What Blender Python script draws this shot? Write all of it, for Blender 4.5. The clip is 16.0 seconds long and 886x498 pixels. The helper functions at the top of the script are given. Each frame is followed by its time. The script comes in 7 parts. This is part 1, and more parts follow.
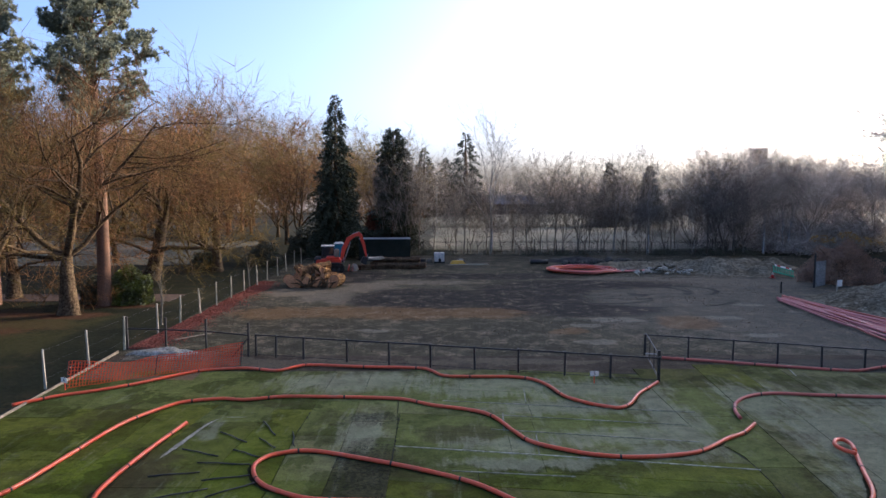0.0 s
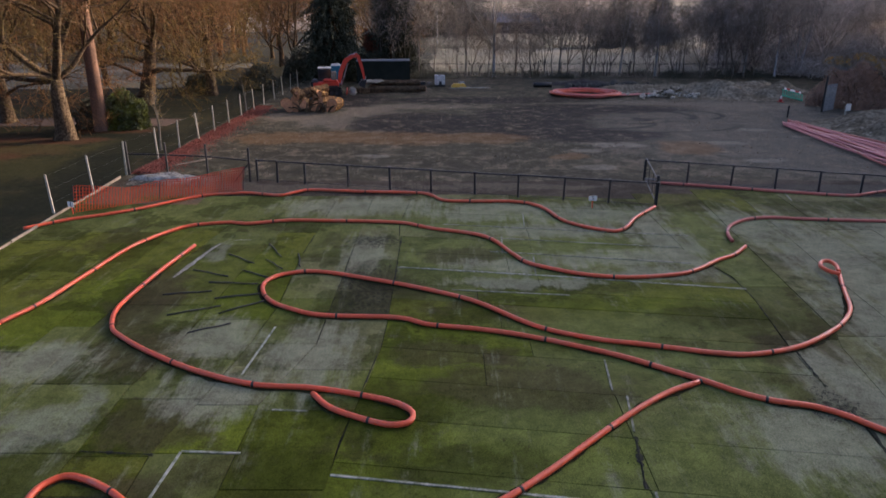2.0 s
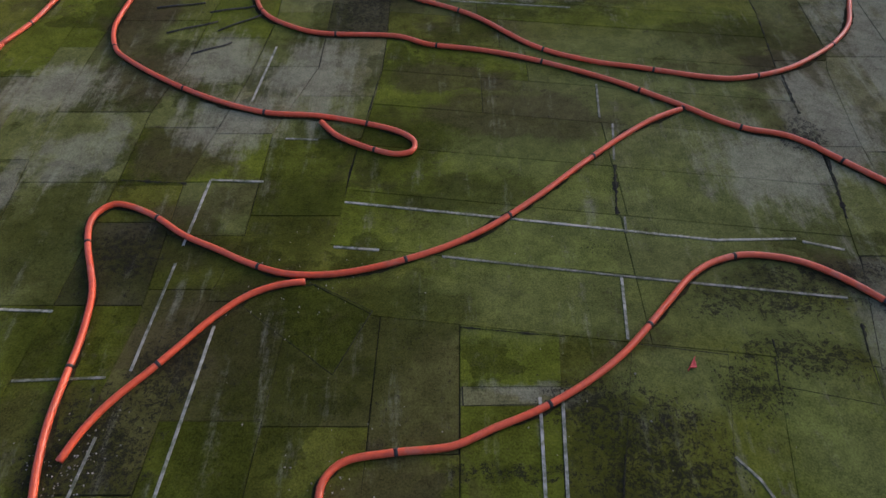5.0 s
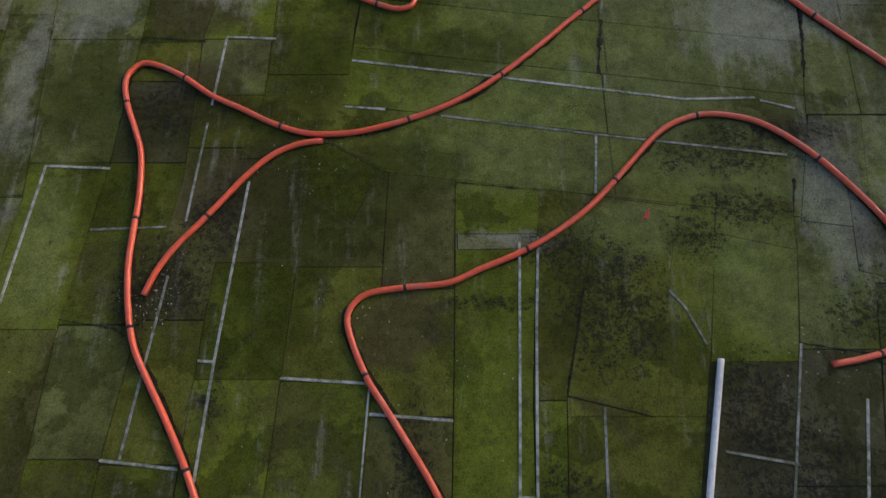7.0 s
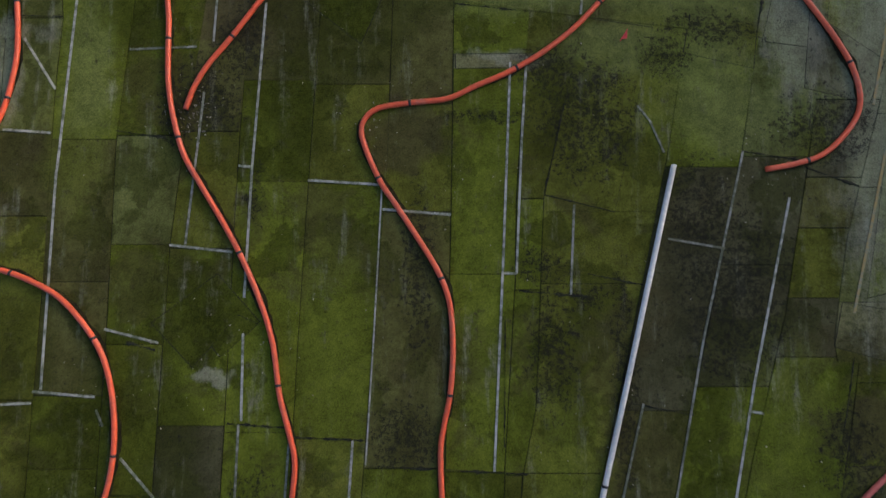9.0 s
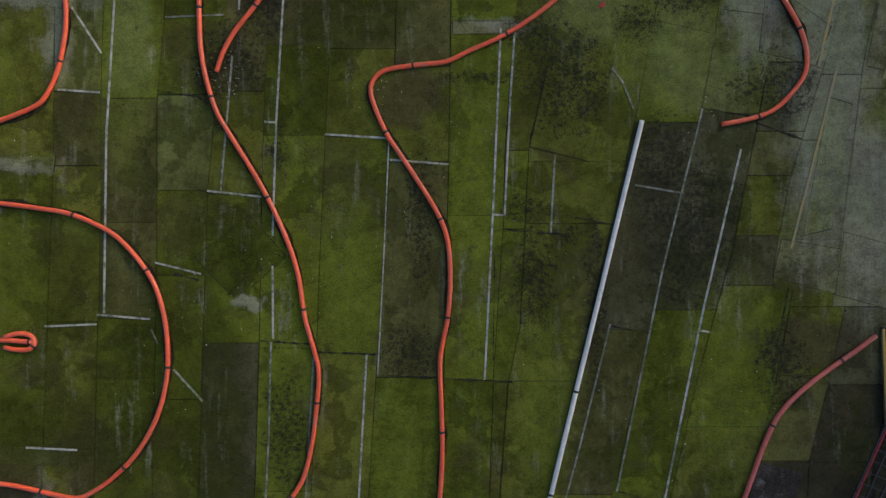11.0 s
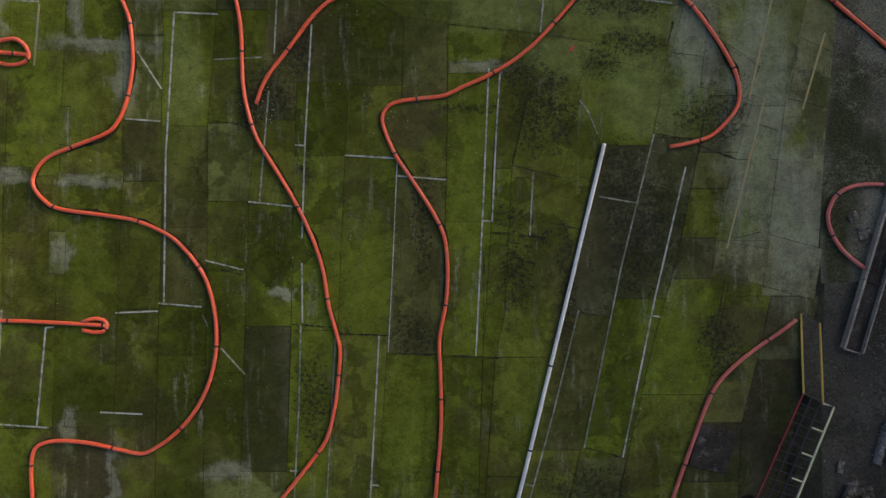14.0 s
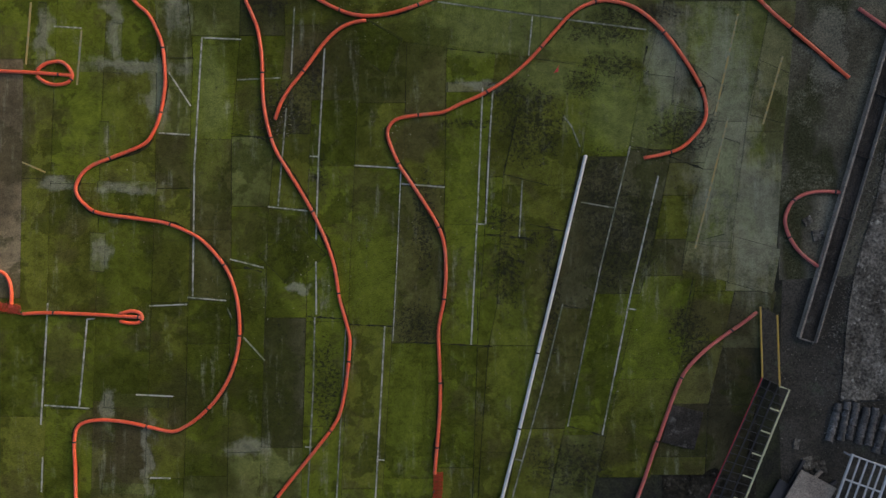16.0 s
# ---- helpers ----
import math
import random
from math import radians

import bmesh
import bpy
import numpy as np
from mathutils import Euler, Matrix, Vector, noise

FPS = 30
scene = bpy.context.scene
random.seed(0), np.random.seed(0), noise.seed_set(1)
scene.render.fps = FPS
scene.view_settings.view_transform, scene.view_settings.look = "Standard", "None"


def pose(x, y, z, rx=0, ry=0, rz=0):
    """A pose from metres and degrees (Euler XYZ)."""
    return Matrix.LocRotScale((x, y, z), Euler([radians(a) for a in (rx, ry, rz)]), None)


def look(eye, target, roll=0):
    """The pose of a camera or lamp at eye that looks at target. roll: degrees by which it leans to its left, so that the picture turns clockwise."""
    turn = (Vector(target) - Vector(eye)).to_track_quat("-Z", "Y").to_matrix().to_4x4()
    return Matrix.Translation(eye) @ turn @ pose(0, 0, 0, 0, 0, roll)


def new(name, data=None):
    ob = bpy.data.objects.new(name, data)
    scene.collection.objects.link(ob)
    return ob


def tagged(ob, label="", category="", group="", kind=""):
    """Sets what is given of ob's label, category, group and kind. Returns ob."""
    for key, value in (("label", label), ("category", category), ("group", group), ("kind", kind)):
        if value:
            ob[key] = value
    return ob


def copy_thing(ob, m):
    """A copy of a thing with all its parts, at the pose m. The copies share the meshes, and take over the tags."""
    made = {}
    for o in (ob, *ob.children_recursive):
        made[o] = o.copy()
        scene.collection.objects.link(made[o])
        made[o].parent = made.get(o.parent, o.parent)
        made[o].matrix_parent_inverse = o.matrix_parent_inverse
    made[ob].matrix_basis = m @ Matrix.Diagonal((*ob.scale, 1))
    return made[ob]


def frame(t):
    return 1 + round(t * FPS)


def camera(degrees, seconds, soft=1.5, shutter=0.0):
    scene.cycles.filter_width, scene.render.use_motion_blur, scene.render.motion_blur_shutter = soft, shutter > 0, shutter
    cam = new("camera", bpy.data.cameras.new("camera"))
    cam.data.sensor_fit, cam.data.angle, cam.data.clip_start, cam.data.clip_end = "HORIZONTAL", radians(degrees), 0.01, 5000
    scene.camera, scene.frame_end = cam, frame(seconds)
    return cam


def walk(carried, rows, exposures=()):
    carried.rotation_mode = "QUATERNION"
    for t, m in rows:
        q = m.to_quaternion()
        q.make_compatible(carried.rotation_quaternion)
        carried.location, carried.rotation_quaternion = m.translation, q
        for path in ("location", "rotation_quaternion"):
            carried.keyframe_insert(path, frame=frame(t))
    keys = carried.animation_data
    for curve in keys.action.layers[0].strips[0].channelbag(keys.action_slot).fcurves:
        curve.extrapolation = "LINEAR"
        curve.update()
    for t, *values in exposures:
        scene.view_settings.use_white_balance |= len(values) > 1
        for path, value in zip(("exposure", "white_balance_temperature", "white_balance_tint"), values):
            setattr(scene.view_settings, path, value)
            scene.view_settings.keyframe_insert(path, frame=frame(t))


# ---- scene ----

# ---------- camera: a drone that tilts down, then climbs straight up ----------
cam = camera(66.04, 16.0, shutter=0.3)
PATH = [
    (0.0, 0.0, 0.0, 8.70, 0.20, -5.26), (0.5, 0.0, 0.01, 8.70, 0.22, -6.46), (1.0, 0.0, 0.02, 8.70, 0.26, -10.48),
    (1.5, 0.005, 0.02, 8.70, 0.26, -15.17), (2.0, 0.005, 0.0, 8.70, 0.25, -19.87), (2.5, 0.0, -0.02, 8.70, 0.23, -24.51),
    (3.0, -0.01, -0.055, 8.71, 0.19, -29.15), (3.5, -0.025, -0.065, 8.82, 0.165, -34.02), (4.0, -0.04, -0.105, 9.32, 0.115, -38.45),
    (4.2, -0.04, -0.125, 9.55, 0.09, -40.22), (5.25, -0.02, -0.075, 11.08, 0.0, -50.3), (6.3, 0.012, -0.02, 12.64, -0.09, -60.06),
    (6.5, 0.01, -0.026, 12.94, -0.08, -61.87), (7.0, -0.007, -0.047, 13.635, -0.075, -66.37), (7.5, -0.018, -0.085, 14.32, -0.08, -70.89),
    (8.0, -0.02, -0.135, 15.03, -0.08, -75.36), (8.5, -0.008, -0.187, 15.72, -0.06, -79.81), (9.0, 0.006, -0.236, 16.41, -0.03, -84.34),
    (9.5, 0.018, -0.27, 17.11, -0.02, -88.95), (9.7, 0.022, -0.26, 17.39, -0.04, -89.9), (10.7, 0.035, -0.18, 18.81, -0.08, -90.0),
    (12.0, 0.052, -0.12, 20.66, -0.12, -90.05), (13.0, 0.071, -0.145, 22.07, -0.16, -90.03), (14.0, 0.086, -0.167, 23.48, -0.15, -89.98),
    (15.0, 0.104, -0.172, 24.88, -0.13, -89.97), (16.0, 0.132, -0.172, 26.31, -0.13, -89.97),
]
EXPOSURES = [(0.0, 1.18, 5450, 14), (1.0, 1.21, 5650, 17), (3.5, 1.17, 6050, 23), (8.0, 0.95, 6050, 14), (16.0, 0.93, 6400, 9)]
walk(cam, [(t, pose(x, y, z, 90 + pitch, 0, yaw)) for t, x, y, z, yaw, pitch in PATH], EXPOSURES)

# ---------- light: low sun from ahead and to the right, behind the wood ----------
SUN_AZ, SUN_EL = radians(57), radians(13.5)          # azimuth clockwise from +y
world = bpy.data.worlds.new("world")
scene.world = world
world.use_nodes = True
wn = world.node_tree.nodes
sky = wn.new("ShaderNodeTexSky")
sky.sky_type, sky.sun_disc = "NISHITA", False
sky.sun_elevation, sky.sun_rotation = SUN_EL, SUN_AZ
sky.air_density, sky.dust_density, sky.ozone_density = 0.5, 4.5, 1.5
wn["Background"].inputs["Strength"].default_value = 0.22
world.node_tree.links.new(sky.outputs[0], wn["Background"].inputs[0])
sun = new("sun", bpy.data.lights.new("sun", "SUN"))
sun.data.energy, sun.data.angle, sun.data.color = 5.0, radians(0.6), (1.0, 0.76, 0.50)
sd = Vector((math.sin(SUN_AZ) * math.cos(SUN_EL), math.cos(SUN_AZ) * math.cos(SUN_EL), math.sin(SUN_EL)))
sun.matrix_world = look(sd * 100, (0, 0, 0))


# ---------- mesh building ----------
class MB:
    """Collects vertices and faces for one mesh."""

    def __init__(self):
        self.v, self.f = [], []

    def add(self, vs, fs):
        n = len(self.v)
        self.v += [tuple(p) for p in vs]
        self.f += [tuple(i + n for i in f) for f in fs]
        return self

    def box(self, c, s, rz=0.0, rx=0.0, ry=0.0, taper=1.0, bevel=0.0):
        hx, hy, hz = s[0] / 2, s[1] / 2, s[2] / 2
        m = pose(c[0], c[1], c[2], rx, ry, rz)
        if bevel <= 0:
            vs = [m @ Vector((x * hx * (taper if z > 0 else 1), y * hy * (taper if z > 0 else 1), z * hz)) for z in (-1, 1) for x, y in ((-1, -1), (1, -1), (1, 1), (-1, 1))]
            return self.add(vs, [(3, 2, 1, 0), (4, 5, 6, 7), (0, 1, 5, 4), (1, 2, 6, 5), (2, 3, 7, 6), (3, 0, 4, 7)])
        b = bevel
        rings = [(hx - b, hy - b, -hz), (hx, hy, -hz + b), (hx, hy, hz - b), (hx - b, hy - b, hz)]
        vs, fs = [], []
        for rx_, ry_, z in rings:
            k = taper if z > 0 else 1
            vs += [m @ Vector((x * rx_ * k, y * ry_ * k, z)) for x, y in ((-1, -1), (1, -1), (1, 1), (-1, 1))]
        for r in range(3):
            for i in range(4):
                j = (i + 1) % 4
                fs.append((r * 4 + i, r * 4 + j, r * 4 + 4 + j, r * 4 + 4 + i))
        fs += [(3, 2, 1, 0), (12, 13, 14, 15)]
        return self.add(vs, fs)

    def tube(self, pts, radii, sides=6, caps=True):
        pts = [Vector(p) for p in pts]
        if not isinstance(radii, (list, tuple)):
            radii = [radii] * len(pts)
        vs, fs, u = [], [], None
        for i, p in enumerate(pts):
            d = (pts[min(i + 1, len(pts) - 1)] - pts[max(i - 1, 0)]).normalized()
            if u is None:
                u = d.orthogonal().normalized()
            u = (u - d * u.dot(d))
            u = u.normalized() if u.length > 1e-6 else d.orthogonal().normalized()
            w = d.cross(u)
            vs += [p + (u * math.cos(a) + w * math.sin(a)) * radii[i] for a in (2 * math.pi * k / sides for k in range(sides))]
        for i in range(len(pts) - 1):
            for k in range(sides):
                j = (k + 1) % sides
                fs.append((i * sides + k, i * sides + j, i * sides + sides + j, i * sides + sides + k))
        if caps:
            fs += [tuple(range(sides - 1, -1, -1)), tuple(range((len(pts) - 1) * sides, len(pts) * sides))]
        return self.add(vs, fs)

    def quadslab(self, corners, z0, z1, inset=0.0):
        """A flat slab over four corners, counter-clockwise, with a small chamfer."""
        c = sum((Vector((*p, 0)) for p in corners), Vector()) / 4
        top = [(Vector((*p, 0)) - c) for p in corners]
        low = [c + v + Vector((0, 0, z0)) for v in top]
        mid = [c + v + Vector((0, 0, z1 - inset * 0.5)) for v in top]
        up = [c + v * (1 - inset / max(v.length, 0.05)) + Vector((0, 0, z1)) for v in top]
        fs = [(8, 9, 10, 11)]
        for r in (0, 4):
            for i in range(4):
                j = (i + 1) % 4
                fs.append((r + i, r + j, r + 4 + j, r + 4 + i))
        return self.add(low + mid + up, fs)

    def mesh(self, name, smooth=False):
        me = bpy.data.meshes.new(name)
        me.from_pydata(self.v, [], self.f)
        if smooth:
            me.polygons.foreach_set("use_smooth", [True] * len(me.polygons))
        me.update()
        return me


def part(name, mb, mat, parent=None, label="", smooth=False):
    ob = new(name, mb.mesh(name, smooth))
    ob.data.materials.append(mat)
    ob.parent = parent
    return tagged(ob, label)


def thing(name, label, category, at=(0, 0, 0), rz=0.0, group="", kind=""):
    ob = new(name)
    ob.empty_display_size = 0.2
    ob.matrix_basis = pose(at[0], at[1], at[2], 0, 0, rz)
    return tagged(ob, label, category, group, kind)


def solo(name, mb, mat, label, category, at=(0, 0, 0), rz=0.0, group="", kind="", smooth=False):
    ob = part(name, mb, mat, None, label, smooth)
    ob.matrix_basis = pose(at[0], at[1], at[2], 0, 0, rz)
    return tagged(ob, label, category, group, kind)


def spline(pts, step=0.12):
    """A smooth line through the points, at even short steps."""
    P = [np.array(p, float) for p in pts]
    P = [2 * P[0] - P[1]] + P + [2 * P[-1] - P[-2]]
    out = []
    for i in range(1, len(P) - 2):
        a, b, c, d = P[i - 1:i + 3]
        n = max(2, int(np.linalg.norm(c - b) / step))
        for k in range(n):
            t = k / n
            out.append(0.5 * (2 * b + (c - a) * t + (2 * a - 5 * b + 4 * c - d) * t * t + (3 * b - a - 3 * c + d) * t ** 3))
    out.append(P[-2])
    return out


# ---------- materials ----------
def material(name, rough=0.8, metal=0.0):
    m = bpy.data.materials.new(name)
    m.use_nodes = True
    b = m.node_tree.nodes["Principled BSDF"]
    b.inputs["Roughness"].default_value, b.inputs["Metallic"].default_value = rough, metal
    b.inputs["Specular IOR Level"].default_value = 0.02 if rough >= 0.93 else (0.12 if rough >= 0.8 else 0.4)
    return m, m.node_tree.nodes, m.node_tree.links, b


def noise_node(n, l, scale, detail=4.0, rough=0.6, vec=None, stretch=None):
    t = n.new("ShaderNodeTexNoise")
    t.inputs["Scale"].default_value, t.inputs["Detail"].default_value, t.inputs["Roughness"].default_value = scale, detail, rough
    if stretch:
        mp = n.new("ShaderNodeMapping")
        mp.inputs["Scale"].default_value = stretch
        l.new(vec, mp.inputs[0])
        vec = mp.outputs[0]
    if vec:
        l.new(vec, t.inputs["Vector"])
    return t.outputs[0]


def ramp(n, l, src, lo, hi):
    r = n.new("ShaderNodeMapRange")
    r.interpolation_type = "SMOOTHSTEP"
    r.inputs[1].default_value, r.inputs[2].default_value = lo, hi
    l.new(src, r.inputs[0])
    return r.outputs[0]


def calc(n, l, op, a, b):
    c = n.new("ShaderNodeMath")
    c.operation = op
    for k, s in enumerate((a, b)):
        if isinstance(s, (int, float)):
            c.inputs[k].default_value = s
        else:
            l.new(s, c.inputs[k])
    return c.outputs[0]


def mixc(n, l, fac, a, b):
    x = n.new("ShaderNodeMix")
    x.data_type = "RGBA"
    for k, s in ((0, fac), (6, a), (7, b)):
        if isinstance(s, (int, float)):
            x.inputs[k].default_value = s
        elif isinstance(s, tuple):
            x.inputs[k].default_value = (*s, 1)
        else:
            l.new(s, x.inputs[k])
    return x.outputs[2]


def bump(n, l, b, src, strength, dist):
    u = n.new("ShaderNodeBump")
    u.inputs["Strength"].default_value, u.inputs["Distance"].default_value = strength, dist
    l.new(src, u.inputs["Height"])
    l.new(u.outputs[0], b.inputs["Normal"])


def mottled(name, a, b2, scale, rough=0.85, fine=None, c=None, metal=0.0, relief=0.3, dist=0.01, world_space=False, vary=0.0, grain=0.85):
    """Two colours in large patches, a fine grain, and if c is given a third colour in scattered stains."""
    m, n, l, b = material(name, rough, metal)
    vec = n.new("ShaderNodeNewGeometry").outputs["Position"] if world_space else n.new("ShaderNodeTexCoord").outputs["Object"]
    big = noise_node(n, l, scale, 5, 0.65, vec)
    fin = noise_node(n, l, fine or scale * 14, 3, 0.6, vec)
    col = mixc(n, l, ramp(n, l, big, 0.35, 0.65), a, b2)
    if c:
        st = noise_node(n, l, scale * 2.7, 6, 0.7, vec)
        col = mixc(n, l, ramp(n, l, st, 0.55, 0.68), col, c)
    dk = calc(n, l, "MULTIPLY_ADD", ramp(n, l, fin, 0.28, 0.72), grain)
    n[dk.node.name].inputs[2].default_value = 1 - grain / 2
    if vary:
        oi = n.new("ShaderNodeObjectInfo").outputs["Random"]
        k = calc(n, l, "MULTIPLY_ADD", oi, vary)
        n[k.node.name].inputs[2].default_value = 1 - vary / 2
        dk = calc(n, l, "MULTIPLY", dk, k)
    x = n.new("ShaderNodeVectorMath")
    x.operation = "SCALE"
    l.new(col, x.inputs[0])
    l.new(dk, x.inputs["Scale"])
    l.new(x.outputs[0], b.inputs["Base Color"])
    bump(n, l, b, fin, relief, dist)
    return m


def blobs(n, l, vec, items):
    """Soft round stains (x, y, half width, half depth): 1 in their middle, 0 at their rim."""
    out = None
    for x, y, rx, ry in items:
        mp = n.new("ShaderNodeMapping")
        mp.vector_type = "TEXTURE"
        mp.inputs["Location"].default_value, mp.inputs["Scale"].default_value = (x, y, 0), (rx * 1.35, ry * 1.35, 50)
        g = n.new("ShaderNodeTexGradient")
        g.gradient_type = "SPHERICAL"
        l.new(vec, mp.inputs[0])
        l.new(mp.outputs[0], g.inputs[0])
        out = g.outputs["Fac"] if out is None else calc(n, l, "MAXIMUM", out, g.outputs["Fac"])
    return out


def warped(n, l, vec, scale, amount):
    t = n.new("ShaderNodeTexNoise")
    t.inputs["Scale"].default_value, t.inputs["Detail"].default_value = scale, 4.0
    l.new(vec, t.inputs["Vector"])
    c = n.new("ShaderNodeVectorMath")
    c.operation = "MULTIPLY_ADD"
    l.new(t.outputs["Color"], c.inputs[0])
    c.inputs[1].default_value = (amount, amount, 0)
    l.new(vec, c.inputs[2])
    d = n.new("ShaderNodeVectorMath")
    d.operation = "SUBTRACT"
    l.new(c.outputs[0], d.inputs[0])
    d.inputs[1].default_value = (amount / 2, amount / 2, 0)
    return d.outputs[0]


MOSS = [(-0.4, 14.8, 2.2, 1.5), (3.4, 17.2, 3, 1.1), (5, 18.6, 3, 0.9), (1.2, 9.4, 2.5, 0.8), (5.6, 24.2, 2.2, 1.0), (7.2, 19.3, 2.2, 1.0),
        (-6.2, 19.4, 2.4, 2.2), (5.0, 11.9, 0.9, 0.8), (8.9, -2.9, 0.8, 1.6), (-7.5, 22.4, 2.5, 2.2), (8.1, -3.8, 1.4, 3.2), (2.9, -4.5, 1, 3), (-1.3, -6.2, 0.9, 2.5), (6, 5.5, 1.3, 2.2), (-9, 5, 0.9, 3),
        (-2.6, -1, 0.9, 3), (-13, 4.5, 1.3, 2.0), (1.0, 1.0, 0.8, 4), (5.0, 27.8, 3, 0.7), (11.4, 6.6, 0.6, 2.2), (10.5, 3.4, 0.7, 1.0), (11.9, 1.0, 0.4, 1.0), (10.2, 7.6, 0.5, 1.3), (12.2, 3.8, 0.35, 1.0), (9.2, 4.5, 0.6, 1.2)]
PALE = [(5.8, 13.6, 3.2, 1.8), (2.4, 12.6, 2.6, 1.4), (10.2, 24, 0.9, 6), (5.6, 7.9, 2.2, 0.9), (4.2, 6.4, 1.6, 0.8), (7.4, 4.6, 1.2, 1.0), (3.0, 10.2, 4.0, 2.4), (6.2, 12.2, 3.0, 2.6), (6.6, 5.6, 1.1, 1.9), (2.0, 8.3, 3.4, 1.0), (8.5, 5.6, 0.6, 1.7), (6.7, 7.7, 1.6, 0.8), (5.0, 15.0, 3.5, 1.6), (3.0, 23.0, 6.0, 3.0), (1.0, 28.0, 6.0, 2.5), (-8.8, 6.0, 0.7, 2.0), (10.6, 6.5, 0.9, 3.0), (5.0, 17.5, 3.5, 1.0)]
DEEP = [(-3.6, 5.9, 0.7, 0.9), (-11.5, -5.2, 2.2, 1.0), (-6.6, -5.4, 1.0, 2.2), (-5.6, 9.2, 1.8, 1.2), (-8.6, 10.6, 0.8, 1.4), (-3.4, 10.4, 1.0, 1.2), (-2.6, 7.3, 2.2, 1.1), (-7.6, 8.0, 0.9, 1.6), (-0.6, 8.0, 1.2, 0.7), (-8.9, -5.0, 1.0, 2.5), (-8.6, 9.8, 1.2, 1.2), (-6.2, -0.1, 1.1, 1.1), (-1.4, 13, 1.2, 1.3), (-3.4, 4.9, 0.8, 1.2), (-7.4, -3.2, 1.5, 2.5), (-10.4, -1, 1, 1.5), (-9, -9, 1.2, 1), (0.5, 11.3, 1.8, 0.6), (-2.2, 6.8, 1.5, 1.2), (3.5, 20.6, 3, 0.5), (8, 18.2, 1.5, 0.7)]
BROWN = [(8.5, 9.0, 1.1, 0.5), (-9.2, 19.2, 0.9, 2.2), (-8, 16, 1.3, 1.2), (2.0, 14.3, 2.4, 1), (-6, 9.9, 1, 1), (9.4, 16.1, 1.2, 0.9), (0.2, 16, 1.5, 0.6), (-6.3, 12.8, 1.2, 1), (-16.8, 4.5, 0.9, 3.5), (-11.8, -7.8, 0.9, 1.2),
         (-10, -5.8, 0.9, 1), (10.4, -2.9, 1.4, 0.7), (-0.9, 4.2, 0.9, 0.8), (-4.6, 7.4, 1.3, 1), (-13.4, -7, 0.6, 0.7), (0.6, 23.3, 1.4, 0.9)]
# frosted wear, with milky haze at the far right put into its colour
FROST_HAZE_A = [(7.9, 12.2, 1.5, 1.5), (8.6, 24.5, 1.2, 3.0), (12.4, 17, 1.2, 3.5), (6.5, 28.6, 3.5, 1.6), (12.4, 27, 1.2, 3), (-3.4, 29.9, 3.6, 1.6), (-5.8, 29.7, 2, 1.5), (4.7, 26.3, 3.2, 1.0), (6.2, 23.1, 3, 0.9), (13.9, 22, 2.0, 7), (7.6, 12.4, 1.4, 1.6), (-3.5, 16, 1.2, 2.2), (-6.3, 17.0, 1.3, 1.4),
           (-10.4, 15.4, 1.5, 1.2), (-3, 23.6, 0.9, 2.2), (9.8, 14.1, 1.2, 2.5), (-5.4, 14, 1.5, 1.2), (-5.6, -1.6, 0.5, 0.2), (18, 24, 3, 5), (1.2, 28.6, 2.5, 1.2), (3, 29.5, 4, 1.1), (7.2, 21.6, 2.2, 0.7), (2, 22.4, 2, 0.7), (8.4, 26.5, 1.0, 2.2), (2.6, 20.8, 3, 0.5)]
FROST_B = [(10.9, 4.5, 1.5, 6), (12.2, 0.8, 1.5, 3), (-11.7, 7, 2.2, 0.35), (-10.2, 10.8, 0.45, 3), (-9.0, 12.6, 0.9, 1.0), (-8.3, 13.3, 0.5, 1.5), (-13, -0.3, 0.4, 0.75), (-12, 2.2, 1.3, 0.25), (-14.8, 2.5, 0.7, 0.25), (-12.6, 8.6, 0.35, 1.4), (-15.2, 8.1, 0.35, 1.5),
           (-7.6, -7.8, 1.0, 0.45), (-10.9, 5.8, 0.5, 1.4), (8.8, 7.2, 1.0, 2.4), (-12.8, -6.3, 0.25, 0.8), (-11.3, -8, 0.25, 1.8), (1.6, 6.2, 1.2, 0.18), (-8.4, 23.6, 0.5, 1.3), (15.0, 4, 1.2, 4)]
ALGAE = [(8.3, 8.9, 0.8, 0.3), (8.9, 13.4, 0.5, 0.6), (-6.0, 5.3, 0.8, 0.7), (-6.4, 4.7, 0.5, 0.6), (-5.0, 6.6, 0.5, 0.7), (3.5, 4.7, 1.1, 1.3), (2.6, 5.9, 0.7, 0.5), (5.5, 6.2, 0.6, 0.5), (6.5, 7.0, 0.9, 0.35), (9.3, 4.4, 1.0, 0.7), (6.2, 2.2, 0.6, 1.2), (1.1, 4.65, 0.9, 0.12), (-0.9, -3.1, 0.6, 0.6), (3.6, 0.2, 0.35, 0.3), (2.4, 1.0, 0.6, 0.35),
         (-5.6, 5.1, 0.6, 0.7), (-4.6, 2.8, 0.2, 0.7), (4.3, -1.6, 0.22, 2.2), (7.0, 0.3, 1.0, 1.6), (9.6, -3.4, 0.6, 1.0), (-4.4, -5.4, 0.5, 1.4), (6.6, 8.2, 1.6, 0.4), (2.6, -1.0, 0.5, 1.4), (5.0, -8.6, 1.4, 0.8), (-0.6, 1.0, 0.3, 1.6),
         (7.0, 6.9, 0.8, 0.4), (6.9, 8.75, 0.9, 0.4), (-6.7, 9.5, 0.6, 0.6), (-2.5, 20.4, 0.8, 1.6), (-2.7, 24.9, 0.9, 0.6)]


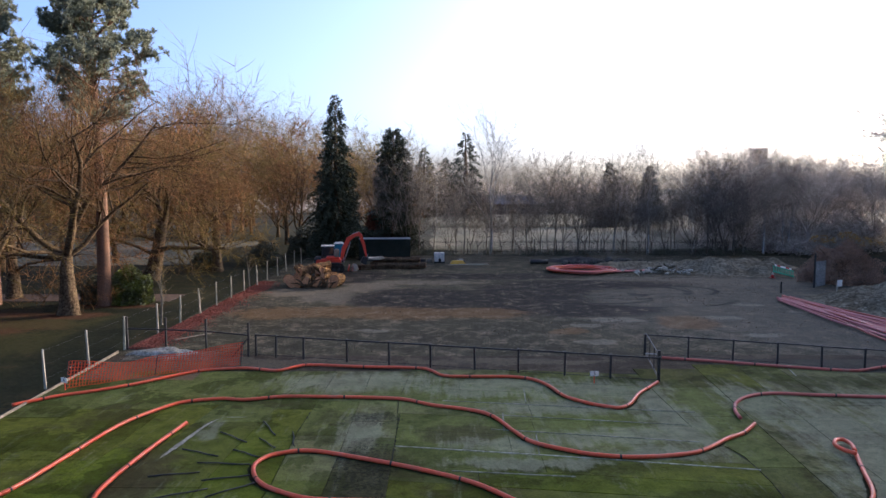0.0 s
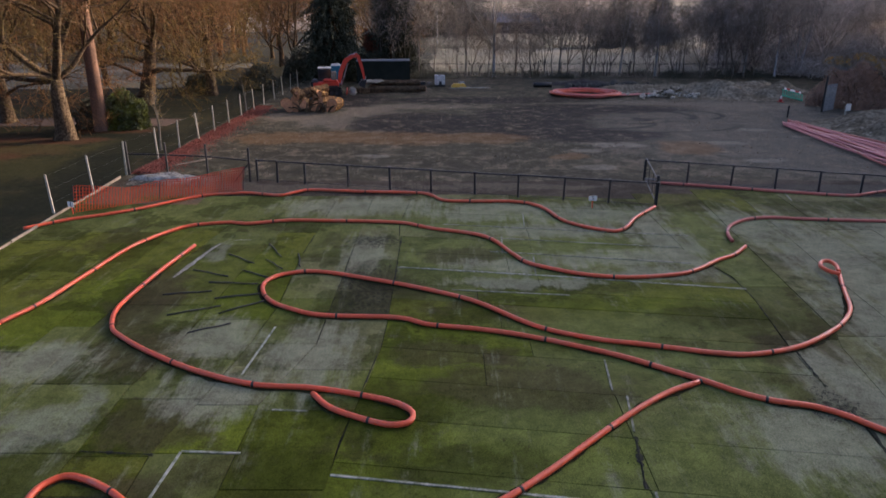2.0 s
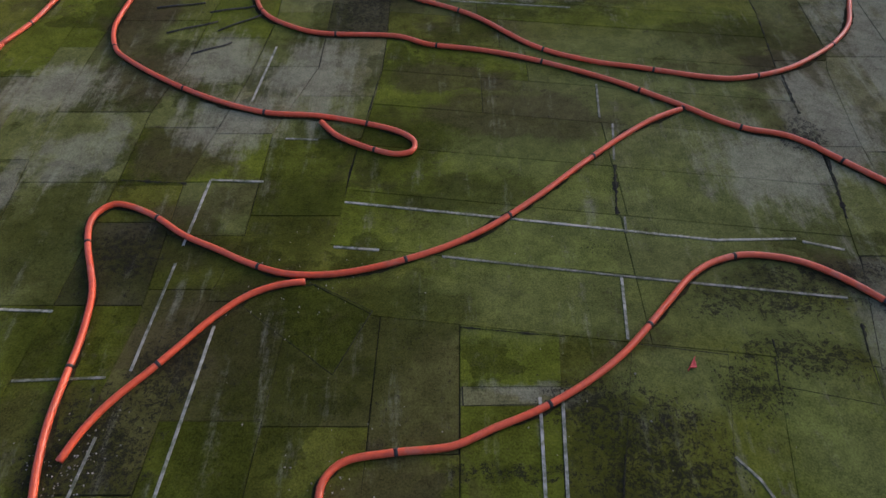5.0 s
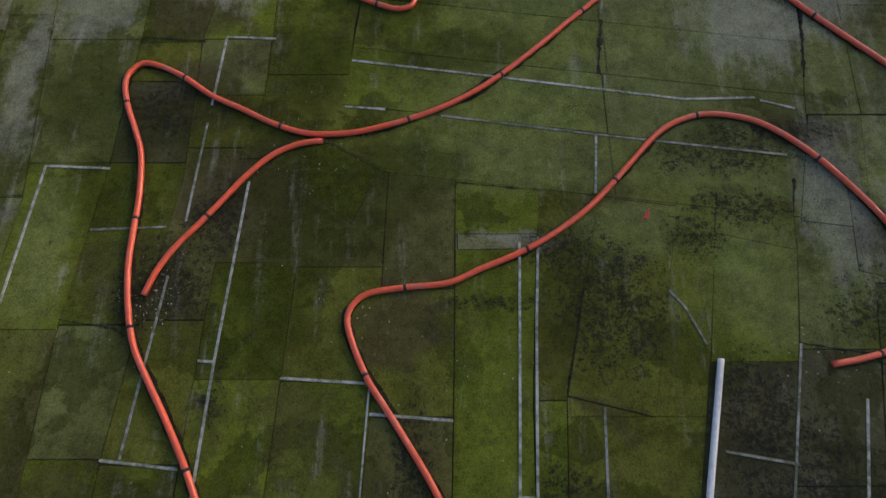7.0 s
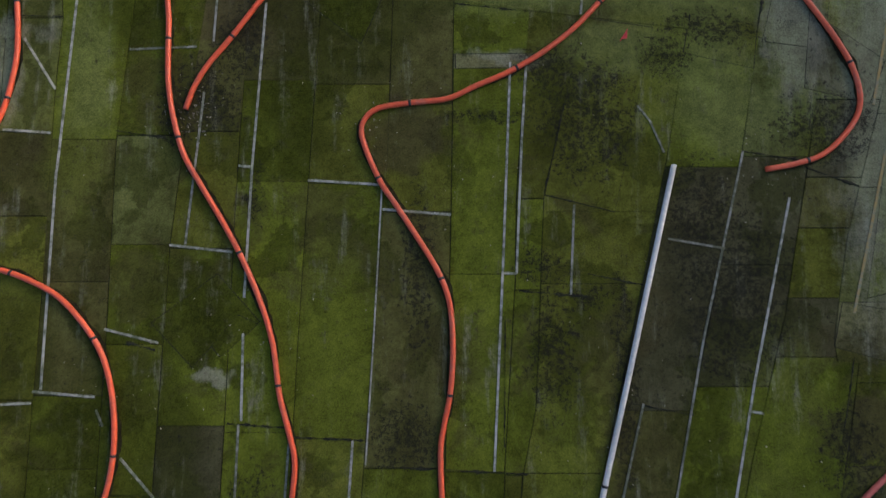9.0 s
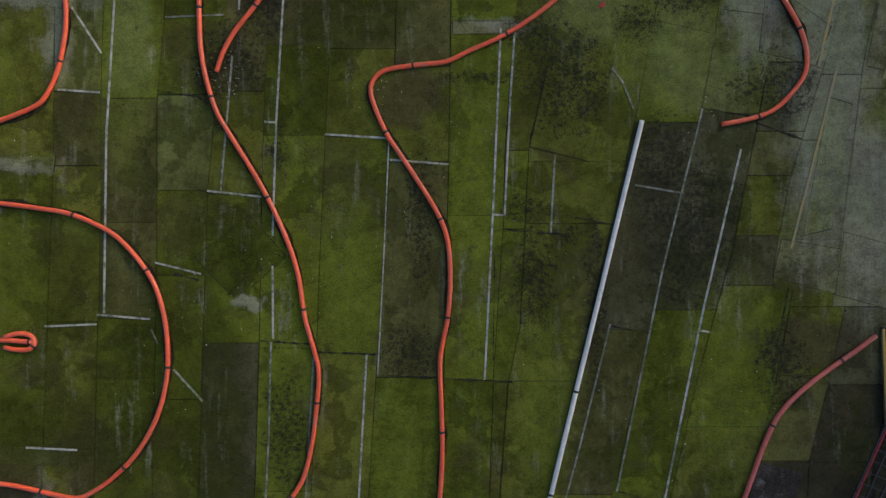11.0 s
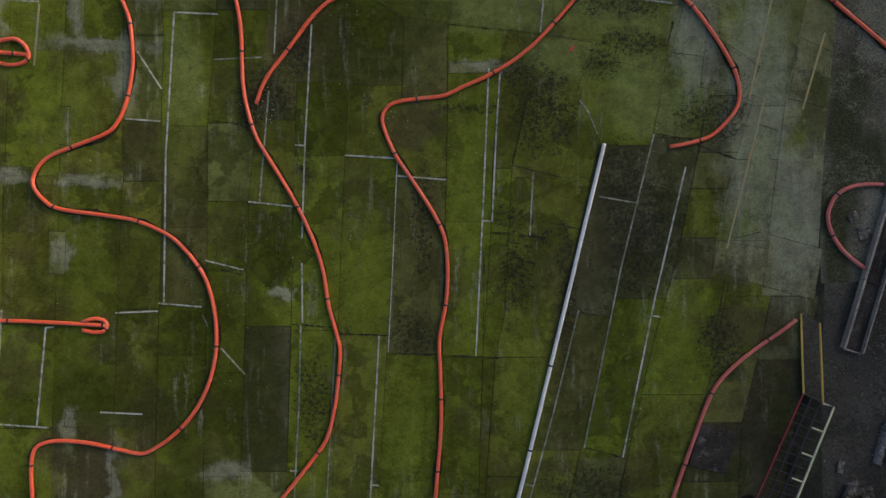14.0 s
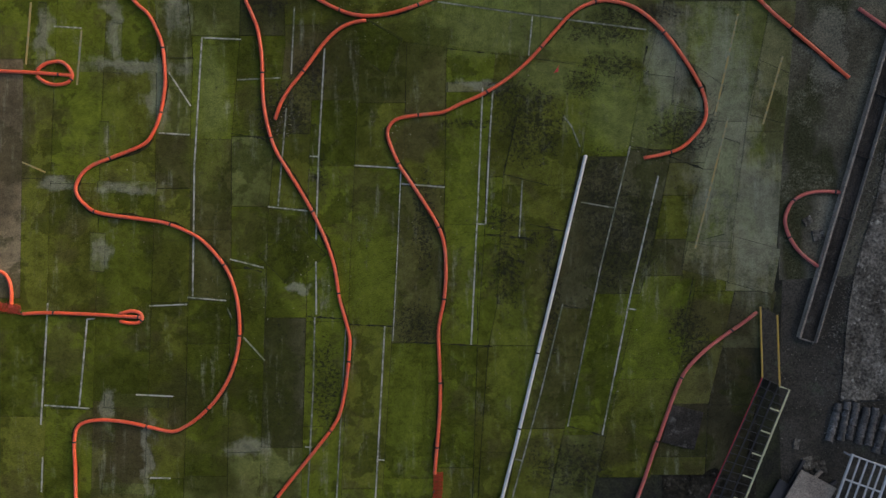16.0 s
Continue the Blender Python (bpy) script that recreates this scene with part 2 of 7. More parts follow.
def turf(name, a, b2, frost=0.0, dark=0.0, vary=0.2):
    """Old sand-filled carpet: two greens of moss, deep wet green, brown silt, frosted grey wear with painted haze far
    off, black algae.
    """
    m, n, l, b = material(name, 0.78)
    b.inputs["Specular IOR Level"].default_value = 0.02
    vec = n.new("ShaderNodeNewGeometry").outputs["Position"]
    oi = n.new("ShaderNodeObjectInfo").outputs["Random"]
    soft = warped(n, l, vec, 1.1, 1.5)
    big = noise_node(n, l, 0.4, 6, 0.62, vec)
    med = noise_node(n, l, 1.7, 8, 0.74, vec)
    spot = noise_node(n, l, 7.0, 8, 0.8, vec)
    streak = noise_node(n, l, 1.0, 7, 0.7, vec, stretch=(2.6, 0.3, 1))
    fin = noise_node(n, l, 26, 4, 0.75, vec)
    rough = calc(n, l, "ADD", calc(n, l, "MULTIPLY", med, 0.5), calc(n, l, "ADD", calc(n, l, "MULTIPLY", big, 0.2), calc(n, l, "MULTIPLY", spot, 0.3)))

    def layer(col, items, colour, lo, hi, most, bias=0.0, grit=1.9, drawn=0.0):
        mask = calc(n, l, "ADD", calc(n, l, "MULTIPLY", blobs(n, l, soft, items), 1.35), calc(n, l, "MULTIPLY", calc(n, l, "SUBTRACT", rough, 0.5), grit))
        mask = calc(n, l, "ADD", mask, bias)
        if drawn:
            mask = calc(n, l, "ADD", mask, calc(n, l, "MULTIPLY", calc(n, l, "SUBTRACT", streak, 0.5), drawn))
        return mixc(n, l, calc(n, l, "MULTIPLY", ramp(n, l, mask, lo, hi), most), col, colour)

    s = calc(n, l, "ADD", calc(n, l, "ADD", big, calc(n, l, "MULTIPLY", med, 0.5)), calc(n, l, "MULTIPLY", oi, vary))
    col = mixc(n, l, ramp(n, l, s, 0.60, 0.94), a, b2)
    # damp areas with a scalloped edge, and broad brown silting
    wet = ramp(n, l, noise_node(n, l, 0.42, 7, 0.58, warped(n, l, vec, 0.9, 0.8)), 0.520, 0.545)
    col = mixc(n, l, calc(n, l, "MULTIPLY", wet, 0.55), col, (0.020, 0.024, 0.003))
    brn = ramp(n, l, noise_node(n, l, 0.33, 8, 0.66, warped(n, l, vec, 0.5, 2.0)), 0.52, 0.60)
    col = mixc(n, l, calc(n, l, "MULTIPLY", brn, 0.5), col, (0.046, 0.038, 0.015))
    col = layer(col, MOSS, (0.104, 0.124, 0.014), 0.1, 0.9, 0.45)
    col = layer(col, PALE, (0.116, 0.132, 0.036), 0.0, 0.9, 0.62)
    col = layer(col, BROWN, (0.046, 0.035, 0.018), 0.02, 0.5, 0.6, 0.0, 2.8)
    col = layer(col, DEEP, (0.025, 0.0285, 0.004), 0.0, 0.62, 0.62, 0.0, 3.0)
    st = calc(n, l, "MULTIPLY", ramp(n, l, calc(n, l, "ADD", streak, calc(n, l, "MULTIPLY", big, 0.5)), 0.84 - frost * 0.4, 1.06 - frost * 0.3), 0.14)
    col = mixc(n, l, st, col, (0.170, 0.170, 0.115))
    col = layer(col, FROST_HAZE_A, (0.205, 0.198, 0.128), 0.12, 0.88, 0.63, frost * 0.25, 2.4, 2.6)
    col = layer(col, FROST_B, (0.192, 0.188, 0.130), 0.2, 0.95, 0.5, frost * 0.25, 2.4, 1.6)
    # brown-black silt that has settled in thin scattered flecks everywhere
    fleck = calc(n, l, "ADD", calc(n, l, "MULTIPLY", spot, 0.65), calc(n, l, "MULTIPLY", med, 0.35))
    col = mixc(n, l, calc(n, l, "MULTIPLY", ramp(n, l, fleck, 0.53, 0.66), 0.6), col, (0.030, 0.025, 0.012))
    core = blobs(n, l, warped(n, l, vec, 2.2, 0.7), [(x_, y_, rx * 1.25, ry * 1.25) for x_, y_, rx, ry in ALGAE])
    grains = None
    for src, amount in ((med, 2.0), (spot, 7.0), (fin, 5.0)):
        g_ = calc(n, l, "MULTIPLY", calc(n, l, "SUBTRACT", src, 0.5), amount)
        grains = g_ if grains is None else calc(n, l, "ADD", grains, g_)
    al = calc(n, l, "ADD", calc(n, l, "MULTIPLY", core, 0.56), calc(n, l, "MULTIPLY", grains, calc(n, l, "ADD", core, 0.26 + dark * 3)))
    col = mixc(n, l, calc(n, l, "MULTIPLY", ramp(n, l, al, 0.30 - dark * 2, 0.46 - dark * 2), 0.85), col, (0.012, 0.0108, 0.008))
    x = n.new("ShaderNodeVectorMath")
    x.operation = "SCALE"
    blot = noise_node(n, l, 1.4, 12, 0.82, vec)
    k = calc(n, l, "ADD", calc(n, l, "MULTIPLY", ramp(n, l, blot, 0.36, 0.64), 0.46), calc(n, l, "MULTIPLY", ramp(n, l, fin, 0.34, 0.66), 0.58))
    k = calc(n, l, "ADD", calc(n, l, "ADD", k, 0.33), calc(n, l, "MULTIPLY", ramp(n, l, spot, 0.36, 0.64), 0.30))
    l.new(col, x.inputs[0])
    l.new(k, x.inputs["Scale"])
    l.new(x.outputs[0], b.inputs["Base Color"])
    bump(n, l, b, fin, 0.6, 0.014)
    return m


def worn(name, paint, under, lo=0.42, hi=0.62, rough=0.7, scale=5.0):
    """Paint or inlaid line, partly worn through to what lies under it."""
    m, n, l, b = material(name, rough)
    vec = n.new("ShaderNodeNewGeometry").outputs["Position"]
    w = calc(n, l, "ADD", calc(n, l, "MULTIPLY", noise_node(n, l, scale, 6, 0.75, vec), 0.6), calc(n, l, "MULTIPLY", noise_node(n, l, 0.6, 3, 0.6, vec), 0.4))
    l.new(mixc(n, l, ramp(n, l, w, lo, hi), paint, under), b.inputs["Base Color"])
    return m


TURF = {
    "green": turf("turf_green", (0.037, 0.043, 0.005), (0.088, 0.104, 0.011)),
    "olive": turf("turf_olive", (0.039, 0.041, 0.006), (0.089, 0.094, 0.014)),
    "bright": turf("turf_bright", (0.043, 0.052, 0.005), (0.094, 0.114, 0.012)),
    "deep": turf("turf_deep", (0.029, 0.034, 0.004), (0.068, 0.079, 0.009)),
    "brown": turf("turf_brown", (0.038, 0.036, 0.010), (0.080, 0.077, 0.021), 0.04, 0.03),
    "bare": turf("turf_bare", (0.115, 0.088, 0.046), (0.170, 0.135, 0.075), 0.1),
    "mid": turf("turf_mid", (0.046, 0.049, 0.012), (0.097, 0.105, 0.028), 0.10),
    "grey": turf("turf_grey", (0.066, 0.065, 0.022), (0.126, 0.122, 0.050), 0.16),
    "damp": turf("turf_damp", (0.026, 0.023, 0.012), (0.046, 0.041, 0.019), 0.0, 0.04),
    "dark": turf("turf_dark", (0.036, 0.034, 0.014), (0.072, 0.068, 0.029), 0.05, 0.05),
}
M_SEAM = mottled("seam_dirt", (0.014, 0.013, 0.009), (0.026, 0.027, 0.012), 1.2, world_space=True)
M_SILT_SHADE = mottled("damp_silt_shade", (0.016, 0.014, 0.008), (0.032, 0.030, 0.013), 3.0, 0.95, 30, (0.052, 0.050, 0.018), world_space=True)
M_LINE = worn("line_white", (0.34, 0.33, 0.255), (0.085, 0.095, 0.045), 0.41, 0.60)
M_LINEW = worn("line_white_worn", (0.250, 0.243, 0.185), (0.065, 0.072, 0.033), 0.38, 0.57)
M_LINEY = worn("line_yellow", (0.26, 0.180, 0.045), (0.14, 0.15, 0.09), 0.40, 0.62)
M_PIPE = mottled("orange_plastic", (0.61, 0.078, 0.022), (0.56, 0.090, 0.033), 0.5, 0.38, 9, (0.48, 0.115, 0.060), relief=0.05, world_space=True, grain=0.22)
M_PIPE.node_tree.nodes["Principled BSDF"].inputs["Specular IOR Level"].default_value = 0.42
M_PIPE_OLD = mottled("faded_red_plastic", (0.44, 0.100, 0.068), (0.38, 0.078, 0.052), 0.6, 0.55, 9, (0.30, 0.13, 0.09), relief=0.05, world_space=True, grain=0.22)
for m_ in (M_PIPE, M_PIPE_OLD):
    m_.node_tree.nodes["Principled BSDF"].inputs["Specular IOR Level"].default_value = 0.4
M_TAPE = mottled("black_tape", (0.014, 0.012, 0.010), (0.032, 0.028, 0.024), 6, 0.7, grain=0.22)
M_WPIPE = mottled("white_plastic", (0.60, 0.56, 0.455), (0.50, 0.46, 0.37), 0.8, 0.45, 12, relief=0.05, grain=0.22)
def stained(name, a, b2, layers, fine=11.0, relief=0.8, dist=0.03, rings=()):
    """Bare ground in two tones, with stains of given places and colours."""
    m, n, l, b = material(name, 0.82)
    b.inputs["Specular IOR Level"].default_value = 0.05
    vec = n.new("ShaderNodeNewGeometry").outputs["Position"]
    soft = warped(n, l, vec, 0.4, 2.0)
    big, med, fin = noise_node(n, l, 0.11, 6, 0.65, vec), noise_node(n, l, 0.7, 8, 0.8, vec), noise_node(n, l, fine, 6, 0.8, vec)
    col = mixc(n, l, ramp(n, l, calc(n, l, "ADD", calc(n, l, "MULTIPLY", big, 0.6), calc(n, l, "MULTIPLY", med, 0.4)), 0.38, 0.62), a, b2)
    ruts = ramp(n, l, noise_node(n, l, 1.0, 6, 0.7, warped(n, l, vec, 0.06, 14.0), stretch=(0.10, 0.9, 1)), 0.5, 0.68)
    col = mixc(n, l, calc(n, l, "MULTIPLY", ruts, 0.2), col, (0.020, 0.018, 0.016))
    for items, colour, most in layers:
        mask = calc(n, l, "ADD", calc(n, l, "MULTIPLY", blobs(n, l, soft, items), 1.5), calc(n, l, "MULTIPLY", calc(n, l, "SUBTRACT", med, 0.5), 2.2))
        mask = calc(n, l, "ADD", mask, calc(n, l, "MULTIPLY", calc(n, l, "SUBTRACT", fin, 0.5), 1.2))
        col = mixc(n, l, calc(n, l, "MULTIPLY", ramp(n, l, mask, 0.0, 0.55), most), col, colour)
    for item in rings:                                      # curved wheel tracks
        off = calc(n, l, "ABSOLUTE", calc(n, l, "SUBTRACT", blobs(n, l, warped(n, l, vec, 0.3, 1.0), [item]), 0.3), 0.0)
        gap = ramp(n, l, noise_node(n, l, 0.25, 3, 0.6, vec), 0.38, 0.55)
        col = mixc(n, l, calc(n, l, "MULTIPLY", calc(n, l, "SUBTRACT", 1.0, ramp(n, l, off, 0.02, 0.07)), calc(n, l, "MULTIPLY", gap, 0.75)), col, (0.016, 0.0135, 0.012))
    x = n.new("ShaderNodeVectorMath")
    x.operation = "SCALE"
    k = calc(n, l, "ADD", calc(n, l, "MULTIPLY", ramp(n, l, fin, 0.3, 0.72), 1.3), calc(n, l, "MULTIPLY", ramp(n, l, med, 0.35, 0.68), 0.4))
    k = calc(n, l, "ADD", k, 0.3)
    l.new(col, x.inputs[0])
    l.new(k, x.inputs["Scale"])
    l.new(x.outputs[0], b.inputs["Base Color"])
    bump(n, l, b, fin, relief, dist)
    return m


def twigs(name, a, b2, scale=0.35, fine=4, thin=0.3):
    """Fine twigs: matt, and thin enough to let some light through from behind."""
    m = mottled(name, a, b2, scale, 0.9, fine)
    n, l = m.node_tree.nodes, m.node_tree.links
    b = n["Principled BSDF"]
    tr, mx, sc = n.new("ShaderNodeBsdfTranslucent"), n.new("ShaderNodeMixShader"), n.new("ShaderNodeVectorMath")
    sc.operation = "SCALE"
    each = calc(n, l, "MULTIPLY", n.new("ShaderNodeNewGeometry").outputs["Random Per Island"], 1.3)
    l.new(b.inputs["Base Color"].links[0].from_socket, sc.inputs[0])
    l.new(calc(n, l, "ADD", each, 0.4), sc.inputs["Scale"])
    l.new(sc.outputs[0], b.inputs["Base Color"])
    l.new(sc.outputs[0], tr.inputs["Color"])
    mx.inputs[0].default_value = thin
    l.new(b.outputs[0], mx.inputs[1])
    l.new(tr.outputs[0], mx.inputs[2])
    l.new(mx.outputs[0], n["Material Output"].inputs["Surface"])
    return m


RUTS = [(9, 56, 5.5, 3.6), (14, 56.5, 6.5, 4.0), (12, 53.5, 4.5, 3.2), (18, 57, 5, 3.4), (6, 54, 6, 3.6), (15.5, 52, 7, 3.2)]
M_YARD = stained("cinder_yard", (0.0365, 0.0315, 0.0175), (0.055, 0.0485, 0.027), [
    # broad paler area on the right: haze put into the ground colour
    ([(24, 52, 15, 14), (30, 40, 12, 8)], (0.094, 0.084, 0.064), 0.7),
    ([(-2.2, 61.8, 5.2, 1.3), (-9.5, 54.5, 2.2, 3), (-6.8, 58.5, 2.2, 2.6), (27, 62, 9, 2.2), (20, 63.5, 8, 1.6), (-12.5, 56, 2, 2.4), (-7.5, 52, 1.6, 1.6)], (0.118, 0.098, 0.068), 0.72),
    ([(-2.3, 53, 4.4, 4.6), (-4.6, 52.4, 2.6, 3.4), (0.2, 52.8, 2.2, 4.2), (-9.6, 62.5, 3, 1.4), (6.5, 52, 4.5, 5.5), (10.8, 47.8, 4.4, 2.4), (3, 66, 9, 2), (13, 60.5, 8, 2.6), (-9.5, 66, 4, 4), (8, 58, 5, 3)], (0.014, 0.012, 0.010), 0.9),
    ([(-3, 46.6, 4.4, 2.1), (2.5, 46.8, 3, 1.8), (-7.5, 47, 3, 2), (15.6, 43.4, 1.8, 2), (7.6, 40.7, 1, 0.9), (-12, 46.5, 2.4, 2)], (0.125, 0.068, 0.024), 0.62),
    ([(-4.5, 40.7, 1.0, 0.6), (8.4, 37.9, 1.0, 0.5), (18.7, 44.9, 1.1, 0.7), (9, 42.4, 0.9, 0.5), (11.2, 44.1, 1.5, 0.7), (19, 39.6, 1.1, 0.5), (22, 50, 1.4, 0.6), (25, 47, 1.2, 0.5)], (0.17, 0.15, 0.11), 0.6)], rings=RUTS)
M_SOIL = stained("dark_soil_edge", (0.030, 0.022, 0.014), (0.058, 0.044, 0.028), [([(-8, 33, 6, 0.8), (3, 33.4, 5, 0.6)], (0.09, 0.075, 0.05), 0.6)])
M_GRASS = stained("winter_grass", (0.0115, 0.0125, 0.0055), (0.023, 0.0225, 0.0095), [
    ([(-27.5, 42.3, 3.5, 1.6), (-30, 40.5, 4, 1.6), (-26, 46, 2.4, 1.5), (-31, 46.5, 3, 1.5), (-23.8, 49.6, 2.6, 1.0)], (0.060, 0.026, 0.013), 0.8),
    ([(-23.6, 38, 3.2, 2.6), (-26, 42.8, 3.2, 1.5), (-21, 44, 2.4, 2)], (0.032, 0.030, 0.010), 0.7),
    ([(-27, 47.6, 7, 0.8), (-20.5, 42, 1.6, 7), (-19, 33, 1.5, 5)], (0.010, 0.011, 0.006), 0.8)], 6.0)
M_FROST = mottled("frosted_lawn", (0.150, 0.138, 0.106), (0.092, 0.090, 0.064), 0.08, 0.95, 2.0, (0.135, 0.126, 0.10), relief=0.4, dist=0.03, world_space=True)
M_TARMAC = mottled("old_tarmac", (0.026, 0.0225, 0.016), (0.050, 0.0435, 0.032), 0.5, 0.92, 16.0, (0.046, 0.049, 0.030), relief=0.5, dist=0.008, world_space=True)
M_GRAVEL = mottled("frosted_gravel", (0.050, 0.043, 0.031), (0.125, 0.111, 0.085), 1.1, 0.95, 9.0, (0.23, 0.21, 0.165), relief=1.0, dist=0.06, world_space=True, grain=1.2)
M_CHIP = mottled("red_bark_chip", (0.130, 0.050, 0.036), (0.070, 0.035, 0.026), 0.9, 0.95, 9.0, (0.19, 0.10, 0.07), relief=0.9, dist=0.03, world_space=True)
M_SAPLING = mottled("sapling_bark", (0.16, 0.14, 0.10), (0.11, 0.095, 0.07), 2.0, 0.9, 18)
M_PALE = mottled("frosted_rubble", (0.19, 0.17, 0.135), (0.29, 0.265, 0.215), 1.5, 0.95, 9, (0.14, 0.125, 0.10), relief=0.8, dist=0.03, world_space=True)
M_CHIPS = mottled("bark_chip_pieces", (0.24, 0.075, 0.050), (0.13, 0.050, 0.036), 6.0, 0.95, 40, (0.30, 0.16, 0.10), world_space=True)
M_BLACKM = mottled("black_metal", (0.010, 0.010, 0.009), (0.020, 0.018, 0.016), 2.0, 0.5, 30, relief=0.1)
M_CONC = mottled("concrete", (0.27, 0.24, 0.18), (0.35, 0.315, 0.245), 1.5, 0.9, 25, (0.22, 0.23, 0.17), relief=0.4)
M_TIMBER = mottled("weathered_timber", (0.25, 0.205, 0.150), (0.16, 0.130, 0.095), 1.2, 0.85, 22, relief=0.3)
M_NET = mottled("orange_net", (0.74, 0.066, 0.010), (0.54, 0.048, 0.010), 0.8, 0.6, relief=0.0, grain=0.22)
M_SIGN = mottled("sign_white", (0.72, 0.66, 0.56), (0.64, 0.58, 0.49), 3.0, 0.5, relief=0.0, grain=0.22)
M_INK = mottled("sign_black", (0.015, 0.015, 0.015), (0.025, 0.025, 0.025), 3.0, 0.5, relief=0.0, grain=0.22)
M_ROD = mottled("blue_black_rod", (0.044, 0.041, 0.036), (0.074, 0.069, 0.058), 2.0, 0.8)
M_BARK = mottled("lichen_bark", (0.060, 0.042, 0.026), (0.105, 0.073, 0.043), 1.6, 0.95, 7, (0.12, 0.092, 0.05), relief=1.0, dist=0.08, grain=1.1)
M_TWIG = twigs("twigs_golden", (0.200, 0.132, 0.040), (0.135, 0.102, 0.034))
M_TWIG_RED = twigs("twigs_red_brown", (0.205, 0.098, 0.040), (0.135, 0.082, 0.034))
M_TWIG_GREY = twigs("twigs_grey", (0.20, 0.172, 0.140), (0.15, 0.130, 0.108))
# paler than the other twigs: haze over the woods put into their colour
M_TWIG_HAZE = twigs("twigs_haze_grey", (0.47, 0.415, 0.350), (0.38, 0.335, 0.285), 0.05, 1, 0.45)
M_BIRCH = mottled("birch_bark", (0.42, 0.40, 0.36), (0.20, 0.18, 0.16), 2.5, 0.8, 18, (0.06, 0.055, 0.05), relief=0.2)
M_PINEBARK = mottled("pine_bark", (0.150, 0.085, 0.055), (0.11, 0.07, 0.05), 1.6, 0.95, 18, relief=0.6, dist=0.03)
M_NEEDLE = mottled("conifer_needles", (0.034, 0.040, 0.024), (0.052, 0.058, 0.034), 0.8, 0.8, 8)
M_PINE = mottled("pine_needles", (0.150, 0.160, 0.105), (0.19, 0.195, 0.13), 0.8, 0.8, 8)
M_LAUREL = mottled("laurel_leaves", (0.096, 0.108, 0.010), (0.032, 0.038, 0.009), 1.1, 0.4, 9)
M_BUSH = mottled("dark_shrub", (0.026, 0.032, 0.016), (0.045, 0.045, 0.022), 1.2, 0.7, 9)
M_GORSE = mottled("yellow_shrub_tips", (0.36, 0.19, 0.03), (0.26, 0.15, 0.03), 2.0, 0.8, 9)

# ---------- ground and large surfaces ----------
def sheet(name, x0, y0, x1, y1, z, mat, label, category, nx=2, ny=2, wob=0.0, relief=0.0, seed=0, slant=0.0):
    """A flat or gently uneven sheet with an irregular outline."""
    b, r = MB(), 0.13
    for j in range(ny + 1):
        for i in range(nx + 1):
            x, y = x0 + (x1 - x0) * i / nx, y0 + (y1 - y0) * j / ny
            e = noise.noise(Vector((x * r, y * r, seed))) * wob
            f = noise.noise(Vector((x * r, y * r, seed + 9))) * wob
            x, y = (x + e if i in (0, nx) else x), (y + f if j in (0, ny) else y)
            h = relief * noise.noise(Vector((x * 0.5, y * 0.5, seed + 4))) if 0 < i < nx and 0 < j < ny else 0
            b.v.append((x + slant * (y - y0), y, z + h))
    b.f = [(j * (nx + 1) + i, j * (nx + 1) + i + 1, (j + 1) * (nx + 1) + i + 1, (j + 1) * (nx + 1) + i) for j in range(ny) for i in range(nx)]
    return solo(name, b, mat, label, category, kind="structure", smooth=True)


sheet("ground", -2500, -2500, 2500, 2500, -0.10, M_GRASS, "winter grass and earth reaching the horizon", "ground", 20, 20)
sheet("yard", -17.2, 33.4, 44, 86, -0.05, M_YARD, "dark cinder yard with brown and pale stains, painted haze on the right", "yard", 60, 50, 0.8, 0.04, 3)
sheet("court_base", -17.2, -16, 22.5, 34.2, -0.03, M_SEAM, "dirty base under the carpet pieces", "court", 2, 2)
sheet("soil_edge", -17.2, 31.3, 22.5, 34.6, -0.024, M_SOIL, "dark soil between the carpet and the fence", "soil", 30, 3, 0.25, 0.0, 12)
sheet("service_path", 13.2, -22, 46, 34.0, -0.02, M_TARMAC, "worn dark tarmac beside the court", "path", 20, 30, 0.3, 0.0, 5)
sheet("apron", 13.2, -1.2, 17.6, 33.0, -0.012, stained("mossy_concrete", (0.046, 0.041, 0.024), (0.080, 0.072, 0.047), [
    ([(14.0, 3.8, 0.5, 2.2), (14.6, 6.6, 0.4, 1.8), (13.7, 0.3, 0.5, 2.2), (15.2, 9.5, 0.5, 2), (14.8, 3, 0.5, 1.0), (14.3, 12, 0.5, 3), (15.6, 20, 0.6, 6)], (0.026, 0.027, 0.010), 0.85),
    ([(15.0, 7.5, 0.7, 1.4), (14.9, 1.0, 0.4, 0.8), (15.6, 14, 0.8, 2.5), (16.4, 24, 0.8, 4)], (0.130, 0.120, 0.082), 0.6)], 14, 0.5, 0.01), "mossy grey concrete apron between carpet and trough", "pavement", 12, 40, 0.5, 0.0, 14)
sheet("gravel_verge", 15.35, -6.2, 40, 9.5, 0.03, M_GRAVEL, "frosted rough gravel and grass verge", "verge", 60, 120, 0.9, 0.09, 6, 0.157)
sheet("chip_strip", -17.0, 35.8, -15.6, 62, -0.02, M_CHIP, "reddish bark chip along the fence", "ground cover", 10, 40, 0.7, 0.06, 7)
sheet("bowling_green", -2, 95, 37, 143, -0.06, M_FROST, "frosted pale bowling green", "lawn", 8, 8, 1.5, 0.0, 8)
sheet("bowling_green", -4, 150, 58, 214, -0.06, M_FROST, "frosted pale bowling green farther off", "lawn", 8, 8, 1.5, 0.0, 9)
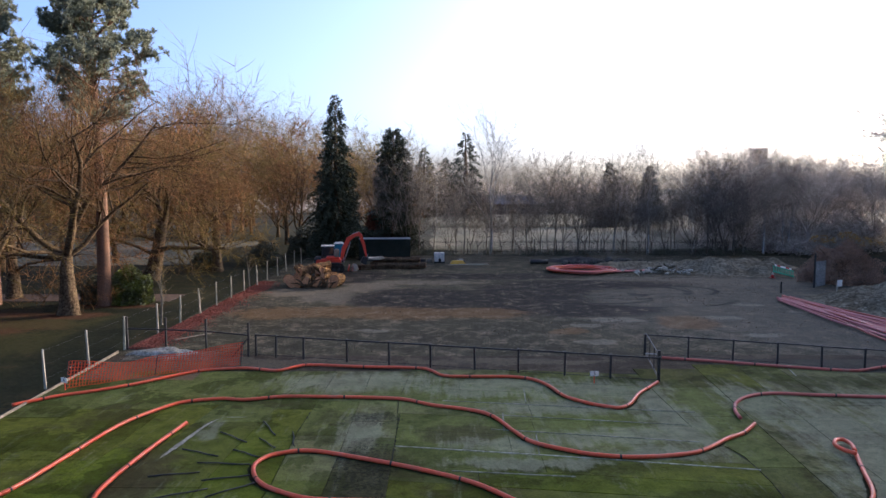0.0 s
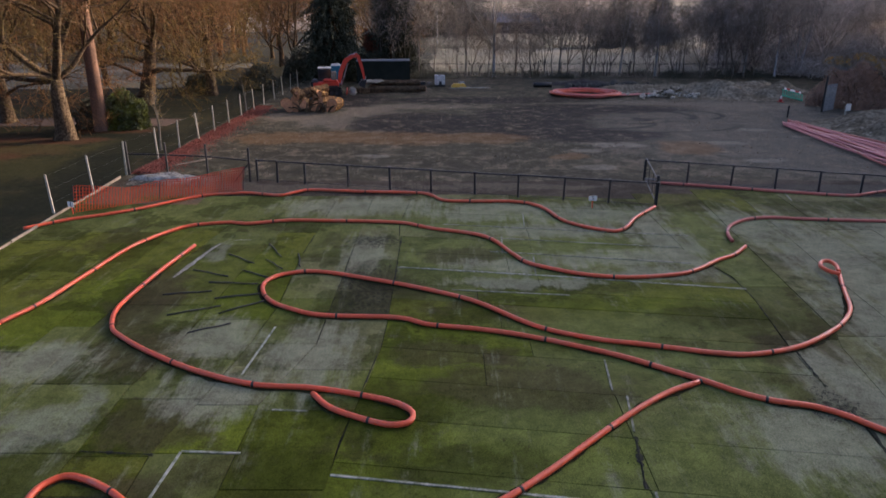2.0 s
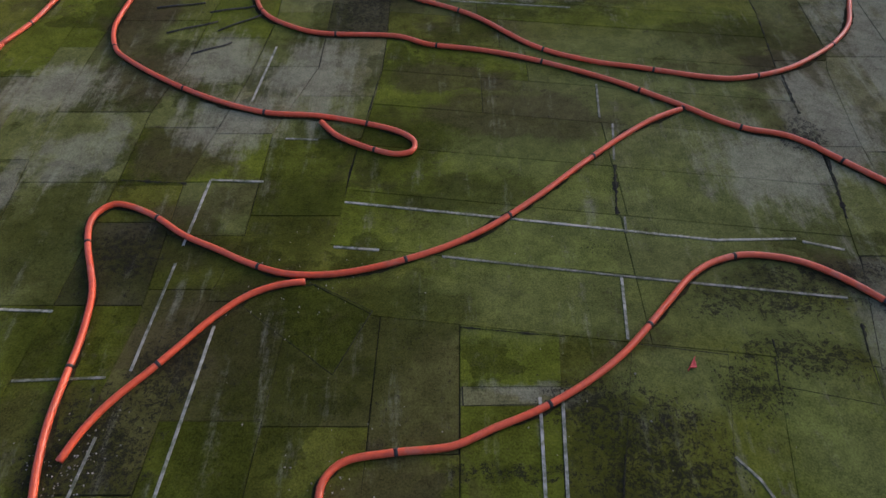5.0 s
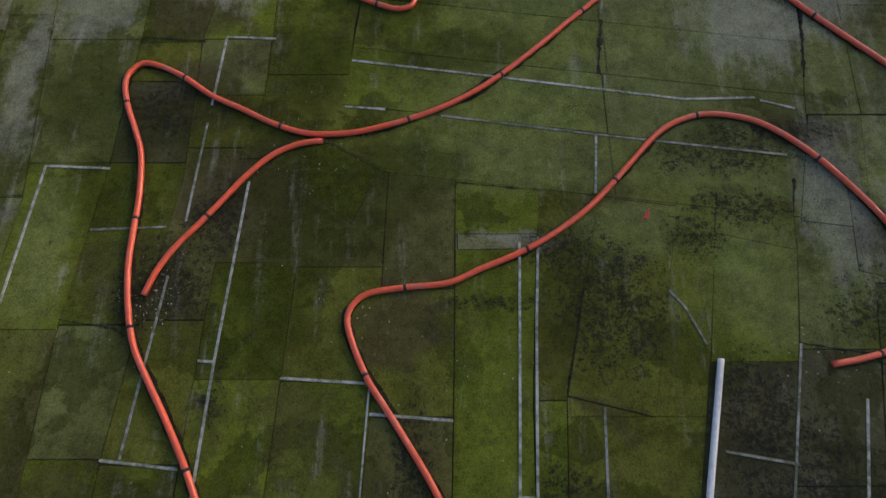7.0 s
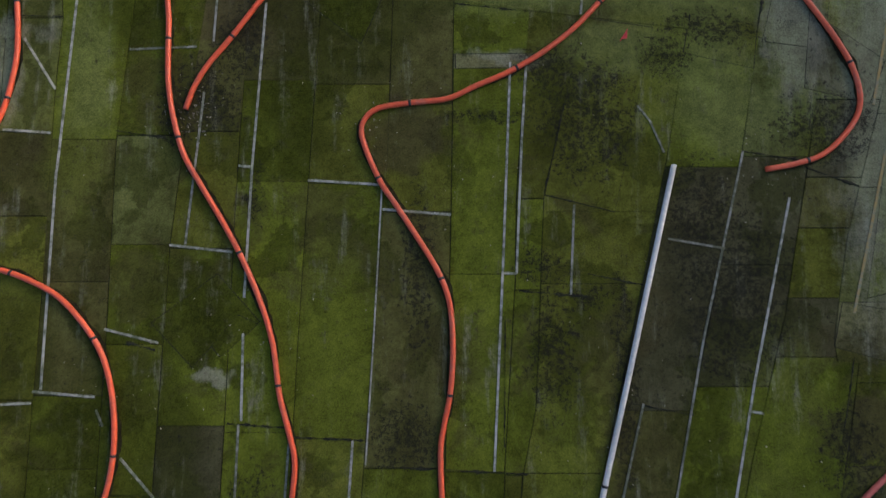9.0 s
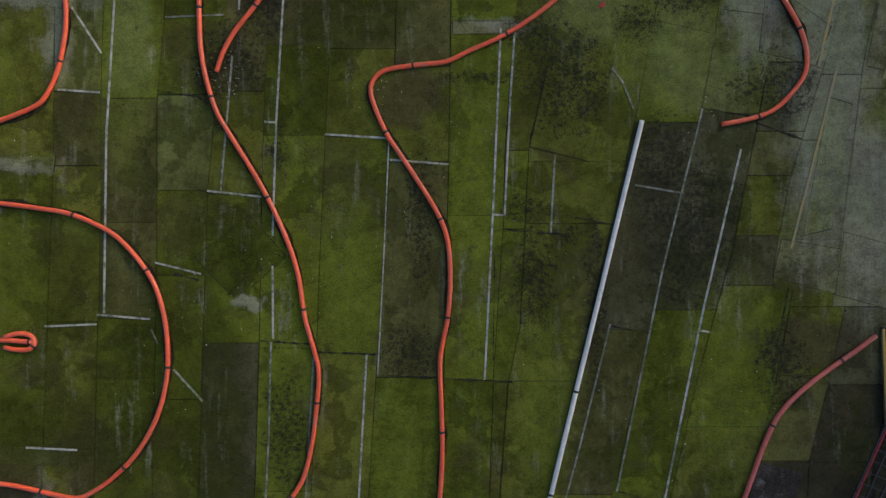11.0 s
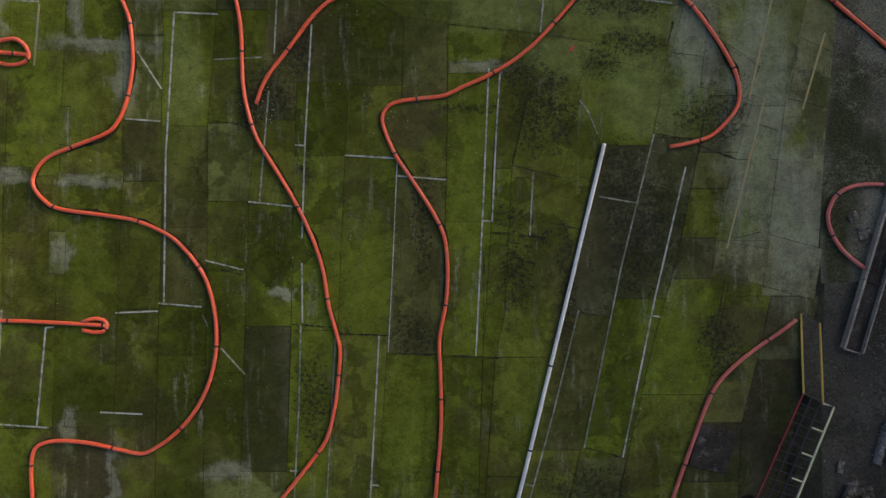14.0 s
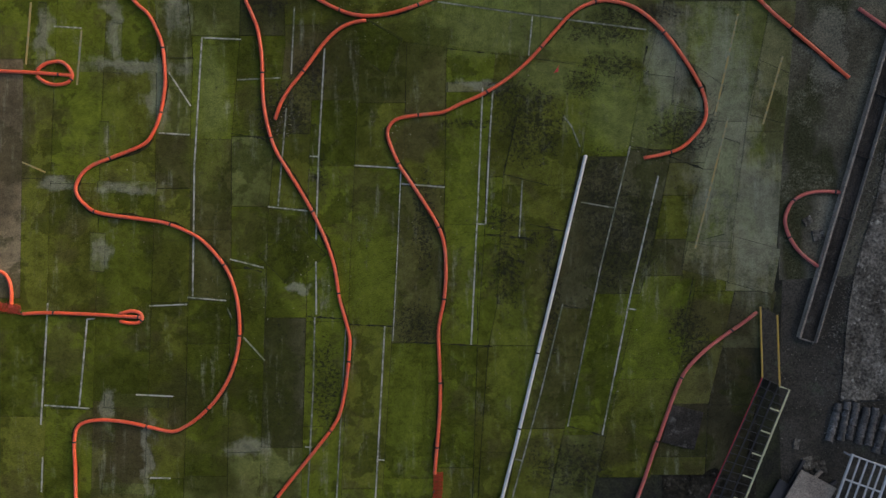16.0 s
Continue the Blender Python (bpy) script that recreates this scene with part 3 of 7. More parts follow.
sheet("park_lawn", -120, 74, -30, 108, -0.06, M_FROST, "frosted park lawn under the trees", "lawn", 10, 6, 5.0, 0.0, 10)
sheet("park_path", -80, 51.5, -21, 55.0, -0.06, mottled("path_grit", (0.090, 0.058, 0.042), (0.070, 0.050, 0.038), 0.5, world_space=True), "reddish grit path through the park", "path", 30, 2, 0.5, 0.0, 11)


# ---------- carpet pieces of the court ----------
court_turf = thing("court_carpet", "second-hand carpet pieces, mossy and frosted, laid in strips", "court", kind="structure")
rng = random.Random(4)


def polyslab(corners, z0, z1, inset):
    """A flat slab over a polygon, counter-clockwise, with a small chamfer."""
    n = len(corners)
    c = sum((Vector(p) for p in corners), Vector((0, 0))) / n
    low = [(*p, z0) for p in corners]
    mid = [(*p, z1 - inset * 0.5) for p in corners]
    up = []
    for p in corners:
        v = Vector(p) - c
        q = c + v * (1 - inset / max(v.length, 0.05))
        up.append((q.x, q.y, z1))
    fs = [tuple(range(2 * n, 3 * n))]
    for r in (0, n):
        fs += [(r + i, r + (i + 1) % n, r + n + (i + 1) % n, r + n + i) for i in range(n)]
    return MB().add(low + mid + up, fs)


def piece(corners, kind, lift=0.0):
    part("carpet_piece", polyslab(corners, -0.028, lift, 0.012), TURF[kind], court_turf)


LAID = []


def patch(corners, kind):
    """A piece laid over others, with dirt gathered round its rim."""
    c = sum((Vector(p) for p in corners), Vector((0, 0))) / len(corners)
    wide = [tuple(Vector(p) + (Vector(p) - c).normalized() * 0.02) for p in corners]
    top = 0.0058 + 0.00018 * len(LAID)                 # each one lies on those laid before it
    LAID.append(kind)
    part("rim_dirt", polyslab(wide, -0.02, top - 0.00009, 0.004), M_SEAM, court_turf)
    part("carpet_piece", polyslab(corners, -0.01, top, 0.003), TURF[kind], court_turf)


class Seam:
    """A long joint between two strips, bent where it was laid crooked: (y, x) from near to far."""

    def __init__(self, *pts):
        self.pts = pts

    def x(self, y):
        P = self.pts
        return float(np.interp(y, [p[0] for p in P], [p[1] for p in P]))

    def between(self, y0, y1):
        return [y0] + [p[0] for p in self.pts if y0 + 0.05 < p[0] < y1 - 0.05] + [y1]


def column(sa, sb, y0, cuts, top=None):
    """A strip between two joints, cut across: (far end, which carpet)."""
    for yn, kind in cuts:
        g, h, sk = rng.choice((0.004, 0.008, 0.012, 0.016)), rng.choice((0.004, 0.008, 0.012)), rng.uniform(-0.04, 0.04)
        last = top and yn == cuts[-1][0]
        right = [(sb.x(v) - g, v) for v in sb.between(y0 + h, yn - h)]
        left = [(sa.x(v) + g, v) for v in sa.between(y0 + h, yn - h)]
        if last:
            right = [p for p in right[:-1] if p[1] < top(p[0]) - 0.1] + right[-1:]
            left = [p for p in left[:-1] if p[1] < top(p[0]) - 0.1] + left[-1:]
            right[-1] = (right[-1][0], top(right[-1][0]) - h)
            left[-1] = (left[-1][0], top(left[-1][0]) - h)
        piece(right + left[::-1], kind, rng.choice((0.0, 0.0, 0.002, 0.004)))
        y0 = yn


EDGE = lambda x: 7.68 - 0.125 * x
W0 = Seam((-14, -17.0), (31.5, -17.0))
WA = Seam((-14, -15.4), (-6.6, -15.23), (0, -15.11), (6.2, -14.88), (14, -14.55), (31.5, -14.3))
WB = Seam((-14, -13.6), (-1.4, -13.26), (5.1, -13.03), (14, -12.6), (31.5, -12.3))
WC = Seam((-14, -11.6), (-1, -11.08), (2.3, -10.96), (8, -10.9), (14, -11.2), (31.5, -10.9))
S1 = Seam((-14, -10.0), (0.6, -9.64), (5.3, -9.6), (7.2, -9.5), (13.6, -10.07), (18.6, -10.07), (24, -9.3), (31.5, -8.6))
S2 = Seam((-14, -8.3), (-0.2, -8.04), (4, -8.03), (7.7, -7.71), (12, -7.59), (14.3, -7.6), (16.9, -7.23), (21.5, -7.04), (25, -6.73), (31.5, -6.5))
S3 = Seam((-14, -7.1), (1.4, -6.61), (4.5, -6.31), (7.7, -5.93), (11.7, -6.05), (13.7, -5.7), (16, -5.35), (19, -5.1), (23.5, -5.26), (31.5, -5.1))
S4 = Seam((-14, -5.5), (-2.6, -5.15), (2.2, -5.06), (4.3, -4.99), (7.7, -4.83), (10, -4.31), (13.5, -4.3), (16.5, -3.5), (31.5, -3.45))
S5 = Seam((-14, -4.0), (-4.4, -3.58), (-0.6, -3.45), (3.35, -3.26), (7.7, -3.05), (8.4, -2.68), (10.6, -2.27), (12.1, -2.24), (15.6, -1.75), (18, -1.68), (24, -1.74), (27, -1.93), (31.6, -1.6))
S6 = Seam((-14, -2.5), (-4.4, -1.9), (-0.8, -1.67), (3.6, -1.36), (7.9, -1.25))
S7 = Seam((-14, -0.25), (-4.3, 0.04), (2, 0.19), (7.7, 0.29))
S8 = Seam((-14, 1.1), (-3.9, 1.45), (0.6, 1.75), (2.65, 1.8), (6, 2.06), (7.5, 2.18))
S9 = Seam((-14, 1.35), (-9, 1.5), (-3.95, 1.87), (-2.4, 2.2), (2.7, 2.47), (5.05, 3.03), (7.3, 3.56))
S10 = Seam((-14, 1.7), (-4.4, 3.65), (0.5, 4.8), (3.6, 5.49), (7.2, 6.14))
S11 = Seam((-14, 3.2), (-4.4, 5.43), (1.4, 6.79), (3.8, 7.34), (6.8, 7.86), (8, 8.05))
S12 = Seam((-14, 4.9), (-3.7, 7.24), (-0.2, 8.21), (3.5, 8.95), (7.4, 9.6), (9.3, 9.95))
S13 = Seam((-9, 8.1), (-4.6, 9.28), (-2.93, 9.62), (-1.35, 9.91), (-1.3, 9.4), (-0.8, 9.34), (1.7, 9.81), (5.5, 10.95), (9.3, 11.9))
S15 = Seam((-2, 11.0), (5, 11.9), (9.3, 12.8))
S16 = Seam((-2.2, 12.9), (4, 13.3), (9.3, 13.8))
column(W0, WA, -14, ((-6.6, "olive"), (-2.6, "deep"), (2.6, "olive"), (7.2, "olive"), (13, "green"), (19, "green"), (25, "olive"), (31.5, "mid")))
column(WA, WB, -14, ((-10, "deep"), (-6.3, "green"), (-2.7, "green"), (2.4, "olive"), (7, "green"), (12, "green"), (16.2, "mid"), (21, "olive"), (26, "olive"), (31.5, "mid")))
column(WB, WC, -14, ((-9.4, "brown"), (-6, "brown"), (-2.8, "deep"), (2.2, "deep"), (7, "olive"), (12, "green"), (16, "grey"), (21, "green"), (26, "olive"), (31.5, "mid")))
column(WC, S1, -14, ((-9, "deep"), (-5.8, "olive"), (-2.2, "olive"), (2.2, "olive"), (4.3, "brown"), (7.2, "mid"), (12.5, "mid"), (17.5, "mid"), (22, "green"), (26.5, "olive"), (31.5, "mid")))
column(S1, S2, -14, ((-8.9, "mid"), (-3.8, "green"), (-2.1, "deep"), (0.6, "brown"), (4.1, "brown"), (8.1, "green"), (11.7, "mid"), (14.4, "mid"), (19, "mid"), (24.5, "brown"), (31.5, "mid")))
column(S2, S3, -14, ((-8, "mid"), (-4.4, "deep"), (-0.9, "green"), (1.5, "green"), (4.2, "mid"), (8.1, "deep"), (10.4, "dark"), (11.6, "olive"), (13.75, "deep"), (18, "mid"), (22, "deep"), (26, "olive"), (31.5, "mid")))
column(S3, S4, -14, ((-7.8, "mid"), (-2.8, "dark"), (0.1, "green"), (1.4, "deep"), (4.3, "olive"), (8.5, "brown"), (10, "olive"), (11.7, "mid"), (13.5, "green"), (16.5, "grey"), (19.5, "mid"), (23.2, "grey"), (27, "mid"), (31.5, "grey")))
column(S4, S5, -14, ((-7, "green"), (-2.95, "green"), (3.05, "green"), (5.6, "deep"), (8.2, "brown"), (10.6, "olive"), (13.3, "deep"), (15.1, "mid"), (18.2, "grey"), (21.2, "dark"), (22.9, "dark"), (24.6, "grey"), (28, "grey"), (31.5, "grey")))
column(S5, S6, -14, ((-9.4, "green"), (-3.1, "olive"), (3.0, "deep"), (5.5, "olive"), (7.9, "brown")), EDGE)
column(S6, S7, -14, ((-9, "green"), (-3.78, "green"), (2.3, "brown"), (5.0, "olive"), (7.7, "brown")), EDGE)
column(S7, S8, -14, ((-8.6, "olive"), (-3.86, "green"), (0.78, "green"), (5.9, "green"), (6.28, "grey"), (7.6, "green")), EDGE)
column(S8, S9, -14, ((-9, "olive"), (-3.95, "olive"), (0.4, "green"), (2.62, "green"), (7.3, "olive")), EDGE)
column(S9, S10, -14, ((-8, "olive"), (-3.9, "olive"), (0.55, "olive"), (2.3, "olive"), (7.1, "olive")), EDGE)
column(S10, S11, -14, ((-7.1, "olive"), (-2.45, "brown"), (0.8, "dark"), (3.4, "dark"), (7.0, "green")), EDGE)
column(S11, S12, -12, ((-7.35, "mid"), (-1.9, "green"), (1.0, "dark"), (3.66, "dark"), (6.85, "mid")), EDGE)
column(S12, S13, -9, ((-5.2, "olive"), (-1.2, "bright"), (0.2, "dark"), (1.9, "olive"), (3.15, "brown"), (5.1, "dark"), (9.4, "mid")))
column(S13, S15, -0.85, ((0.1, "grey"), (2.9, "mid"), (4.75, "grey"), (9.4, "mid")))
E1 = Seam((-9.5, 10.2), (-6.2, 10.35), (-3.8, 10.95), (-1.3, 11.5), (-0.8, 11.6))
E2 = Seam((-9.5, 11.6), (-1.3, 13.1), (-0.5, 13.25))
column(S13, E1, -8.9, ((-8.2, "brown"), (-6.15, "damp"), (-3.75, "brown"), (-1.8, "olive")))
column(S13, S15, -1.8, ((-0.87, "olive"),))
column(E1, E2, -8.9, ((-6.2, "damp"), (-4.0, "damp"), (-1.82, "dark")))
column(S15, S16, -1.8, ((4.35, "grey"), (9.4, "grey")))
for cs, kind in ((((7.97, 6.6), (9.5, 6.4), (9.97, 9.38), (8.72, 9.38)), "mid"), (((9.35, -0.96), (11.1, -1.44), (11.32, -0.2), (9.6, 0.1)), "grey"), (((11.12, -1.46), (12.84, -1.93), (13.17, -0.2), (11.36, 0.3)), "grey"),
                 (((2.5, 2.72), (4.19, 2.3), (5.25, 6.95), (3.52, 7.2)), "olive"), (((8.97, 5.4), (10.55, 5.0), (11.0, 6.1), (9.2, 7.4)), "dark"), (((6.0, 6.3), (7.72, 5.9), (7.84, 6.85), (6.12, 6.9)), "olive"),
                 (((-4.4, 8.42), (-2.04, 6.53), (-1.42, 7.97), (-2.6, 8.62)), "deep"), (((0.33, 5.9), (2.03, 5.95), (2.05, 6.22), (0.32, 6.28)), "grey"), (((-16.98, -2.0), (-16.2, -2.0), (-16.05, 7.2), (-16.98, 7.2)), "bare"),
                 (((10.2, 0.2), (11.0, 0.4), (11.6, 3.9), (10.95, 4.1)), "green"), (((12.0, 5.0), (13.2, 4.7), (13.5, 6.6), (12.4, 7.1)), "grey")):
    patch(cs, kind)
ROWS = [(0, 9.4), (9.4, 11.15), (11.15, 12.8), (12.8, 14.5), (14.5, 16.1), (16.1, 17.7), (17.7, 19.3), (19.3, 20.5), (20.5, 22.05), (22.05, 23.6), (23.6, 25.3), (25.3, 27.05), (27.05, 28.7), (28.7, 30.3), (30.3, 32.2)]
LAY = [(3.9, "olive", "olive"), (3.9, "green", "mid"), (4.05, "green", "mid"), (4.0, "deep", "grey"), (1.0, "green", "brown"), (2.3, "green", "mid"), (1.6, "olive", "brown"), (1.0, "mid", "deep"), (3.1, "mid", "olive"), (2.2, "mid", "grey"),
       (3.2, "mid", "grey"), (3.3, "grey", "mid"), (3.4, "mid", "grey"), (0.6, "grey", "mid"), (3.0, "grey", "mid")]
R1 = Seam((6, 8.2), (9.9, 8.75), (12.8, 9.23), (14.3, 9.12), (16.4, 9.24), (19.5, 9.63), (21.4, 9.68), (23.8, 8.95), (28.5, 8.89), (33, 9.0))
for (lo_y, hi_y), (cut, ka, kb) in zip(ROWS, LAY):       # strips laid across, ahead
    row = lambda x, k: max(k - 0.135 * x, EDGE(x))
    for a, b_, kind in ((None, cut, ka), (cut, None, kb)):
        g = rng.choice((0.004, 0.008, 0.012))
        xl = (lambda k: a + g) if a is not None else (lambda k: S5.x(min(31.4, k + 0.25)) + g)
        xr = (lambda k: b_ - g) if b_ is not None else (lambda k: R1.x(k - 1.2) - g)
        c = [(xl(lo_y or 7.9), row(xl(lo_y or 7.9), lo_y) + g), (xr(lo_y or 7.9), row(xr(lo_y or 7.9), lo_y) + g), (xr(hi_y), min(31.8, row(xr(hi_y), hi_y)) - g), (xl(hi_y), min(31.8, row(xl(hi_y), hi_y)) - g)]
        piece(c, kind, rng.choice((0.0, 0.003)))
R2 = Seam((9.4, 10.0), (13.3, 10.26), (16.4, 10.65), (17.3, 10.97), (24.2, 11.45), (28.9, 11.81), (33.3, 12.1))
R3 = Seam((9.4, 12.3), (21.9, 13.17), (26.5, 13.62), (33.3, 14.2))
RIGHT = [R1, R2, R3] + [Seam((9.4, 12.3 + 1.85 * k), (33.3, 14.2 + 1.85 * k)) for k in range(1, 5)]
for k, (sa, sb, cuts) in enumerate(zip(RIGHT, RIGHT[1:], (
        ((13.0, "mid"), (16.8, "grey"), (20.5, "brown"), (25.2, "mid"), (29.0, "mid"), (32.0, "brown")),
        ((12.8, "mid"), (17.0, "grey"), (20.2, "grey"), (24.9, "grey"), (28.4, "mid"), (32.8, "olive")),
        ((14.2, "mid"), (19.0, "grey"), (22.4, "grey"), (27.0, "grey"), (30.0, "grey"), (32.6, "mid")),
        ((15.0, "mid"), (20.6, "brown"), (23.3, "olive"), (26.5, "grey"), (32.2, "grey")),
        ((14.0, "brown"), (19.2, "mid"), (24.2, "grey"), (31.8, "grey")),
        ((16.0, "mid"), (22.0, "grey"), (31.4, "grey"))))):
    column(sa, sb, 9.42, cuts)
for x0, y0, x1, y1 in ((-13.9, 6.72, -10.7, 7.1), (-13.15, 3.5, -12.8, 4.8), (-15.3, 2.5, -14.15, 2.75), (-13.2, 2.05, -10.95, 2.5), (-13.5, -0.95, -12.95, 0.5), (-12.95, -6.2, -10.5, -5.72), (-13.05, -7.5, -12.55, -6.25),
                       (-13.05, -9.55, -11.1, -9.15), (-15.5, 6.9, -15.2, 9.4), (-12.6, 6.7, -12.28, 8.6)):
    patch(((x0, y0), (x1, y0 - 0.06), (x1 + 0.05, y1 - 0.04), (x0 + 0.03, y1)), "mid")
patch(((-6.97, -0.39), (-5.96, -1.43), (-5.5, -0.92), (-4.38, -0.36), (-5.43, 0.79)), "deep")   # a dark piece laid askew
patch(((-5.52, -0.93), (-5.3, -1.19), (-4.42, -0.42), (-4.9, -0.2)), "deep")


# ---------- line markings ----------
def line(x0, y0, x1, y1, w=0.055, mat=None):
    d = Vector((x1 - x0, y1 - y0)).normalized()
    nx, ny = -d.y * w / 2, d.x * w / 2
    b = MB().quadslab(((x0 + nx, y0 + ny), (x0 - nx, y0 - ny), (x1 - nx, y1 - ny), (x1 + nx, y1 + ny)), -0.01, 0.018, 0.004)
    lab = "worn yellow court line in the carpet" if mat is M_LINEY else "white court line inlaid in the carpet"
    solo("court_line", b, mat or M_LINE, lab, "court line", group="court lines", kind="structure")


LINES_A = [(-9.15, 8.02, -9.44, 3.3), (-9.15, 8.02, -7.65, 7.95), (-10.43, 6.68, -9.59, 5.38), (-10.83, 4.35, -9.64, 4.27), (-9.73, -2.0, -8.24, -2.13), (-9.45, 3.3, -9.53, -1.96),
           (-11.2, -2.33, -9.74, -2.27), (-6.61, 1.49, -5.08, 1.32), (-5.0, 3.44, -4.65, 3.41), (-4.77, -0.63, -4.76, -2.68), (-3.29, 3.08, -1.54, 2.97), (-1.46, 2.36, 0.2, 2.23), (1.68, 6.06, 1.48, 1.5), (1.48, 1.5, 1.21, -3.85)]
LINES_B = [(2.09, 6.21, 1.94, 4.05), (1.94, 4.05, 1.78, 0.79), (1.45, 0.81, 1.78, 0.79), (-2.12, -3.14, -2.5, -9.9), (-2.45, -8.28, -2.15, -8.3), (-4.42, 7.6, -4.66, 3.49), (-4.66, 3.49, -4.77, 0.22),
           (3.61, 8.86, 3.46, 7.3), (-15.12, -2.22, -15.4, -6.9), (-13.6, -2.83, -13.92, -6.26), (-13.6, -2.83, -13.3, -2.81), (-15.27, -6.15, -13.52, -6.28),
           (-15.33, -8.15, -15.38, -9.5), (-11.73, -5.75, -10.29, -5.82), (-11.18, -8.96, -10.4, -8.98), (-14.85, 8.47, -13.8, 8.4), (-8.09, -0.53, -6.79, -0.86)]
LINES_C = [(-7.57, -3.55, -6.75, -4.45), (8.45, 2.65, 7.39, -1.83), (7.39, -1.83, 6.26, -7.35), (7.26, -2.47, 7.59, -2.52), (-2.25, 11.03, 1.27, 10.53), (1.27, 10.53, 5.82, 9.86), (5.82, 9.86, 7.53, 9.9), (7.65, 9.82, 8.45, 9.58),
           (-2.35, 9.66, -1.38, 9.57), (-5.44, 11.77, -4.2, 11.71), (-5.44, 11.75, -5.55, 9.7), (-4.85, 17.51, -5.06, 14.84), (-1.7, 22.2, 3.25, 21.44), (3.25, 21.44, 9.71, 20.3)]
LINES_W = [(-0.05, 9.39, 3.61, 8.86), (3.61, 8.86, 8.0, 8.29), (-5.58, 9.2, -5.71, 6.6), (-5.9, 5.3, -6.23, 1.5), (-4.82, -2.77, -4.89, -5.6), (-4.89, -5.6, -5.12, -9.9), (-5.2, -7.78, -4.95, -7.8), (-3.62, -3.2, -4.0, -9.9), (-7.79, 6.39, -6.12, 6.46),
           (3.2, 2.48, 3.08, 0.28), (4.75, -2.29, 3.85, -5.9), (3.85, -5.9, 2.75, -9.9), (2.88, -8.27, 3.2, -8.34), (7.37, 3.8, 6.23, -0.77), (6.23, -0.77, 4.93, -7.02), (-8.2, -2.42, -8.02, -2.81),
           (5.46, 1.64, 6.82, 1.4), (4.81, 4.95, 5.11, 4.55), (5.11, 4.55, 5.43, 3.77), (0.2, 20.2, 3.93, 19.78)]
LINES_T = [(-1.48, 2.96, -1.65, -0.76), (-1.65, -0.76, -1.81, -3.7)]
LINES_X = [(-0.12, 27.07, 9.64, 25.66), (1.97, 25.33, 8.8, 24.26), (1.65, 23.81, 8.7, 22.6), (4.12, 15.63, 3.98, 14.16), (4.27, 13.9, 4.07, 12.48), (3.98, 10.56, 3.93, 10.07), (16.47, 32.2, 16.15, 30.77), (3.38, 28.71, 3.25, 26.86), (2.21, 25.55, 2.1, 23.63), (3.2, 23.34, 3.06, 21.44), (-3.93, 13.3, -3.13, 13.25)]
for l_ in LINES_T:
    line(*l_, w=0.035)
for l_ in LINES_A + LINES_B + LINES_C:
    line(*l_)
for l_ in LINES_W + LINES_X:
    line(*l_, w=0.05, mat=M_LINEW)
for l_ in ((11.54, 8.89, 10.64, 4.97), (13.26, 7.25, 12.49, 4.63), (11.14, 4.86, 9.86, -0.16), (-15.75, 9.4, -15.95, 7.0), (-16.1, 3.23, -15.2, 2.84), (-13.8, 8.3, -13.98, 6.2)):
    line(*l_, w=0.065, mat=M_LINEY)


# ---------- black moss along some of the joints ----------
def joint_moss(x0, y0, x1, y1, w):
    d = Vector((x1 - x0, y1 - y0, 0))
    n_, L = Vector((-d.y, d.x, 0)).normalized(), d.length
    b, m = MB(), max(4, int(L / 0.07))
    for k in range(m + 1):
        p = Vector((x0, y0, 0)) + d * (k / m)
        e = max(0.12, 0.55 + 1.1 * noise.noise(Vector((x0 + k * 0.23, y0, 0))))
        for sd in (-1, 0, 1):
            q = p + n_ * sd * w * e * rng.uniform(0.2, 1.0)
            b.v.append((q.x, q.y, 0.021 if sd == 0 else 0.013))
    for k in range(m):
        for j in (0, 1):
            b.f.append((k * 3 + j + 1, k * 3 + j, k * 3 + j + 3, k * 3 + j + 4))
    solo("joint_moss", b, M_SEAM, "strip of black moss along a carpet joint", "moss", group="moss along the joints", kind="structure")


for j_ in ((-5.09, -2.75, -3.58, -2.85, 0.06), (-3.56, -3.06, -1.84, -3.14, 0.055), (-1.8, -3.72, 0.1, -3.81, 0.06), (0.1, -3.81, 2.0, -3.92, 0.06), (-8.04, 4.32, -6.79, 4.13, 0.045), (-10.9, 7.28, -9.5, 7.24, 0.035), (-7.55, -0.85, -6.85, -1.02, 0.11),
           (7.34, 3.8, 8.81, 3.56, 0.045), (8.85, 3.4, 10.16, 2.92, 0.06), (8.02, 7.67, 7.84, 6.79, 0.07), (4.47, -2.28, 5.93, -2.56, 0.04), (4.91, -6.99, 6.35, -7.39, 0.035), (4.05, 12.3, 3.82, 10.63, 0.10), (9.25, 12.8, 8.87, 10.5, 0.085),
           (9.63, 19.5, 9.24, 16.4, 0.05), (9.3, 16.2, 9.15, 14.3, 0.07), (9.65, 21.3, 9.63, 19.6, 0.04), (-1.74, 25.6, -1.70, 21, 0.06), (-1.72, 16.5, -2.0, 14.0, 0.035), (-5.2, 25.6, -5.26, 23.5, 0.05), (-7.53, 11.76, -5.96, 11.65, 0.07), (3.0, 5.0, 2.47, 2.75, 0.03),
           (2.47, 2.72, 4.19, 2.3, 0.03), (1.83, 0.38, 3.48, 0.24, 0.05), (3.49, 0.79, 4.91, 0.5, 0.04), (0.3, 7.58, 2.27, 7.35, 0.03), (6.18, 7.3, 6.14, 6.75, 0.04), (-2.7, 8.65, -1.43, 7.89, 0.022), (1.5, -0.2, 1.45, -3.3, 0.03), (9.8, -1.2, 9.4, -3.2, 0.045)):
    joint_moss(*j_)


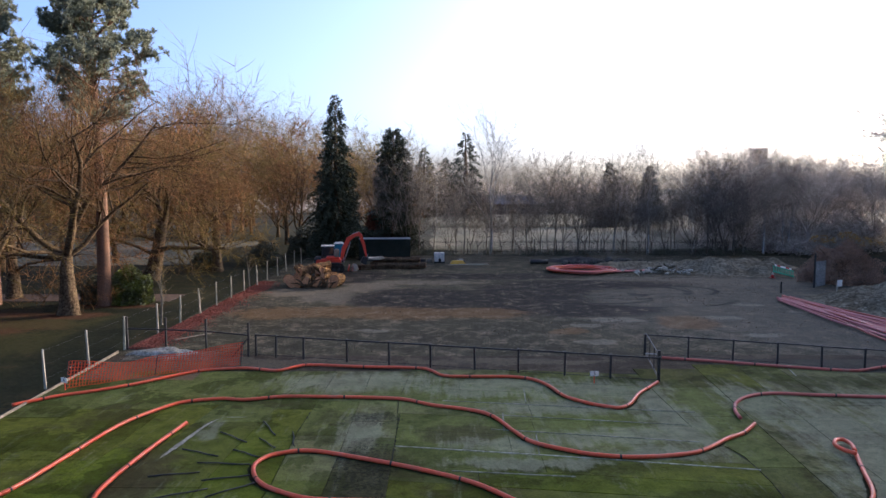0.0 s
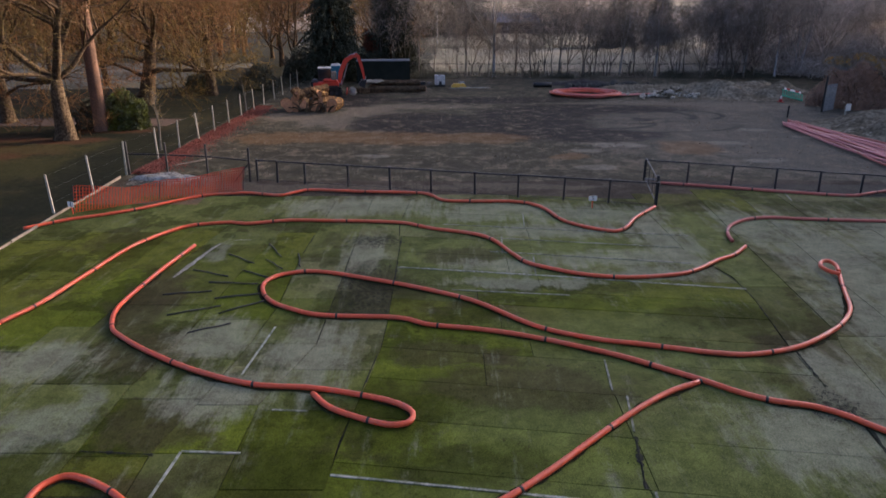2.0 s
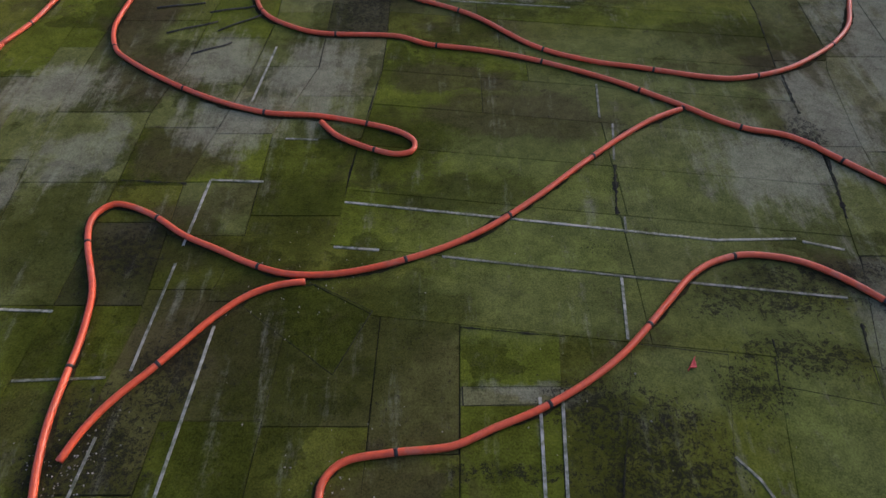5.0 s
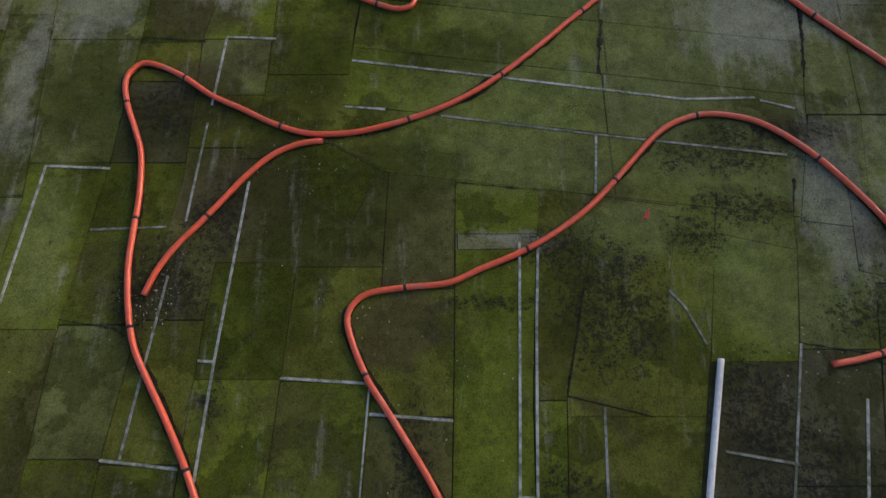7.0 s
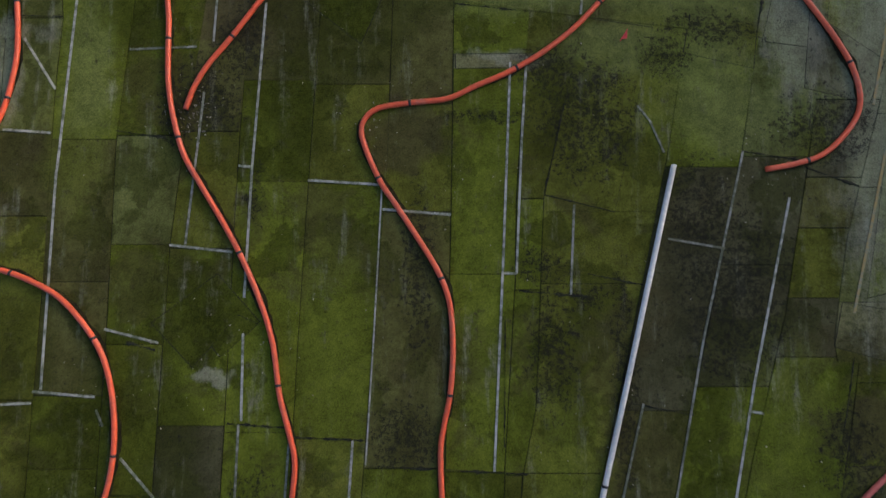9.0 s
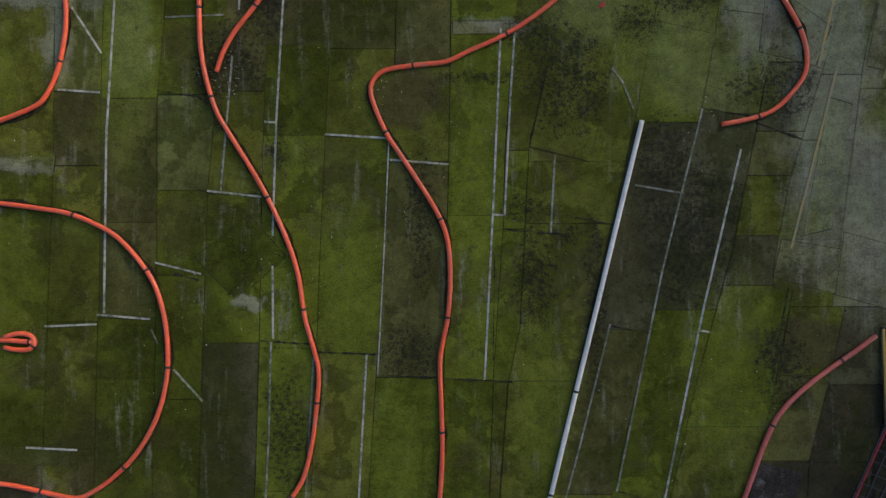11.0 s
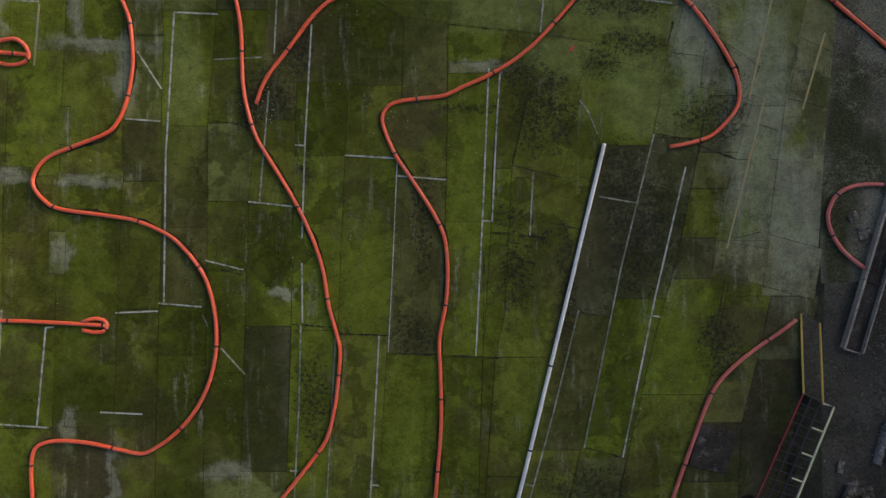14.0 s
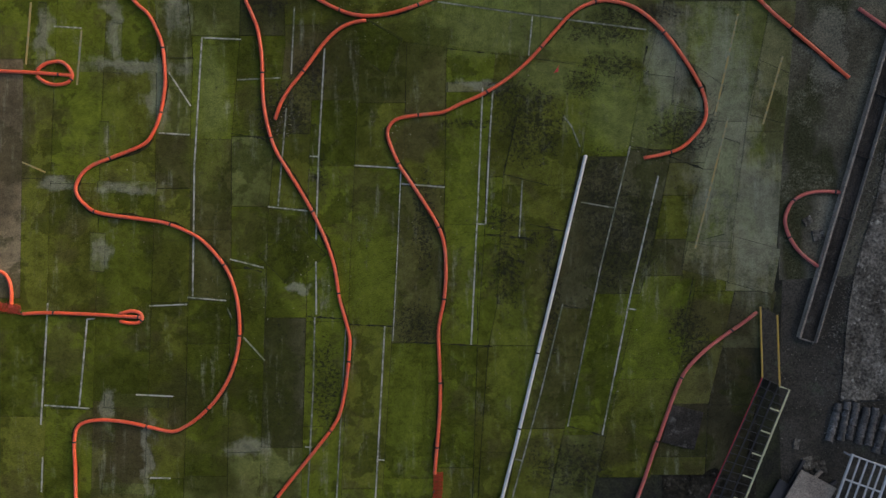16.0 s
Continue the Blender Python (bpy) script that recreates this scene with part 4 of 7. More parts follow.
# ---------- frost caught along a joint near the loop ----------
fs_ = spline([(-9.14, 21.2), (-8.95, 22.6), (-8.7, 24.3), (-8.3, 24.95), (-7.55, 25.05)], 0.1)
b = MB()
for k, p in enumerate(fs_):
    w = 0.03 + 0.11 * min(1, k / 8) * (1 - k / len(fs_)) * (0.8 + 0.7 * noise.noise(Vector((k * 0.3, 0, 0))))
    b.v += [(p[0] - w, p[1] - 0.03, 0.0164), (p[0] + w, p[1] + 0.03, 0.0164)]
b.f = [(2 * k, 2 * k + 1, 2 * k + 3, 2 * k + 2) for k in range(len(fs_) - 1)]
solo("frost_streak", b, M_PALE, "streak of white frost along a carpet joint", "frost", kind="structure")


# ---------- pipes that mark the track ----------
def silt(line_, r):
    """Damp dark silt gathered unevenly along both sides of a pipe, its contact shade painted into the same strip."""
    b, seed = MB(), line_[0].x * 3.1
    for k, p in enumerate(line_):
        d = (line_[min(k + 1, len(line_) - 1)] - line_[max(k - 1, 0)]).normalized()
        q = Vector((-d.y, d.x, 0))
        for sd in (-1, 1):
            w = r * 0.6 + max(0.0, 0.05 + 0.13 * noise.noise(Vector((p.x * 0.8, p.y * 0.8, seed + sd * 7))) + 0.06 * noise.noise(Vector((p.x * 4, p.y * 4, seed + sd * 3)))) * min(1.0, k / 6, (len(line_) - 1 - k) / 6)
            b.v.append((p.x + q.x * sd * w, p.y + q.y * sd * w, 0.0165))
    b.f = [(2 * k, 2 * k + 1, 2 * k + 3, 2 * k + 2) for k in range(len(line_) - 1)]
    solo("silt_shade_edge", b, M_SILT_SHADE, "dark damp silt and painted contact shade along a track pipe", "silt", kind="structure")


def pipe(pts, label="orange plastic pipe curving over the carpet", mat=M_PIPE, r=0.067, every=2.9, first=1.2, lead=0.0, z=None, taped=True):
    line_ = [Vector((p[0], p[1], (r if z is None else z))) for p in spline(pts)]
    t = thing("track_pipe", label, "pipe", (line_[0].x, line_[0].y, 0), group="track pipes")
    o = Vector((line_[0].x, line_[0].y, 0))
    loc = [p - o for p in line_]
    lift = [0.012 * noise.noise(p * 0.6) for p in line_]
    loc = [p + Vector((0, 0, max(0, h))) for p, h in zip(loc, lift)]
    part("pipe_run", MB().tube(loc, r, 12), mat, t, smooth=True)
    # dark strip beside the pipe: silt plus contact shade put into its colour
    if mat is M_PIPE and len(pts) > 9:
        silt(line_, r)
    run, nxt = 0.0, first
    for a, b in zip(loc, loc[1:]):
        run += (b - a).length
        if run > nxt and taped:
            d = (b - a).normalized()
            part("coupling", MB().tube([a - d * 0.034, a + d * 0.034], r + 0.005, 12), M_TAPE, t, "black tape round the joint", smooth=True)
            nxt += every * rng.uniform(0.85, 1.15)
    return t


pipe([(-12.79, 17.55), (-12.85, 15.5), (-12.8, 12.8), (-12.4, 10.6), (-11.76, 9.46), (-11.2, 8.92), (-10.85, 8.26), (-10.64, 7.61), (-10.55, 6.41), (-10.62, 5.65), (-10.79, 4.89),
      (-11.08, 4.24), (-11.47, 3.85), (-12.67, 3.37), (-13.32, 3.11), (-13.76, 2.77), (-14.0, 2.29), (-13.95, 1.96), (-13.65, 1.59), (-13.11, 1.26), (-11.48, 1.02), (-10.5, 0.85),
      (-9.63, 0.5), (-9.09, 0.15), (-8.54, -0.44), (-8.11, -1.09), (-7.85, -1.86), (-7.72, -2.73), (-7.72, -3.6), (-7.88, -4.47), (-8.18, -5.23), (-8.66, -5.99), (-9.32, -6.64),
      (-9.86, -7.0), (-10.3, -7.16), (-11.06, -7.02), (-12.04, -6.8), (-13.01, -6.71), (-13.67, -6.8), (-13.99, -7.06), (-14.08, -7.71), (-14.04, -8.58), (-14.02, -9.71), (-13.9, -12.5)])
pipe([(6.16, 14.47), (5.24, 13.97), (4.24, 13.17), (3.29, 12.3), (2.5, 11.53), (1.88, 10.95), (1.02, 10.23), (0.02, 9.61), (-0.93, 9.21), (-1.94, 8.91), (-2.74, 8.83), (-3.37, 8.9),
      (-4.06, 9.16), (-4.8, 9.55), (-5.59, 9.95), (-6.28, 10.46), (-6.93, 10.81), (-7.38, 10.9), (-7.66, 10.63), (-7.71, 10.24), (-7.52, 9.61), (-7.25, 9.0), (-6.98, 8.3), (-6.83, 7.27),
      (-6.81, 6.4), (-6.77, 5.53), (-6.62, 4.66), (-6.34, 3.75), (-5.93, 3.03), (-5.39, 2.16), (-4.84, 1.18), (-4.35, 0.09), (-4.04, -0.89), (-3.85, -2.08), (-3.61, -2.95), (-3.46, -3.61),
      (-3.51, -4.48), (-3.64, -5.56), (-3.84, -6.43), (-4.1, -6.97), (-4.76, -7.84), (-5.41, -8.64), (-6.28, -9.73), (-8.2, -12.3)], first=0.1)
pipe([(-2.81, 8.65), (-3.11, 8.62), (-3.55, 8.49), (-4.0, 8.22), (-4.5, 7.7), (-4.94, 7.1), (-5.38, 6.51), (-5.81, 5.97), (-6.12, 5.42), (-6.32, 4.84)], first=3.3)
pipe([(7.88, 3.33), (8.64, 3.48), (9.3, 3.71), (9.84, 4.19), (10.21, 4.73), (10.28, 5.28), (10.13, 5.93), (9.8, 6.58), (9.3, 7.35), (8.76, 8.07), (8.11, 8.72), (7.46, 9.16), (6.81, 9.35),
      (6.16, 9.38), (5.5, 9.16), (4.96, 8.77), (4.41, 8.16), (3.76, 7.42), (3.21, 6.86), (2.45, 6.27), (1.62, 5.78), (0.82, 5.43), (0.12, 5.11), (-0.81, 5.0), (-1.57, 4.87), (-1.9, 4.61),
      (-1.99, 4.26), (-1.84, 3.74), (-1.51, 3.02), (-1.19, 2.54), (-0.71, 1.82), (-0.17, 0.95), (0.11, 0.3), (0.22, -0.35), (0.24, -1.22), (0.17, -2.09), (0.04, -2.74), (-0.05, -3.4),
      (-0.01, -4.7), (0.01, -5.79), (-0.04, -6.87), (-0.21, -8.83)])
pipe([(12.21, -2.62), (11.67, -3.03), (10.91, -3.55), (10.15, -4.14), (9.49, -4.83), (9.1, -5.59), (8.77, -6.46), (8.46, -7.33), (8.18, -8.09), (7.85, -9.07), (7.4, -10.4), (7.0, -12.5)],
     "faded orange plastic pipe beside the cinder strip", M_PIPE_OLD)
pipe([(15.49, 1.98), (14.84, 2.03), (14.18, 1.96), (13.64, 1.68), (13.38, 1.25), (13.31, 0.81), (13.48, 0.27), (13.81, -0.23), (14.18, -0.58), (14.61, -0.89)],
     "faded red plastic pipe bent against the long bench", M_PIPE_OLD, first=0.3, every=1.5)
pipe([(13.28, 21.38), (12.7, 20.0), (12.18, 18.75), (11.63, 17.98), (10.88, 17.25), (9.52, 16.31), (8.13, 15.86), (7.1, 15.91), (5.33, 16.38), (4.08, 16.7), (2.6, 17.46), (0.89, 19.17),
      (-0.7, 20.14), (-2.29, 20.86), (-4.35, 21.62), (-5.44, 21.37), (-5.88, 20.8), (-5.87, 20.11), (-5.45, 19.26), (-4.73, 18.65), (-3.63, 18.16), (-1.46, 18.02), (-0.46, 17.55),
      (0.82, 17.3), (2.07, 16.93), (3.4, 16.34), (4.64, 15.68), (5.52, 15.07), (6.26, 14.54), (6.9, 14.01), (7.57, 13.63), (8.41, 13.39), (9.01, 12.96), (9.5, 12.4), (12.35, 9.41),
      (13.55, 8.32), (14.63, 7.4), (15.78, 6.4)])
pipe([(13.21, 21.24), (12.97, 21.53), (12.94, 21.98), (13.2, 22.39), (13.46, 22.44), (13.5, 22.03), (13.28, 21.45)], taped=False, z=0.16)
pipe([(-9.49, 24.26), (-9.69, 22.51), (-9.83, 20.77), (-9.88, 19.03), (-9.76, 18.16), (-9.42, 17.32), (-9.03, 16.87), (-8.14, 16.15), (-6.87, 15.3), (-5.67, 14.67), (-4.5, 14.27),
      (-3.17, 14.14), (-1.75, 13.76), (-1.05, 13.44), (-0.73, 13.1), (-0.76, 12.78), (-0.93, 12.66), (-1.26, 12.64), (-1.93, 12.91), (-2.64, 13.33), (-3.12, 13.9)])
pipe([(-12.79, 17.6), (-12.38, 19.01), (-12.13, 21.38), (-11.81, 24.18), (-11.01, 26.08), (-10.34, 26.77), (-9.09, 27.13), (-8.14, 26.99), (-6.64, 27.43), (-5.02, 27.37), (-3.41, 27.31),
      (-1.75, 27.1), (-0.53, 26.35), (1.54, 25.37), (2.45, 23.4), (2.96, 22.43), (4.03, 21.72), (4.91, 21.33), (6.18, 21.15), (7.74, 21.4), (8.63, 21.85), (9.72, 22.79), (10.51, 23.34), (11.31, 24.26)])
pipe([(11.05, 24.87), (11.22, 25.76), (11.73, 26.77), (12.59, 27.56), (13.78, 27.93), (15.31, 27.72), (17.89, 27.45), (21.5, 27.3)], mat=M_PIPE_OLD)
pipe([(-17.16, 26.27), (-16.07, 27.43), (-14.83, 28.21), (-13.6, 29.2), (-11.73, 31.21), (-10.43, 31.7), (-9.38, 31.8), (-7.94, 31.39), (-7.27, 32.0), (-6.54, 32.41), (-4.03, 32.09),
      (-1.31, 31.87), (-0.63, 31.37), (0.04, 30.51), (1.84, 30.41), (3.0, 30.4), (3.85, 30.03), (4.47, 29.07), (4.94, 27.53), (5.69, 26.64), (6.47, 26.15), (6.9, 26.08), (7.45, 26.64),
      (8.13, 27.91), (9.42, 29.57)])
pipe([(10.96, 33.88), (13.96, 32.98), (16.58, 32.12), (18.93, 31.51), (19.78, 31.6), (21.19, 32.21), (24, 33)], mat=M_PIPE_OLD)
pipe([(-18.5, 6.8), (-16.9, 6.73), (-15.92, 6.69), (-14.94, 6.62), (-14.12, 6.55)])
pipe([(-15.49, 6.75), (-15.16, 7.01), (-14.62, 7.1), (-14.29, 6.9), (-14.12, 6.55), (-14.29, 6.29), (-14.73, 6.2), (-15.16, 6.29), (-15.49, 6.53)], every=9, first=2.0)
pipe([(-16.05, -2.62), (-15.07, -2.58), (-13.33, -2.65), (-11.48, -2.76)])
pipe([(-12.31, -2.63), (-11.92, -2.52), (-11.59, -2.57), (-11.44, -2.76), (-11.59, -2.96), (-11.96, -2.98), (-12.31, -2.91)], every=9, first=1.2)
pipe([(-17.4, -0.85), (-16.92, -0.99), (-16.7, -1.12), (-16.55, -1.4), (-16.48, -1.84), (-16.51, -2.38)], taped=False)
pipe([(16.16, 9.07), (17.2, 8.35), (19.5, 6.8)], mat=M_PIPE_OLD, taped=False)
pipe([(5.64, 3.44), (4.87, 0.29), (4.29, -2.1), (3.74, -4.32), (2.93, -7.64), (2.3, -10.1), (1.8, -12.5)], "straight white plastic pipe lying on the carpet", M_WPIPE, r=0.068, every=3.4, first=7.95)


# ---------- trees ----------
def rand_dir(r, flat=1.0):
    return Vector((r.gauss(0, 1), r.gauss(0, 1), r.gauss(0, 1) * flat)).normalized()


def limb(B, T, r, p, d, L, rad, lev, top, wig=0.22, rise=0.05, kids=6, twigs=14, tw=0.03, far=False):
    n = (6, 5, 4, 3)[min(lev, 3)]
    pts, radii = [p.copy()], [rad]
    for i in range(n):
        d = (d + rand_dir(r) * wig * (1.0, 1.0, 0.8, 0.6)[min(lev, 3)] + Vector((0, 0, rise))).normalized()
        p = p + d * (L / n)
        pts.append(p.copy())
        radii.append(rad * (1 - 0.72 * (i + 1) / n))
    B.tube(pts, radii, 3 if far else (9, 6, 4, 3)[min(lev, 3)], caps=False)
    if lev >= top:
        for _ in range(twigs):
            k = r.randrange(0, n)
            q = pts[k].lerp(pts[k + 1], r.random())
            e = (d * 0.7 + rand_dir(r) * 0.9).normalized()
            l_ = L * r.uniform(0.22, 0.58)
            s = e.orthogonal().normalized() * tw
            m_ = q + e * l_ * 0.5 + rand_dir(r) * l_ * 0.1
            if far:
                T.add([q - s, q + s, q + e * l_], [(0, 1, 2)])
            else:
                T.add([q - s, q + s, m_ + s * 0.6, q + e * l_ + rand_dir(r) * l_ * 0.15, m_ - s * 0.6], [(0, 1, 2, 4), (4, 2, 3)])
        return
    for k in range(kids):
        f = 0.3 + 0.7 * (k + r.random()) / kids
        i = min(n - 1, int(f * n))
        q = pts[i].lerp(pts[i + 1], f * n - i if f * n - i < 1 else 1)
        side = rand_dir(r, 0.5)
        e = (d * 0.55 + (side - d * side.dot(d)).normalized() * 0.85 + Vector((0, 0, 0.12))).normalized()
        limb(B, T, r, q, e, L * r.uniform(0.5, 0.72), max(radii[i] * 0.5, 0.014), lev + 1, top, wig, rise, kids, twigs, tw, far)


def bare_tree(seed, H, rad, fork, spread, mains=6, top=3, kids=6, twigs=14, tw=0.03, leanv=(0, 0), rise=0.05, far=False, wig=0.24, forks=()):
    """Trunk and crown of a leafless tree, as two collected meshes."""
    r, B, C, T = random.Random(seed), MB(), MB(), MB()
    p, d, pts, radii = Vector(), Vector((leanv[0], leanv[1], 1)).normalized(), [Vector((0, 0, -0.1))], [rad * 1.5]
    for i in range(6):
        d = (d + rand_dir(r) * 0.06).normalized()
        p = p + d * (fork / 6)
        pts.append(p.copy())
        radii.append(rad * (1.12 - 0.10 * i))
    B.tube(pts, radii, 6 if far else 14, caps=False)
    if not far:                                             # ridges, knots and root flare
        for k, v in enumerate(B.v):
            c = pts[k // 14]
            u = Vector(v) - c
            B.v[k] = tuple(c + u * (1 + 0.22 * noise.noise(Vector((k % 14 * 0.9, k // 14 * 0.35, seed))) + (0.22 * math.sin(k % 14 * 1.35 + seed) if k < 14 else 0)))
    for e, f, L in forks:
        limb(C, T, r, pts[-1] + Vector((0, 0, -0.35)), Vector(e).normalized(), L, rad * f, 1, top, wig, rise, kids, twigs, tw, far)
    for k in range(mains):
        a = 2 * math.pi * (k + r.random() * 0.6) / mains
        out = spread * r.uniform(0.6, 1.15) if k else 0.15
        e = Vector((math.cos(a) * out, math.sin(a) * out, r.uniform(0.55, 1.1))).normalized()
        q = pts[-1] if k == 0 else pts[3 + k % 4].lerp(pts[2 + k % 4], r.random())
        limb(C, T, r, q, e, (H - fork) * r.uniform(0.55, 0.72), rad * r.uniform(0.30, 0.48), 1, top, wig, rise, kids, twigs, tw, far)
    return B, C, T


def tree(at, parts, label, bark=M_BARK, twig=M_TWIG, rz=0.0, name="bare_tree", category="tree", group="trees"):
    t = thing(name, label, category, at, rz, group)
    part("trunk", parts[0], bark, t, smooth=True)
    part("branching", parts[1], bark, t, smooth=True)
    part("crown", parts[2], twig, t, "fine bare twigs")
    return t


def needle_tree(seed, H, R, mat_label, droop=0.35, dense=1.0, base=0.4, leaf=0.16, full=0.72):
    """A dense conifer: trunk, and whorls of drooping sprays."""
    r, B, C = random.Random(seed), MB(), MB()
    B.tube([(0, 0, -0.1), (0, 0, H * 0.5), (0, 0, H * 0.98)], [R * 0.13, R * 0.08, 0.02], 8, caps=False)
    z = base
    while z < H * 0.985:
        f = 1 - z / H
        reach = R * (f ** full) * r.uniform(0.72, 1.12) + 0.15
        for k in range(max(4, int(9 * dense * (0.4 + f)))):
            a, lr = r.random() * 6.283, reach * r.uniform(0.6, 1.15)
            o = Vector((math.cos(a), math.sin(a), 0))
            for j in range(max(3, int(lr / 0.17 * dense))):
                s = (0.3 + 0.7 * r.random()) * lr
                c = o * s + Vector((0, 0, z - droop * s * s / max(lr, 0.2) + r.uniform(-0.2, 0.2))) + rand_dir(r) * 0.14
                e = (o + Vector((0, 0, -droop)) + rand_dir(r) * 0.7).normalized() * leaf * r.uniform(1.0, 2.2)
                w = e.orthogonal().normalized() * leaf * 0.5
                if r.random() < 0.5:
                    w = e.cross(w).normalized() * leaf * 0.5
                C.add([c, c + e * 0.5 + w, c + e, c + e * 0.5 - w], [(0, 1, 2, 3)])
        z += max(0.16, H * 0.014)
    return B, C


def conifer(at, parts, label, bark=M_PINEBARK, needles=M_NEEDLE, name="conifer"):
    t = thing(name, label, "conifer", at, group="conifers")
    part("trunk", parts[0], bark, t, smooth=True)
    part("crown", parts[1], needles, t)
    return t


def pine_parts(seed, H, rad, crown_from, R):
    """A tall pine: bare straight trunk, limbs high up, needles in clumps at their ends."""
    r, B, C = random.Random(seed), MB(), MB()
    B.tube([(0, 0, -0.1), (0.1, 0, H * 0.35), (-0.15, 0.1, H * 0.7), (0, 0, H * 0.97)], [rad * 1.2, rad * 0.9, rad * 0.6, 0.05], 10, caps=False)
    for k in range(64):
        f = k / 64
        z = crown_from + (H - crown_from) * f
        a = r.random() * 6.283
        L = R * (0.75 + 0.5 * math.sin(min(1.0, f * 2.2) * 1.57) - 0.85 * f ** 2.2) * r.uniform(0.45, 1.1)
        d = Vector((math.cos(a), math.sin(a), 0.05 + 0.45 * f))
        pts = [Vector((0, 0, z))]
        for _ in range(4):
            d = (d.normalized() + rand_dir(r) * 0.25 + Vector((0, 0, 0.12)))
            pts.append(pts[-1] + d.normalized() * L / 4)
        B.tube(pts, [0.08, 0.06, 0.045, 0.03, 0.02], 4, caps=False)
        for c0 in range(26):
            i = r.choice((1, 2, 2, 3, 3, 3))
            c = pts[i].lerp(pts[i + 1], r.random()) + rand_dir(r, 0.6) * r.uniform(0.1, 0.75)
            for _ in range(34):
                e = (rand_dir(r) + Vector((0, 0, 0.35))).normalized() * r.uniform(0.16, 0.36)
                w = e.orthogonal().normalized() * 0.03
                C.add([c - w, c + w, c + e + w * 0.7, c + e - w * 0.7], [(0, 1, 2, 3)])
    return B, C


def bush_parts(seed, rx, ry, rz_, n, leaf):
    """A rounded shrub of many single leaves round a few stems."""
    r, S, C = random.Random(seed), MB(), MB()
    for k in range(7):
        a = r.random() * 6.28
        S.tube([(0, 0, -0.05), (math.cos(a) * rx * 0.3, math.sin(a) * ry * 0.3, rz_ * 0.5), (math.cos(a) * rx * 0.65, math.sin(a) * ry * 0.65, rz_ * 0.85)], [0.06, 0.04, 0.015], 5)
    for _ in range(n):
        u = rand_dir(r)
        u.z = abs(u.z)
        k = (0.72 + 0.28 * r.random()) * (0.82 + 0.3 * noise.noise(u * 2.6 + Vector((seed, 0, 0))))
        c = Vector((u.x * rx * k, u.y * ry * k, u.z * rz_ * k * 1.05))
        e = (u * 0.6 + rand_dir(r)).normalized() * leaf * r.uniform(0.7, 1.3)
        w = e.orthogonal().normalized() * leaf * 0.4
        C.add([c, c + e * 0.5 + w, c + e, c + e * 0.5 - w], [(0, 1, 2, 3)])
    return S, C


def bush(at, parts, label, mat, name="shrub"):
    t = thing(name, label, "shrub", at, group="shrubs")
    part("stems", parts[0], M_BARK, t)
    part("leaves", parts[1], mat, t)
    return t


# near park trees
OLD = (((0.62, -0.1, 0.85), 0.60, 9.8), ((-0.85, 0.1, 0.62), 0.52, 9.5), ((-0.35, 0.5, 1.0), 0.50, 11.5), ((0.05, -0.2, 1.0), 0.46, 11.5), ((-0.9, -0.5, 0.32), 0.34, 7.5), ((-0.6, -0.75, 0.6), 0.34, 7.0), ((0.75, 0.55, 0.75), 0.36, 7.5))
tree((-25.9, 46.3, -0.1), bare_tree(11, 20.5, 0.50, 4.3, 1.5, 0, 3, 8, 18, 0.014, (0.05, 0), 0.06, wig=0.34, forks=OLD), "broad old bare tree forking low, bark ridged", M_BARK, M_TWIG_RED)
tree((-27.7, 63.6, -0.1), bare_tree(12, 19, 0.60, 6.5, 1.5, 9, 3, 9, 18, 0.016, (0.3, 0), 0.04, wig=0.32), "leaning old bare tree with a wide crown", M_BARK, M_TWIG)
tree((-23.6, 70, -0.1), bare_tree(13, 15, 0.46, 6.5, 1.1, 8, 3, 8, 18, 0.018, rise=0.02, wig=0.34), "sturdy bare tree with russet twigs", M_BARK, M_TWIG_RED)
tree((-34, 53, -0.1), bare_tree(14, 19, 0.42, 6.0, 1.4, 9, 3, 8, 17, 0.015, rise=0.0, wig=0.36), "broad bare tree with russet twigs", M_BARK, M_TWIG_RED)
tree((-30, 41, -0.1), bare_tree(15, 16, 0.34, 3.2, 1.6, 9, 3, 7, 17, 0.013, rise=0.11, wig=0.28), "low spreading bare tree with mossy limbs", M_BARK, M_TWIG)
conifer((-25.2, 49.8, -0.1), pine_parts(21, 22.4, 0.44, 13.5, 4.6), "tall pine with a bare reddish trunk", M_PINEBARK, M_PINE, "pine_tree")
conifer((-33.5, 50, -0.1), pine_parts(22, 24.0, 0.4, 12.5, 4.4), "tall pine with grey-green needle clumps", M_PINEBARK, M_PINE, "pine_tree")
conifer((-13.4, 84, -0.1), needle_tree(31, 20.3, 3.9, "", 0.45, 2.2, leaf=0.17), "tall dark spruce with drooping sprays", M_BARK)
conifer((-6.9, 91.3, -0.1), needle_tree(32, 16.6, 3.3, "", 0.15, 2.6, leaf=0.17, full=0.35), "dense dark evergreen tree with a blunt top", M_BARK)

# middle-distance trees on the park side: three shapes, copied and turned
MID = [tree((-24.0, 103, -0.1), bare_tree(41, 21, 0.34, 5, 0.9, 7, 3, 6, 17, 0.024, wig=0.3), "tall bare tree with olive-gold twigs", M_BARK, M_TWIG),
       tree((-20.5, 96, -0.1), bare_tree(42, 19, 0.32, 4, 1.1, 7, 3, 6, 17, 0.024, wig=0.3), "bare tree with russet twigs", M_BARK, M_TWIG_RED),
       tree((-40, 112, -0.1), bare_tree(43, 27, 0.42, 6, 1.0, 8, 3, 6, 17, 0.024, wig=0.3), "tall bare tree with grey twigs against the sky", M_BARK, M_TWIG_GREY)]
rt = random.Random(5)
